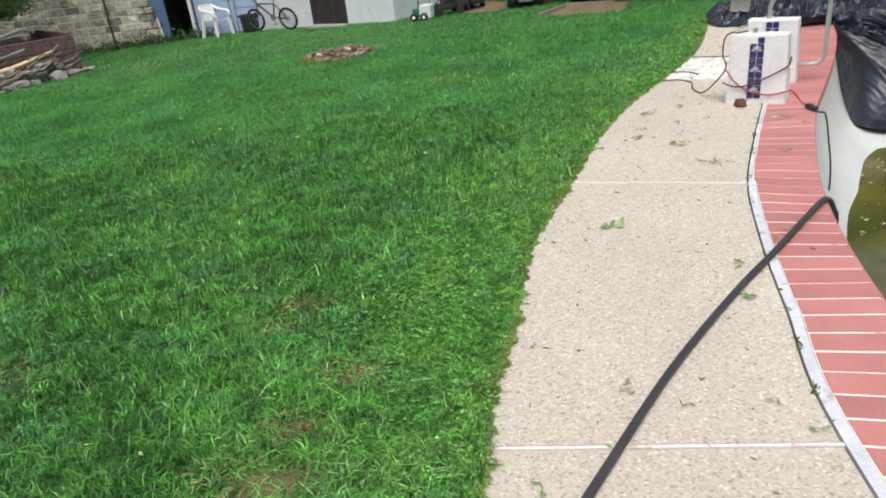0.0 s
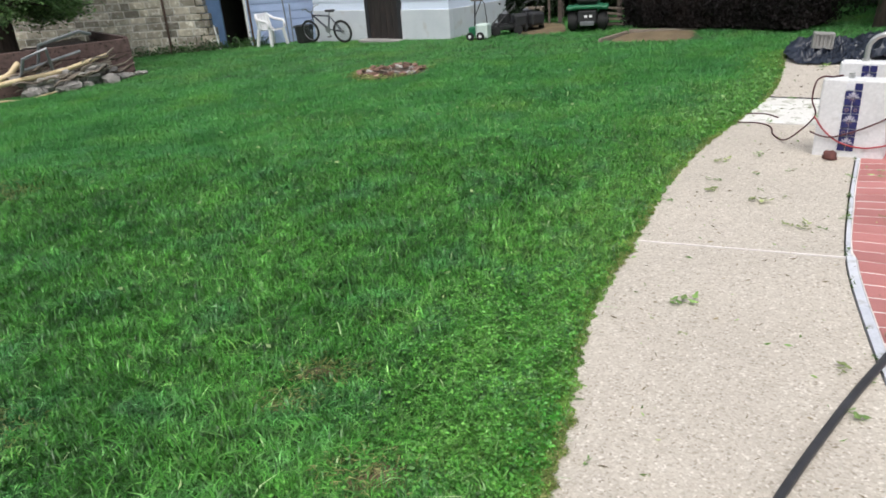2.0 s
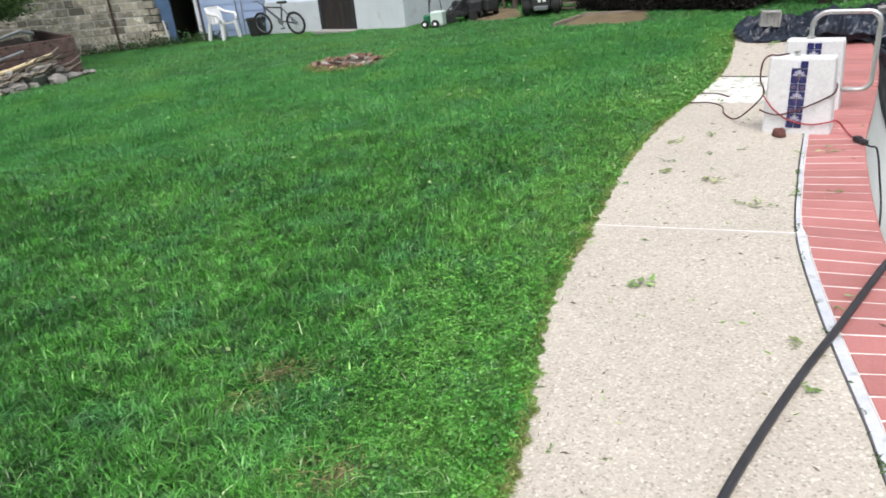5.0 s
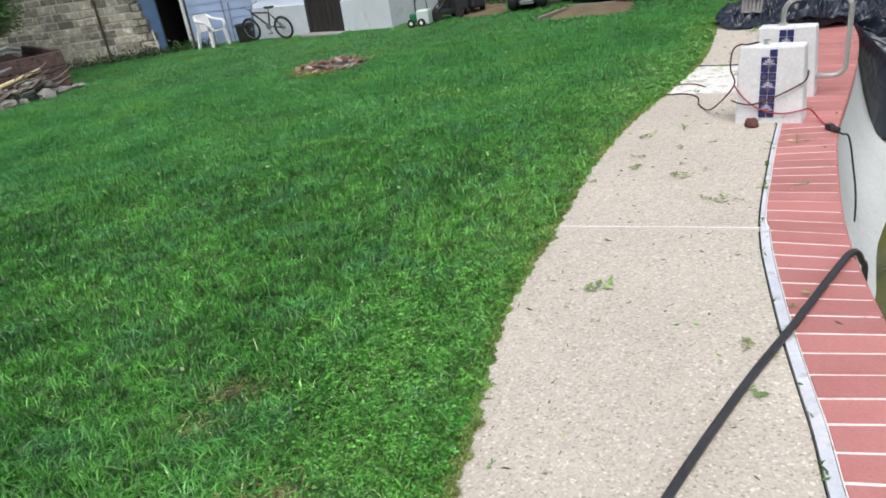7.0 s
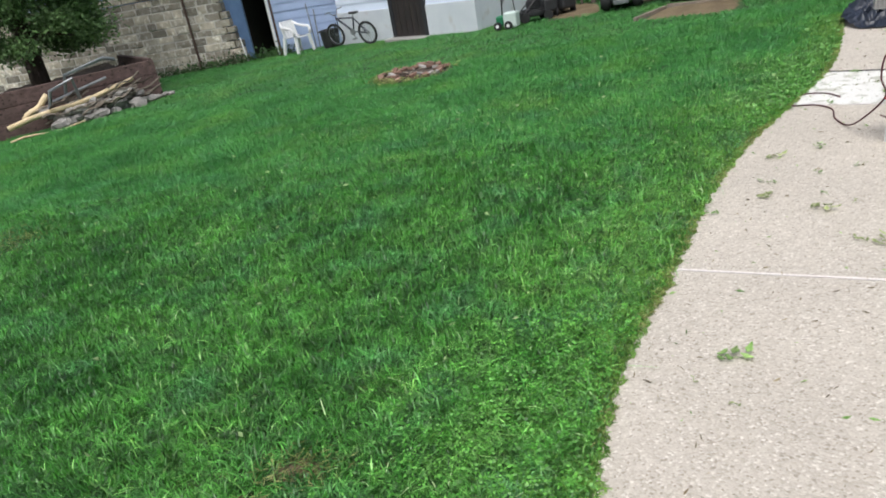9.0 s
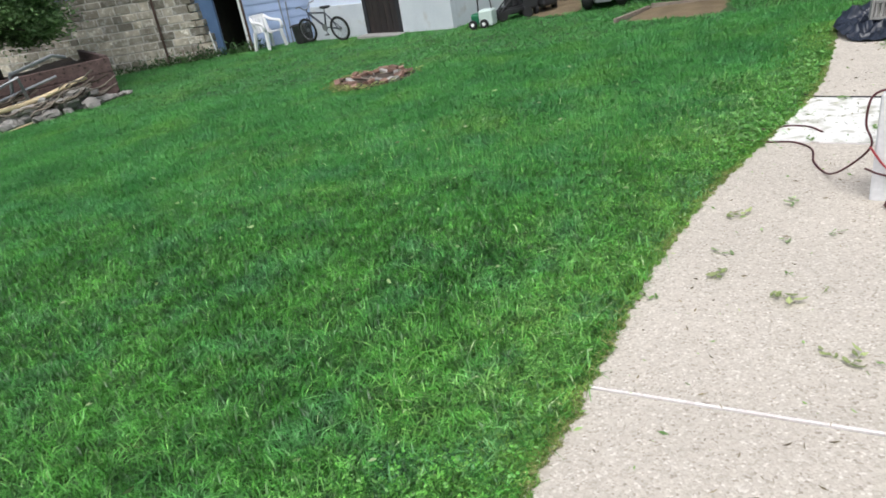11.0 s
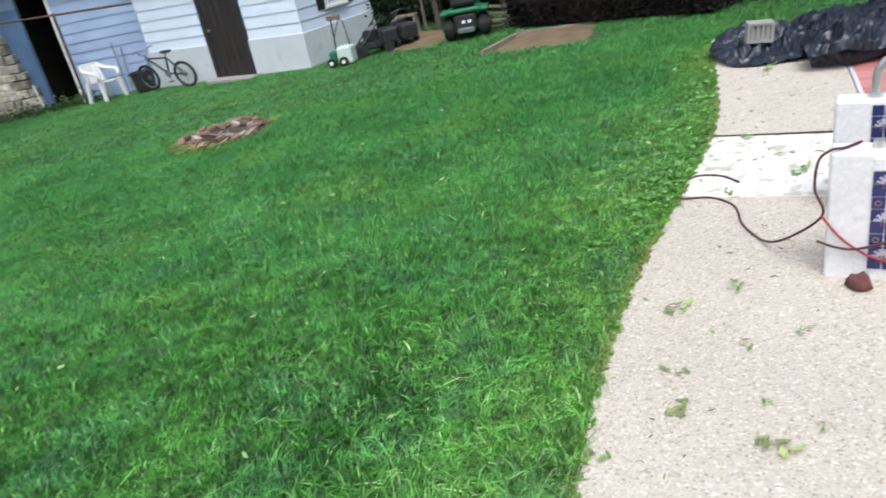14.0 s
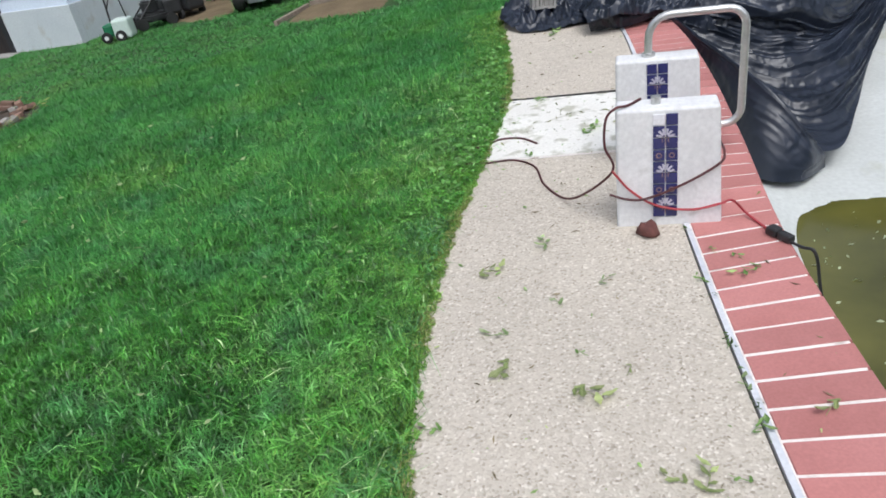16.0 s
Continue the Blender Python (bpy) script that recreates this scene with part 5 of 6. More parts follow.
def log(a, b, r0, r1, material, label, cat="log", grp="wood pile"):
    bm = bmesh.new()
    n = 7
    pts = [a.lerp(b, i / (n - 1)) + Vector((0, 0, 0.03 * math.sin(i * 1.3))) for i in range(n)]
    tube(bm, pts, r0, 9, r1)
    return tagged(part("log", bm, material, smooth=True), label, cat, grp)


log(along_bed(0.62, 0.5, 0.24), along_bed(3.15, 0.32, 0.52), 0.055, 0.04, M_pale_wood, "peeled pale log lying across the rubble pile")
log(along_bed(0.95, 0.3, 0.30), along_bed(1.5, 0.22, 0.62), 0.05, 0.06, M_pale_wood, "short pale split log on the pile")
log(along_bed(0.55, 0.85, 0.03), along_bed(1.9, 0.9, 0.03), 0.022, 0.016, M_pale_wood, "thin pale pole lying in the grass")
rnd = random.Random(31)
for k in range(40):
    s = rnd.uniform(1.2, 3.0)
    a = along_bed(s, rnd.uniform(0.12, 0.6), rnd.uniform(0.1, 0.5))
    th_ = rnd.uniform(-0.9, 0.9)
    L = rnd.uniform(0.4, 0.95)
    b = a + Vector((along.x, along.y, 0)) * L * math.cos(th_) + Vector((0, 0, L * 0.5 * abs(math.sin(th_)) * rnd.uniform(0.3, 1)))
    log(a, b, rnd.uniform(0.015, 0.035), 0.012, M_grey_wood if k % 3 else M_bark, "weathered grey branch in the rubble pile", "branch")
for k in range(64):
    s = rnd.uniform(1.3, 3.9)
    o = rnd.uniform(0.12, 0.62) if s < 3.2 else rnd.uniform(-0.05, 0.3)
    sz = rnd.uniform(0.07, 0.19) if s < 3.3 else rnd.uniform(0.04, 0.08)
    p = along_bed(s, o, 0.05 + (rnd.uniform(0, 0.3) if o < 0.4 and s < 3.2 else 0))
    ob = part("rubble_stone", rock(k, sz, 0.75), M_rubble, m=Matrix.Translation(p) @ Matrix.Rotation(rnd.uniform(0, 6), 4, "Z"))
    tagged(ob, "broken grey concrete lump in the rubble pile", "stone", "rubble pile")
# bent metal frame thrown on the pile
fr = thing("metal_chair_frame", Matrix.Translation(along_bed(2.05, 0.34, 0.36)) @ pose(0, 0, 0, 14, -14, ang) @ Matrix.Scale(1.35, 4), "bent grey tubular chair frame thrown on the pile", "frame")
part("frame_tube", tubed([(-0.5, 0, 0.0), (-0.3, 0, 0.35), (0.05, 0, 0.38), (0.0, 0, 0.0)], 0.027, 6), M_greymetal, fr)
part("frame_tube", tubed([(-0.2, 0.1, 0.0), (0.0, 0.1, 0.42), (0.6, 0.1, 0.40), (0.75, 0.1, 0.3)], 0.027, 6), M_greymetal, fr)
part("frame_tube", tubed([(-0.35, 0.0, 0.2), (0.5, 0.1, 0.12)], 0.024, 6), M_greymetal, fr)

# ---------- fire pit ----------
pit = thing("fire_pit", pose(-2.72, 12.42, g(-2.72) - 0.012) @ Matrix.Scale(0.83, 4), "shallow fire pit ringed with broken bricks, ash and charred wood", "fire pit")
bm = bmesh.new()
bmesh.ops.create_circle(bm, cap_ends=True, segments=36, radius=0.74)
for v in bm.verts:
    v.co *= 1 + 0.1 * noise.noise(v.co * 3)
    v.co.z = 0.012 + 0.012 * noise.noise(v.co * 5)
part("ash_bed", bm, M_pitdirt, pit)
rnd = random.Random(77)
for k in range(30):
    a = k * 2 * math.pi / 30 + rnd.uniform(-0.08, 0.08)
    q = rnd.uniform(0.40, 0.70)
    s = rnd.uniform(0.7, 1.1)
    part("brick", boxed(-0.09 * s, -0.05, 0, 0.09 * s, 0.05, 0.06, bevel=0.008, m=pose(math.cos(a) * q, math.sin(a) * q, 0.0 + rnd.uniform(0, 0.03), rnd.uniform(-18, 18), rnd.uniform(-18, 18), math.degrees(a) + 90 + rnd.uniform(-40, 40))), M_pitbrick if rnd.random() < 0.82 else M_rubble, pit)
for k in range(14):
    a, q = rnd.uniform(0, 6.28), rnd.uniform(0, 0.45)
    x, y = math.cos(a) * q, math.sin(a) * q
    d = rnd.uniform(0, 6.28)
    L = rnd.uniform(0.12, 0.3)
    part("charred_stick", tubed([(x, y, 0.0), (x + math.cos(d) * L, y + math.sin(d) * L, rnd.uniform(0.02, 0.1))], 0.02, 6, 0.014), M_bark if k % 3 else M_grey_wood, pit)

# ---------- machines by the shed ----------
wash = thing("pressure_washer", pose(-1.58, 16.22, g(-1.58) - 0.03, 0, 0, -12), "pale green-white pressure washer with small black wheels", "machine")
part("housing", boxed(-0.06, -0.14, 0.03, 0.22, 0.16, 0.33, bevel=0.035), M_mint, wash)
part("motor", boxed(-0.22, -0.12, 0.08, -0.062, 0.12, 0.27, bevel=0.03), M_green, wash)
for x in (-0.17, 0.06):
    bm = bmesh.new()
    disc(bm, 0.085, 0.05, Matrix.Translation((x, -0.17, 0.085)) @ Matrix.Rotation(math.pi / 2, 4, "X"), 18, 0.012)
    w = part("wheel", bm, M_tyre, wash)
    bm = bmesh.new()
    disc(bm, 0.04, 0.056, Matrix.Translation((x, -0.17, 0.085)) @ Matrix.Rotation(math.pi / 2, 4, "X"), 14, 0.005)
    part("hubcap", bm, M_white, w)
part("handle", tubed([(-0.14, 0.1, 0.2), (-0.12, 0.12, 0.80), (-0.02, 0.12, 0.84), (0.06, 0.12, 0.8)], 0.016, 8), M_black, wash)
part("lance", tubed([(-0.13, 0.08, 0.45), (0.04, 0.1, 0.8), (0.1, 0.1, 0.72), (0.16, 0.05, 0.3)], 0.011, 6), M_black, wash)
part("bracket", boxed(-0.2, 0.09, 0.78, 0.06, 0.13, 0.86, bevel=0.012), M_grey_wood, wash)


def push_mower(m, body, label):
    th = thing("lawn_mower", m, label, "lawn mower", "parked mowers")
    bm = bmesh.new()
    disc(bm, 0.27, 0.14, Matrix.Translation((0, 0, 0.18)) @ Matrix.Diagonal((1.1, 0.9, 1, 1)), 20, 0.04)
    part("deck", bm, body, th)
    bm = bmesh.new()
    disc(bm, 0.15, 0.2, Matrix.Translation((0, 0, 0.34)), 16, 0.03)
    part("engine", bm, M_black, th)
    bm = bmesh.new()
    disc(bm, 0.07, 0.03, Matrix.Translation((0, -0.05, 0.455)) @ Matrix.Rotation(0.5, 4, "X"), 14, 0.008)
    part("starter_cap", bm, M_greymetal, th)
    for x in (-0.25, 0.25):
        for y in (-0.2, 0.2):
            bm = bmesh.new()
            disc(bm, 0.10, 0.05, Matrix.Translation((x, y, 0.1)) @ Matrix.Rotation(math.pi / 2, 4, "X"), 16, 0.012)
            part("wheel", bm, M_tyre, th)
    part("handlebar", tubed([(-0.25, -0.18, 0.2), (0.2, -0.18, 0.62), (0.25, 0.0, 0.66), (0.2, 0.18, 0.62), (-0.25, 0.18, 0.2)], 0.014, 6), M_black, th)
    part("bag", boxed(0.18, -0.16, 0.14, 0.5, 0.16, 0.42, bevel=0.05), M_black, th)
    return th


push_mower(pose(-1.08, 16.75, g(-1.1) - 0.03, 0, 0, 20), M_black, "black push mower parked by the shed foundation")
push_mower(pose(-0.58, 17.15, g(-0.6) - 0.03, 0, 0, -60), M_black, "black push mower with a cloth bag parked beside the shed")

bench = thing("wooden_trestle", pose(-0.45, 18.2, g(-0.4) - 0.03, 0, 0, -15), "small weathered wooden trestle behind the shed", "trestle")
part("top", boxed(-0.22, -0.1, 0.36, 0.22, 0.1, 0.41, bevel=0.006), M_grey_wood, bench)
for x in (-0.18, 0.18):
    for y in (-0.08, 0.08):
        part("leg", boxed(x - 0.025, y - 0.02, 0, x + 0.025, y + 0.02, 0.36, bevel=0.004), M_grey_wood, bench)
part("rail", boxed(-0.18, -0.1, 0.12, 0.18, -0.085, 0.17, bevel=0.003), M_grey_wood, bench)

# ---------- riding mower, seen from behind ----------
TR = pose(0.68, 16.05, g(0.68) - 0.02, 0, 0, -6)
tr = thing("riding_mower", TR, "green riding mower with a black seat and black tyres", "riding mower")
for s in (-1, 1):
    bm = bmesh.new()
    disc(bm, 0.2, 0.19, Matrix.Translation((s * 0.30, 0.0, 0.2)) @ Matrix.Rotation(math.pi / 2, 4, "Y"), 24, 0.04)
    w = part("rear_wheel", bm, M_tyre, tr, "chunky black tyre")
    bm = bmesh.new()
    disc(bm, 0.09, 0.2, Matrix.Translation((s * 0.30, 0.0, 0.2)) @ Matrix.Rotation(math.pi / 2, 4, "Y"), 16, 0.01)
    part("rim", bm, M_greymetal, w)
    bm = bmesh.new()
    disc(bm, 0.14, 0.12, Matrix.Translation((s * 0.27, 1.05, 0.14)) @ Matrix.Rotation(math.pi / 2, 4, "Y"), 20, 0.03)
    part("front_wheel", bm, M_tyre, tr)
    bm = bmesh.new()
    box(bm, s * 0.30 - 0.12, -0.22, 0.42, s * 0.30 + 0.12, 0.25, 0.50, bevel=0.035)
    part("fender", bm, M_green, tr, "green fender")
part("rear_body", boxed(-0.19, -0.2, 0.14, 0.19, 0.3, 0.42, bevel=0.03), M_black, tr)
part("deck_top", boxed(-0.30, -0.24, 0.44, 0.30, 0.28, 0.515, bevel=0.03), M_green, tr)
part("hitch", boxed(-0.14, -0.27, 0.12, 0.14, -0.2, 0.2, bevel=0.01), M_greymetal, tr)
for x in (-0.06, 0.04):
    part("tail_plate", boxed(x, -0.208, 0.27, x + 0.06, -0.2, 0.32, bevel=0.003), M_white, tr)
part("seat", boxed(-0.2, -0.12, 0.52, 0.2, 0.25, 0.6, bevel=0.035), M_black, tr)
bm = bmesh.new()
box(bm, -0.21, -0.2, 0.56, 0.21, -0.12, 0.80, bevel=0.04)
part("seat_back", bm, M_black, tr, "black seat back")
part("seat_trim", tubed([(-0.19, -0.2, 0.74), (-0.14, -0.2, 0.81), (0.16, -0.2, 0.81), (0.22, -0.18, 0.72)], 0.014, 6), M_yellow, tr, "faded yellow trim on the seat")
part("hood", boxed(-0.2, 0.6, 0.28, 0.2, 1.25, 0.62, bevel=0.06), M_green, tr)
part("column", tubed([(0, 0.6, 0.5), (0, 0.45, 0.72)], 0.03, 8), M_black, tr)
bm = bmesh.new()
ring(bm, 0.15, 0.014, m=Matrix.Translation((0, 0.43, 0.75)) @ Matrix.Rotation(-1.0, 4, "X"))
part("steering_wheel", bm, M_black, tr)
part("cutting_deck", boxed(-0.42, 0.35, 0.08, 0.42, 0.85, 0.2, bevel=0.04), M_black, tr)
sc = thing("scrap_boards", pose(1.45, 16.5, g(1.4) - 0.03, 0, 0, -8), "grey weathered boards stacked beside the mower", "boards")
for k in range(4):
    part("board", boxed(-0.4, -0.15, 0.02 + k * 0.09, 0.45, 0.12, 0.06 + k * 0.09, bevel=0.006, m=pose(0, 0.05 * k, 0, 0, 3 * k, 9 * k)), M_grey_wood, sc)

# ---------- dirt and timber frame ----------
def patch(name, pts, h, label):
    c = spline(pts + [pts[0]], 60)[:-1]
    bm = bmesh.new()
    cx, cy = c[:, 0].mean(), c[:, 1].mean()
    ctr = bm.verts.new((cx, cy, g(cx) + h + 0.02))
    rg = [[], []]
    for p in c:
        for j, f in enumerate((0.6, 1.0)):
            x, y = cx + (p[0] - cx) * f, cy + (p[1] - cy) * f
            rg[j].append(bm.verts.new((x, y, g(x) + (h if j == 0 else -0.032) + 0.012 * noise.noise(Vector((x * 4, y * 4, 0))))))
    n = len(c)
    for i in range(n):
        k = (i + 1) % n
        bm.faces.new((ctr, rg[0][i], rg[0][k]))
        bm.faces.new((rg[0][i], rg[1][i], rg[1][k], rg[0][k]))
    ob = part(name, bm, M_dirt, smooth=True)
    return tagged(ob, label, "dirt", kind="structure")


patch("dirt_patch", [(-0.75, 16.6), (-0.1, 16.0), (0.25, 16.3), (0.2, 17.8), (-0.3, 18.6), (-0.9, 17.9)], 0.0, "bare brown dirt beside the parked mower")
patch("dirt_patch", [(0.95, 14.0), (2.1, 13.35), (2.5, 14.2), (2.55, 14.7), (1.5, 15.1), (1.25, 14.8)], 0.0, "bare brown dirt inside a low timber edging")
te = thing("timber_edging", pose(0, 0, 0), "low weathered timber edging round bare dirt", "edging")
for a, b in (((0.80, 14.02), (1.38, 15.0)), ((1.42, 15.05), (2.6, 14.62))):
    d = Vector((b[0] - a[0], b[1] - a[1]))
    part("timber", boxed(0, -0.03, -0.05, d.length, 0.03, 0.045, bevel=0.008, m=pose(a[0], a[1], g(a[0]) + 0.0, 0, 0, math.degrees(math.atan2(d.y, d.x)))), M_grey_wood, te)


def far_free(x, y):
    ok = ~((x > 0.95) & (x < 2.5) & (y > 13.4 + (2.1 - x) * 0.5) & (y < 15.0))
    ok &= ~((x > -0.8) & (x < 0.25) & (y > 16.2) & (y < 18.5))
    c, s = math.cos(radians(-30)), math.sin(radians(-30))
    lx, ly = (x + 2.3) * c + (y - 16.8) * s, -(x + 2.3) * s + (y - 16.8) * c
    ok &= ~((lx > -4.5) & (lx < 0) & (ly > 0) & (ly < 2.3))
    ok &= ~((x < -6) & (y > 19.6))
    # raised bed
    ux, uy = along.x, along.y
    u, v = (x - BL.x) * ux + (y - BL.y) * uy, -(x - BL.x) * uy + (y - BL.y) * ux
    ok &= ~((u > -0.1) & (u < length + 0.1) & (v > -0.05) & (v < 4.5))
    return ok


# ---------- shelter behind the mower ----------
M_oldwood = mat("dark_old_wood", (0.07, 0.055, 0.045), (0.13, 0.10, 0.085), 4, 60, 0.9, stretch=(0.7, 5, 5), spread=0.25)
sh_ = thing("wood_shelter", pose(0.15, 18.15, 0, 0, 0, -4), "old open wooden shelter with a sagging slanted roof", "shelter")
for x, y, h in ((0.0, 0, 1.15), (1.35, 0, 0.82), (0.0, 1.0, 1.2), (1.35, 1.0, 0.85)):
    part("post", boxed(x - 0.05, y - 0.05, -0.3, x + 0.05, y + 0.05, h, bevel=0.008), M_oldwood, sh_)
part("roof", boxed(-0.25, -0.35, 1.12, 1.75, 1.3, 1.18, bevel=0.01, m=pose(0, 0, 0.05, 0, 13, 0)), M_oldwood, sh_, "sagging grey roof sheet")
for z in (0.55, 0.72, 0.89):
    part("plank", boxed(-0.1, 1.05, z - 0.07, 1.5, 1.08, z + 0.07, bevel=0.005), M_timber, sh_)
part("plank", boxed(-0.05, -0.055, 0.66, 1.4, -0.03, 0.74, bevel=0.005, m=pose(0, 0, 0, 0, 1, 0)), M_timber, sh_)
po = part("pole", tubed([(-0.1, 18.1, -0.2), (-0.12, 18.1, 1.6)], 0.03, 8), M_oldwood)
tagged(po, "thin grey wooden pole standing in the undergrowth", "pole")

# ---------- hedge ----------
H0, H1 = Vector((1.35, 15.7)), Vector((3.88, 13.14))
hd = thing("hedge", pose(0, 0, 0), "clipped dark purple-brown hedge with a greener top", "hedge")
ha = (H1 - H0).normalized()
hn = Vector((-ha.y, ha.x)) if (-ha.y * 0 + ha.x * 1) > 0 else Vector((ha.y, -ha.x))
HL, HD, HH = (H1 - H0).length, 1.2, 1.28
R_ = np.random.RandomState(41)


def hedge_pts(n, face):
    s, h, d = R_.uniform(0, HL, n), R_.uniform(0.03, 1, n), R_.rand(n)
    if face == "front":
        d = np.abs(R_.normal(0, 0.06, n)) - 0.03
        h = h * (HH + 0.03)
        d = d + 0.10 * np.maximum(0, 1 - h / 0.4)
    elif face == "top":
        h = HH + R_.normal(0, 0.045, n)
        d = d * HD
    else:
        h = h * HH
        d = d * HD
        s = np.where(R_.rand(n) < 0.5, 0, HL) + R_.normal(0, 0.06, n)
    bulge = 0.06 * np.sin(s * 3.1) + 0.04 * np.sin(s * 7.3 + h * 4)
    x = H0.x + ha.x * s + hn.x * (d + bulge)
    y = H0.y + ha.y * s + hn.y * (d + bulge)
    return np.stack([x, y, SLOPE * x + h], 1)


bm = bmesh.new()
box(bm, 0.1, 0.2, -0.1, HL - 0.1, HD - 0.05, HH - 0.06, m=Matrix(((ha.x, hn.x, 0, H0.x), (ha.y, hn.y, 0, H0.y), (0, 0, 1, g(2.8)), (0, 0, 0, 1))))
part("core", bm, M_hedge_in, hd)
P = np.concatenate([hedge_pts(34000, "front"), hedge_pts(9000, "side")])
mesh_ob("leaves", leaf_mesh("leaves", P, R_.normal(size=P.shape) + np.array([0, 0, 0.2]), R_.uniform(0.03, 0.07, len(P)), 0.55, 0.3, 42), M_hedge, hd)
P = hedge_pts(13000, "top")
mesh_ob("top_leaves", leaf_mesh("top_leaves", P, R_.normal(size=P.shape) + np.array([0, 0, 0.4]), R_.uniform(0.03, 0.07, len(P)), 0.55, 0.3, 43), M_hedge_top_lit, hd, "greyish green clipped top with light from above in its colour")


# ---------- woods behind ----------
def foliage_bank(name, x0, x1, y0, y1, z0, z1, n, leaf, material, seed, label, cat="trees"):
    R_ = np.random.RandomState(seed)
    cl = max(20, n // 140)
    C_ = np.stack([R_.uniform(x0, x1, cl), R_.uniform(y0, y1, cl), z0 + (z1 - z0) * R_.rand(cl) ** 1.1], 1)
    w = R_.randint(0, cl, n)
    P = C_[w] + R_.normal(0, 1, (n, 3)) * np.array([0.5, 0.4, 0.35]) * leaf * 4.5
    ob = mesh_ob(name, leaf_mesh(name, P, R_.normal(size=(n, 3)) + np.array([0, -0.3, -0.3]), R_.uniform(0.6, 1.4, n) * leaf, 0.55, 0.3, seed), material)
    return tagged(ob, label, cat, kind="stuff")


# Darker woods leaf colour here stands for the shade under the trees.
foliage_bank("shrubs", -1.4, 0.2, 18.9, 20.3, 0.0, 3.6, 15000, 0.09, M_woods, 51, "dense green shrubs behind the shed, tree shade put into their colour", "shrubs")
foliage_bank("shrubs", 0.1, 2.6, 19.5, 20.8, 0.0, 2.2, 15000, 0.1, M_woods, 58, "dark tangled undergrowth behind the shelter", "shrubs")
foliage_bank("woods", -9, 3.5, 21.8, 26, 0.0, 4.6, 22000, 0.2, M_woods, 52, "dark green trees behind the shed and shelter")
# Upper height is unseen; raised to darken what the pool cover reflects.
foliage_bank("woods", 0.5, 16, 22, 27, 0.0, 8, 30000, 0.2, M_woods, 53, "dark green trees beyond the hedge")
foliage_bank("woods", -26, -8, 24, 29, 0.0, 5, 20000, 0.22, M_woods, 54, "dark green trees beyond the block wall")
# Unseen height added here too, to keep the cover's pocket dark.
foliage_bank("shrubs", 4.6, 11.5, 15.6, 17.5, 0.1, 4.2, 34000, 0.1, M_woods, 55, "dark green shrubs beyond the pool", "shrubs")
# Added plain box; its unseen height darkens reflections in the cover.
bk = part("backdrop", boxed(-60, 34, -6, 60, 34.5, 14), mat("dark_backdrop", (0.02, 0.035, 0.014), (0.05, 0.075, 0.03), 0.6, 6, 1.0))
tagged(bk, "plain dark backdrop added behind the woods", "trees", kind="structure")
# Unseen walls, added to darken what the hanging cover and water reflect.
for x0, y0, x1, y1 in ((-45, -16.5, 45, -16), (24, -16, 24.5, 34), (-32.5, -16, -32, 34)):
    bk = part("backdrop", boxed(x0, y0, -6, x1, y1, 7), bk.data.materials[0])
    tagged(bk, "plain dark wall added out of view to close the yard and darken reflections", "trees", kind="structure")
limb_tree("shade_tree", pose(5.05, 13.0, g(5.1)), 0.11, 4.6, "slender tree with a dark trunk beyond the hedge", "tree", lambda t: 0.1 if t < 0.42 else 0.6 + 1.2 * math.sin((t - 0.4) / 0.6 * math.pi), 9000, 0.1, M_woods, 61, 6, -0.3)
po = part("pole", tubed([(5.32, 12.85, 0.1), (5.32, 12.85, 1.5)], 0.025, 8), M_steel)
tagged(po, "thin pale metal pole beyond the hedge", "pole")
M_greyboard = mat("grey_boards", (0.035, 0.042, 0.04), (0.06, 0.07, 0.068), 2, 40, 0.8)
M_palewall = mat("pale_grey_wall", (0.48, 0.49, 0.50), (0.58, 0.59, 0.60), 2, 40, 0.7)
ob = thing("outbuilding", pose(5.95, 12.98, 0.15, 0, 0, -49), "low grey outbuilding half hidden by shrubs beyond the pool", "outbuilding")
part("wall", boxed(-1.0, 0, -0.4, 3.6, 0.12, 1.9), M_greyboard, ob)
part("wall", boxed(-1.0, 0.121, -0.4, -0.88, 2.5, 1.9), M_oldwood, ob)
# Stands for a light grey stretch of wall; the door shape is made up.
part("door", boxed(-0.42, -0.03, -0.1, 0.3, -0.002, 1.6, bevel=0.005), M_palewall, ob)
part("window", boxed(1.0, -0.02, 0.6, 1.5, -0.002, 1.2, bevel=0.004), m_glass, ob)
part("roof", boxed(-1.2, -0.3, 1.9, 3.8, 2.7, 2.05, bevel=0.02), M_roof, ob)
hs_ = thing("brick_house", pose(1.2, 28.5, 0.1, 0, 0, 0), "far red brick house behind the trees", "house")
part("wall", boxed(-2.6, 0, -0.5, 2.6, 3, 3.4), M_housebrick, hs_)
part("roof", boxed(-2.9, -0.4, 3.4, 2.9, 3.4, 3.65, bevel=0.02), M_roof, hs_)
for x in (-1.5, 0.9):
    w = part("window", boxed(x, -0.04, 1.0, x + 0.8, -0.002, 2.2, bevel=0.01), M_white, hs_)
    part("pane", boxed(x + 0.07, -0.05, 1.07, x + 0.73, -0.042, 2.13), m_glass, w)

# weeds at the foot of the block wall
R_ = np.random.RandomState(66)
n = 1700
P = np.stack([R_.uniform(-12.5, -7.6, n), 19.25 + R_.normal(0, 0.12, n), np.zeros(n)], 1)
P[:, 2] = SLOPE * P[:, 0] + np.abs(R_.normal(0, 0.11, n))
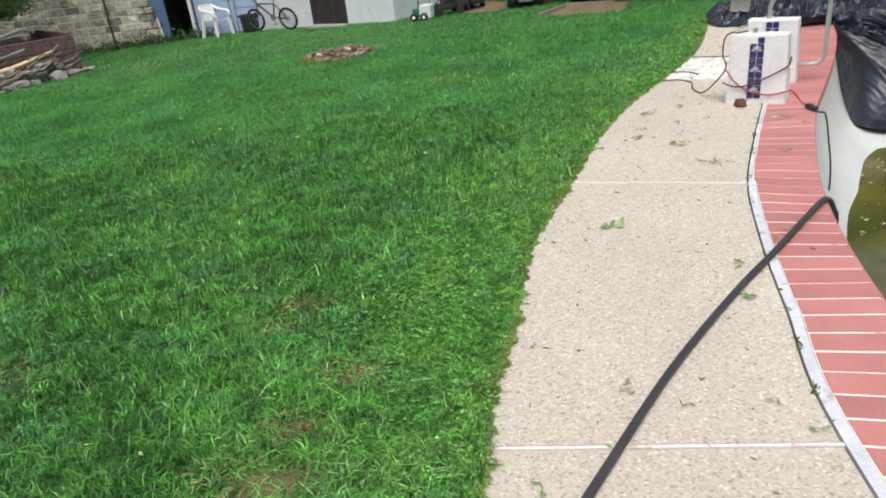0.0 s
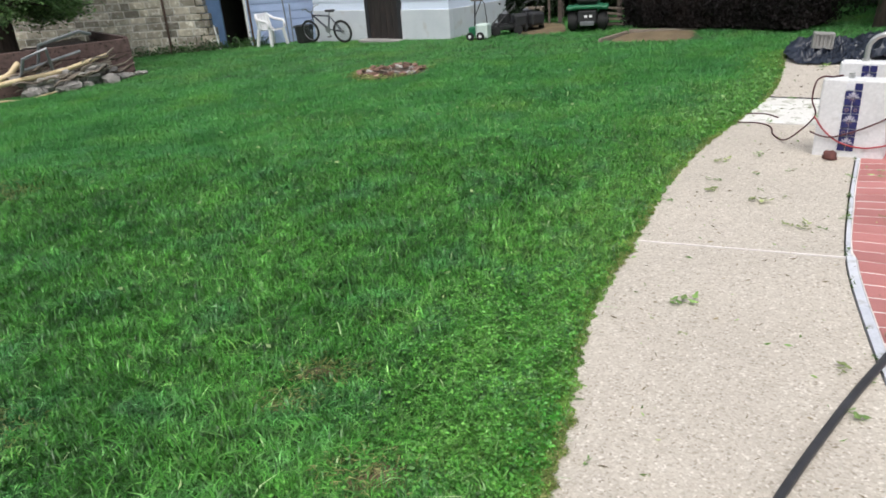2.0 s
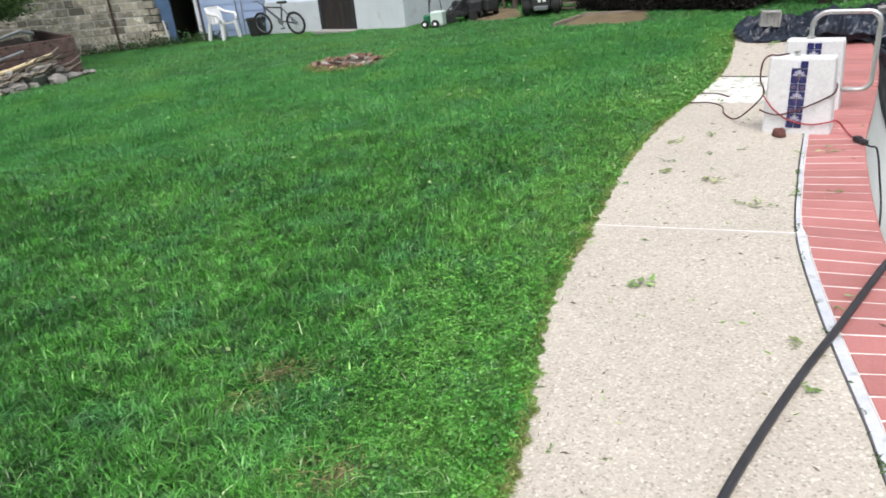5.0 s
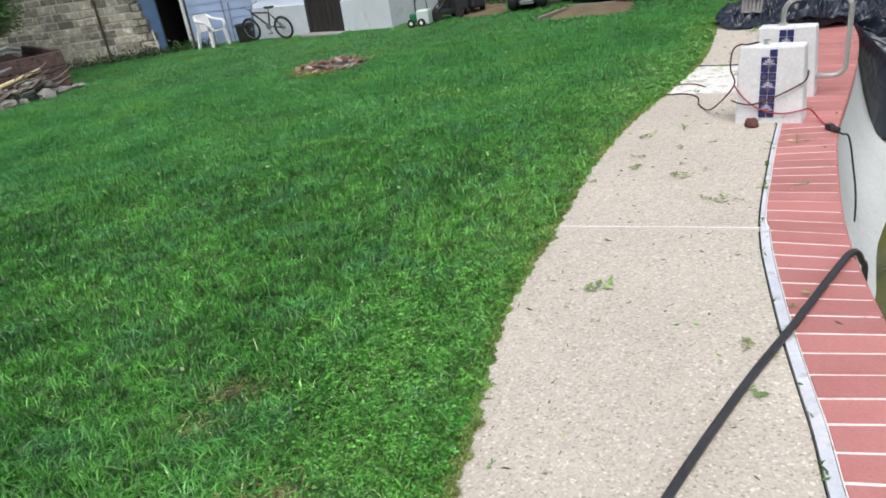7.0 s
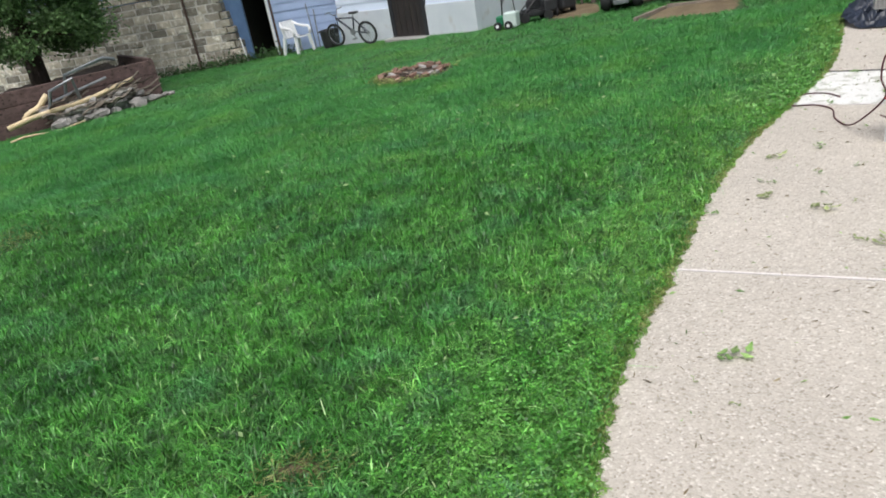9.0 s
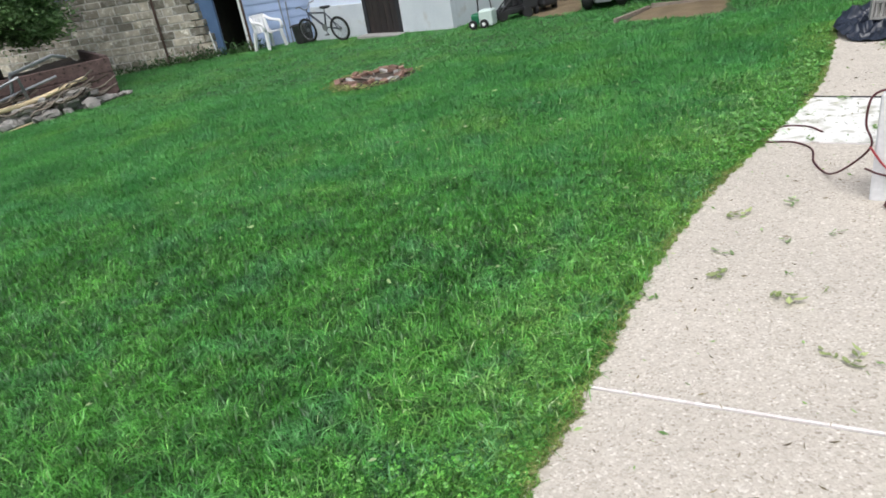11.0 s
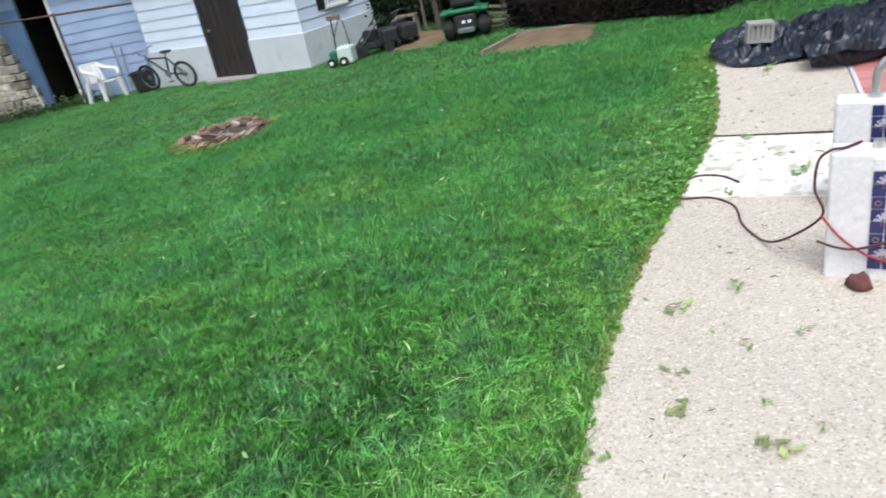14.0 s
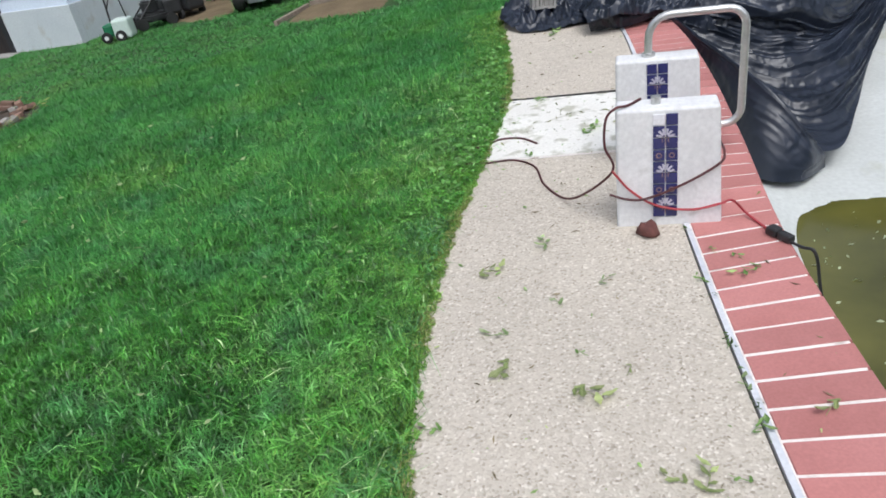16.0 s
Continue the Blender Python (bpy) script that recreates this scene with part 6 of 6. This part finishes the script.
wd = mesh_ob("weeds", leaf_mesh("weeds", P, R_.normal(size=(n, 3)) + np.array([0, 0, 0.8]), R_.uniform(0.05, 0.12, n), 0.4, 0.3, 67), M_bush)
tagged(wd, "tall weeds along the foot of the block wall", "weeds", kind="stuff")

# shady shrubs round the white outbuilding
for i_, (x, y, w_, h_) in enumerate(((4.4, 15.2, 0.9, 1.8), (6.25, 12.25, 0.2, 1.1), (6.8, 11.6, 0.25, 0.9))):
    foliage_bank("shrubs", x - w_, x + w_, y - 0.3, y + 0.5, 0.15, h_, 4000 if i_ == 0 else 1300, 0.075, M_woods, 80 + i_, "dark leafy shrubs in front of a grey outbuilding", "shrubs")
# straw round the fire pit
R_ = np.random.RandomState(91)
n = 520
a = R_.normal(3.6, 1.1, n); q = R_.normal(0.63, 0.08, n)
P = np.stack([-2.72 + np.cos(a) * q, 12.42 + np.sin(a) * q, np.zeros(n)], 1)
P[:, 2] = SLOPE * P[:, 0] + R_.uniform(0.0, 0.05, n)
sw = mesh_ob("straw", leaf_mesh("straw", P, R_.normal(size=(n, 3)) * np.array([1, 1, 0.3]), R_.uniform(0.06, 0.14, n), 0.12, 0.2, 92), leaf_mat("dry_straw", (0.26, 0.30, 0.09), (0.40, 0.42, 0.17), 3, 0.8))
tagged(sw, "dry yellow grass round the fire pit", "dry grass", kind="stuff")
for k, (x, y, r_2) in enumerate(((-1.13, 3.26, 0.10), (-0.72, 2.56, 0.13), (-1.23, 3.01, 0.07), (-0.97, 1.88, 0.20), (-0.93, 2.2, 0.10))):
    patch("dirt_patch", [(x + r_2 * 1.2 * math.cos(t_ * 0.9) * (1 + 0.25 * math.sin(t_ * 5 + k)), y + r_2 * 0.75 * math.sin(t_ * 0.9) * (1 + 0.25 * math.cos(t_ * 3 + k))) for t_ in (0, 1, 2, 3, 4, 5, 6)], -0.012, "small bare brown patch in the lawn")

# ---------- lawn ----------
def ragged(y):
    """How far the turf creeps over the edge of the paving."""
    return 0.008 + 0.010 * np.sin(y * 31) + 0.010 * np.sin(y * 73 + 1) + 0.020 * np.maximum(0, np.sin(y * 5.3 + 2 * np.sin(y * 2.1)) * np.sin(y * 13.7)) ** 1.5


def inside_paving(x, y):
    """Which places lie on the paving or in the pool."""
    lx = np.interp(y, left_line[:, 1], left_line[:, 0])
    return (x > lx + ragged(y)) & (y < 11.2) & (x < 10)


def grass(name, n, xr, yr, hmin, hmax, wid, seed, keep=None, bend=0.6, pow_=1.0, per=12, spread=0.022, simple=False):
    """Grass in tufts: blades fan out of each tuft, lean and curl over."""
    r = np.random.RandomState(seed)
    nt = n // per
    tx = r.uniform(xr[0], xr[1], nt)
    ty = yr[0] + (yr[1] - yr[0]) * r.rand(nt) ** pow_
    th_ = r.uniform(0.65, 1.35, nt)
    ta = r.uniform(0, 2 * np.pi, nt)
    k = np.repeat(np.arange(nt), per)
    n = len(k)
    x = tx[k] + r.normal(0, spread, n)
    y = ty[k] + r.normal(0, spread, n)
    ok = ~inside_paving(x, y) & ~inside_paving(x + 0.012, y)
    if keep is not None:
        ok &= keep(x, y, r)
    x, y, k = x[ok], y[ok], k[ok]
    n = len(x)
    f = np.sin(x * 2.3 + 1.7 * np.sin(y * 1.9)) * np.cos(y * 2.1 + 1.3 * np.sin(x * 2.7)) + 0.6 * np.sin(x * 6.1 + 2 * np.sin(y * 4.3)) * np.cos(y * 5.7)
    h = (hmin + (hmax - hmin) * r.rand(n) ** 1.5) * th_[k] * (1 + 0.18 * f)
    a = ta[k] + r.normal(0, 1.25, n)
    over = inside_paving(x + np.cos(a) * h * bend - 0.02, y + np.sin(a) * h * bend)
    a = np.where(over, np.pi - a, a)
    b = h * bend * r.uniform(0.2, 1.9, n)
    dx, dy = np.cos(a), np.sin(a)
    w = wid * r.uniform(0.6, 1.3, n)
    th = a + np.pi / 2 + r.normal(0, 0.5, n)
    sx, sy = np.cos(th) * w / 2, np.sin(th) * w / 2
    z = SLOPE * x - 0.03
    lean = np.clip(b / h, 0, 1.6)
    if simple:
        v = np.empty((n, 3, 3))
        v[:, 0] = np.stack([x - sx, y - sy, z], 1)
        v[:, 1] = np.stack([x + sx, y + sy, z], 1)
        v[:, 2] = np.stack([x + dx * b, y + dy * b, z + h * np.maximum(0.45, 1 - 0.42 * lean ** 1.5)], 1)
        me = bpy.data.meshes.new(name)
        me.vertices.add(n * 3)
        me.vertices.foreach_set("co", v.reshape(-1))
        me.loops.add(n * 3)
        me.loops.foreach_set("vertex_index", np.arange(n * 3, dtype=np.int32))
        me.polygons.add(n)
        me.polygons.foreach_set("loop_start", (np.arange(n) * 3).astype(np.int32))
        me.polygons.foreach_set("loop_total", np.full(n, 3, np.int32))
        me.update(calc_edges=True)
        return me
    v = np.empty((n, 5, 3))
    v[:, 0] = np.stack([x - sx, y - sy, z], 1)
    v[:, 1] = np.stack([x + sx, y + sy, z], 1)
    mx, my, mz = x + dx * b * 0.38, y + dy * b * 0.38, z + h * (0.72 - 0.16 * lean)
    v[:, 2] = np.stack([mx + sx * 0.85, my + sy * 0.85, mz], 1)
    v[:, 3] = np.stack([mx - sx * 0.85, my - sy * 0.85, mz], 1)
    v[:, 4] = np.stack([x + dx * b, y + dy * b, z + h * np.maximum(0.38, 1 - 0.42 * lean ** 1.5)], 1)
    me = bpy.data.meshes.new(name)
    me.vertices.add(n * 5)
    me.vertices.foreach_set("co", v.reshape(-1))
    idx = np.arange(n * 5).reshape(n, 5)
    loops = np.concatenate([idx[:, [0, 1, 2, 3]], idx[:, [3, 2, 4]]], axis=1).reshape(-1)
    me.loops.add(n * 7)
    me.loops.foreach_set("vertex_index", loops.astype(np.int32))
    me.polygons.add(n * 2)
    st = (np.arange(n)[:, None] * 7 + np.array([0, 4])).reshape(-1)
    me.polygons.foreach_set("loop_start", st.astype(np.int32))
    me.polygons.foreach_set("loop_total", np.tile([4, 3], n).astype(np.int32))
    me.update(calc_edges=True)
    return me


PATCHES = [(-1.13, 3.26, 0.115), (-0.72, 2.56, 0.14), (-1.23, 3.01, 0.085), (-0.97, 1.9, 0.2), (-0.93, 2.2, 0.11), (-2.6, 2.75, 0.2), (-5.3, 6.6, 0.35), (-0.35, 2.0, 0.1)]


def not_bare(x, y, r):
    ok = np.ones(len(x), bool)
    for px, py, pr in PATCHES:
        d = np.hypot((x - px) / 1.25, (y - py) / 0.8) / pr
        ok &= ~((d < 1) & (r.rand(len(x)) > 0.2 + 0.6 * d ** 2))
    ok &= np.hypot(x + 2.72, y - 12.42) > 0.63
    return ok


M_grass = leaf_mat("lawn_grass", (0.030, 0.138, 0.017), (0.104, 0.322, 0.050), 1.4, 0.34, 0.55, through_=0.17, tuft=0.58, cool_sheen=(0.080, 0.265, 0.08), warm=(0.105, 0.32, 0.05))
M_grass_mid = leaf_mat("lawn_grass_mid", (0.046, 0.212, 0.040), (0.122, 0.385, 0.090), 0.9, 0.36, 0.28, through_=0.3, tuft=0.28, cool_sheen=(0.095, 0.31, 0.105), warm=(0.135, 0.345, 0.058))
M_grass_far = leaf_mat("lawn_grass_far", (0.060, 0.232, 0.049), (0.118, 0.36, 0.092), 0.7, 0.45, 0.16, through_=0.3, tuft=0.12, cool_sheen=(0.10, 0.30, 0.105), warm=(0.15, 0.34, 0.07))
M_clover = leaf_mat("clover_leaf", (0.070, 0.27, 0.036), (0.175, 0.43, 0.08), 3.0, 0.38, 0.5, tuft=0.4)
near = mesh_ob("lawn", grass("lawn", 430000, (-5.2, 2.0), (1.0, 7.5), 0.036, 0.082, 0.0060, 1, not_bare, 1.05, 1.1, 11, 0.018), M_grass)
tagged(near, "lush green uncut lawn grass", "grass", kind="stuff")
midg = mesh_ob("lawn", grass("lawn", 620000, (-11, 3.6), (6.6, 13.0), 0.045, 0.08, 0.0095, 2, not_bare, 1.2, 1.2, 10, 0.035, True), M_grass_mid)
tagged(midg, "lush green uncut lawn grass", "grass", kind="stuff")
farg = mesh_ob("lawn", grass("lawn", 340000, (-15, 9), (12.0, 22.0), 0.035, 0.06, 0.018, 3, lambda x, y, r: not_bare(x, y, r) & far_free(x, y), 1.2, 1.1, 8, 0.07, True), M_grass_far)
tagged(farg, "green lawn running up to the shed and hedge", "grass", kind="stuff")
backg = mesh_ob("lawn", grass("lawn", 110000, (-9, 0.6), (-4.5, 1.0), 0.045, 0.085, 0.012, 6, not_bare, 0.9, 1.0, 10, 0.03, True), M_grass)
tagged(backg, "lush green uncut lawn grass", "grass", kind="stuff")
wideg = mesh_ob("lawn", grass("lawn", 60000, (-9, -5.2), (1.0, 2.6), 0.045, 0.085, 0.012, 12, not_bare, 0.9, 1.0, 10, 0.03, True), M_grass)
tagged(wideg, "lush green uncut lawn grass", "grass", kind="stuff")
leftg = mesh_ob("lawn", grass("lawn", 70000, (-12, -5.0), (2.5, 7.5), 0.045, 0.09, 0.010, 4, not_bare, 1.1, 1.0, 10, 0.03), M_grass)
tagged(leftg, "lush green uncut lawn grass", "grass", kind="stuff")


def edge_strip(x, y, r):
    """Thick beside the walkway, thinning out into the lawn."""
    lx = np.interp(y, left_line[:, 1], left_line[:, 0])
    return not_bare(x, y, r) & (r.rand(len(x)) < 0.05 + 0.95 * np.exp(-((lx - x) / 0.62) ** 2))


M_fine = leaf_mat("fine_pale_grass", (0.092, 0.29, 0.046), (0.225, 0.47, 0.115), 2.0, 0.34, 0.6, dry=(0.36, 0.48, 0.24), through_=0.18, tuft=0.5, cool_sheen=(0.16, 0.36, 0.17), warm=(0.21, 0.38, 0.08))
fine = mesh_ob("lawn", grass("lawn", 330000, (-3.2, 2.4), (1.0, 9.5), 0.05, 0.085, 0.0072, 9, edge_strip, 1.5, 1.0, 6, 0.03), M_fine)
tagged(fine, "fine pale grass blades matted along the walkway", "grass", kind="stuff")


def clover(n, seed):
    """Low three-leaved weeds along the edge of the paving and in drifts."""
    r = np.random.RandomState(seed)
    i = r.randint(25, 235, n)
    dist = np.abs(r.normal(0, 0.42, n)) + 0.0
    x = left_line[i, 0] - dist
    y = left_line[i, 1] + r.normal(0, 0.1, n) + dist * 0.15
    ok = ~inside_paving(x + 0.02, y)
    ok &= (y < 4.3) | (r.rand(n) < 0.06) | ((y > 6.9) & (y < 8.2) & (dist < 0.35))
    ok &= (np.sin(x * 3 + y) + np.sin(y * 2.1) + r.normal(0, 0.6, n)) > -0.4
    x, y = x[ok], y[ok]
    n = len(x)
    h = r.uniform(0.03, 0.075, n) - 0.03
    P, D_ = [], []
    a0 = r.uniform(0, 6.28, n)
    for k in range(3):
        a = a0 + k * 2.09
        P.append(np.stack([x + np.cos(a) * 0.009, y + np.sin(a) * 0.009, SLOPE * x + h], 1))
        D_.append(np.stack([np.cos(a), np.sin(a), r.normal(0, 0.25, n)], 1))
    P, D_ = np.concatenate(P), np.concatenate(D_)
    return leaf_mesh("clover", P, D_, r.uniform(0.010, 0.022, len(P)), 0.65, 0.25, seed)


cl = mesh_ob("clover", clover(24000, 7), M_clover)
tagged(cl, "low clover and weeds along the edge of the walkway", "weeds", kind="stuff")

# broad-leaved weeds in rosettes at the lawn's edge
r = np.random.RandomState(33)
P, D_, S_ = [], [], []
for k in range(170):
    i = int(r.uniform(158, 205)) if k < 120 else int(r.uniform(140, 225))
    d0 = abs(r.normal(0, 0.16)) + 0.02
    cx_, cy_ = left_line[i, 0] - d0, left_line[i, 1] + d0 * 0.3
    for j in range(r.randint(5, 9)):
        a_ = r.uniform(0, 6.28)
        L_ = r.uniform(0.022, 0.058)
        P.append((cx_ + math.cos(a_) * L_ * 0.6, cy_ + math.sin(a_) * L_ * 0.6, SLOPE * cx_ + r.uniform(0.012, 0.05)))
        D_.append((math.cos(a_), math.sin(a_), r.normal(0.15, 0.25)))
        S_.append(L_)
bw = mesh_ob("broadleaf_weeds", leaf_mesh("broadleaf_weeds", np.array(P), np.array(D_), np.array(S_), 0.5, 0.25, 34), leaf_mat("broad_weed_leaf", (0.11, 0.31, 0.06), (0.24, 0.47, 0.14), 6, 0.42, 0.35))
tagged(bw, "light green broad-leaved weeds in rosettes beside the walkway", "weeds", kind="stuff")

# short yellow-green fringe where the lawn meets the walkway
r = np.random.RandomState(15)
n = 46000
i = r.uniform(25, 235, n)
d_ = np.abs(r.normal(0, 0.05, n)) * np.where(r.rand(n) < 0.5, 4.0, 1.2)
y = np.interp(i, np.arange(NV), left_line[:, 1]) + d_ * 0.3
x = np.interp(i, np.arange(NV), left_line[:, 0]) - d_ + 0.012 + ragged(y) * 0.9
P = np.stack([x, y, SLOPE * x - 0.012 + r.uniform(0, 0.028, n)], 1)
fr_ = mesh_ob("lawn_edge", leaf_mesh("lawn_edge", P, r.normal(size=(n, 3)) + np.array([0.3, 0, 0.9]), r.uniform(0.018, 0.045, n), 0.16, 0.2, 16), leaf_mat("edge_grass", (0.12, 0.31, 0.045), (0.27, 0.45, 0.10), 2.5, 0.5, 0.4, tuft=0.3))
tagged(fr_, "short yellow-green grass fringe along the walkway edge", "grass", kind="stuff")
# dead brown thatch at the very edge
n = 7000
i = r.uniform(25, 235, n)
y = np.interp(i, np.arange(NV), left_line[:, 1])
x = np.interp(i, np.arange(NV), left_line[:, 0]) - np.abs(r.normal(0, 0.03, n)) + 0.015 + ragged(y)
ok = np.sin(y * 3.1) + np.sin(y * 7.7) + r.normal(0, 0.5, n) > 0.1
x, y = x[ok], y[ok]
P = np.stack([x, y, SLOPE * x + 0.004 + r.uniform(0, 0.02, len(x))], 1)
th_e = mesh_ob("edge_thatch", leaf_mesh("edge_thatch", P, r.normal(size=P.shape) * np.array([1, 1, 0.35]), r.uniform(0.015, 0.05, len(x)), 0.12, 0.2, 18), leaf_mat("dead_thatch", (0.24, 0.27, 0.08), (0.40, 0.42, 0.17), 4, 0.7, 0.4))
tagged(th_e, "dead yellow-brown grass thatch at the walkway edge", "dry grass", kind="stuff")
# dead grass lying in the bare patches
P = []
for px, py, pr in PATCHES:
    m_n = int(2600 * pr)
    a_, q_ = r.uniform(0, 6.28, m_n), pr * 1.5 * r.rand(m_n) ** 0.7
    P.append(np.stack([px + np.cos(a_) * q_ * 1.25, py + np.sin(a_) * q_ * 0.8, SLOPE * px + r.uniform(-0.012, 0.02, m_n)], 1))
P = np.concatenate(P)
pt = mesh_ob("patch_thatch", leaf_mesh("patch_thatch", P, r.normal(size=P.shape) * np.array([1, 1, 0.35]), r.uniform(0.02, 0.06, len(P)), 0.1, 0.2, 28), leaf_mat("patch_straw", (0.20, 0.24, 0.07), (0.36, 0.36, 0.15), 5, 0.75, 0.4))
tagged(pt, "dead yellowish grass lying in the bare patches of the lawn", "dry grass", kind="stuff")
# scattered pale clippings in the lawn
n = 240
x, y = r.uniform(-5, 2.5, n), r.uniform(1.5, 11, n)
ok = ~inside_paving(x + 0.05, y)
x, y = x[ok], y[ok]
P = np.stack([x, y, SLOPE * x + r.uniform(0.02, 0.05, len(x))], 1)
cp = mesh_ob("leaf_clippings", leaf_mesh("leaf_clippings", P, r.normal(size=P.shape) * np.array([1, 1, 0.3]), r.uniform(0.02, 0.06, len(x)), 0.4, 0.3, 17), leaf_mat("pale_clipping", (0.28, 0.42, 0.16), (0.42, 0.52, 0.26), 5, 0.6))
tagged(cp, "pale green torn leaves scattered over the lawn", "leaf litter", kind="stuff")
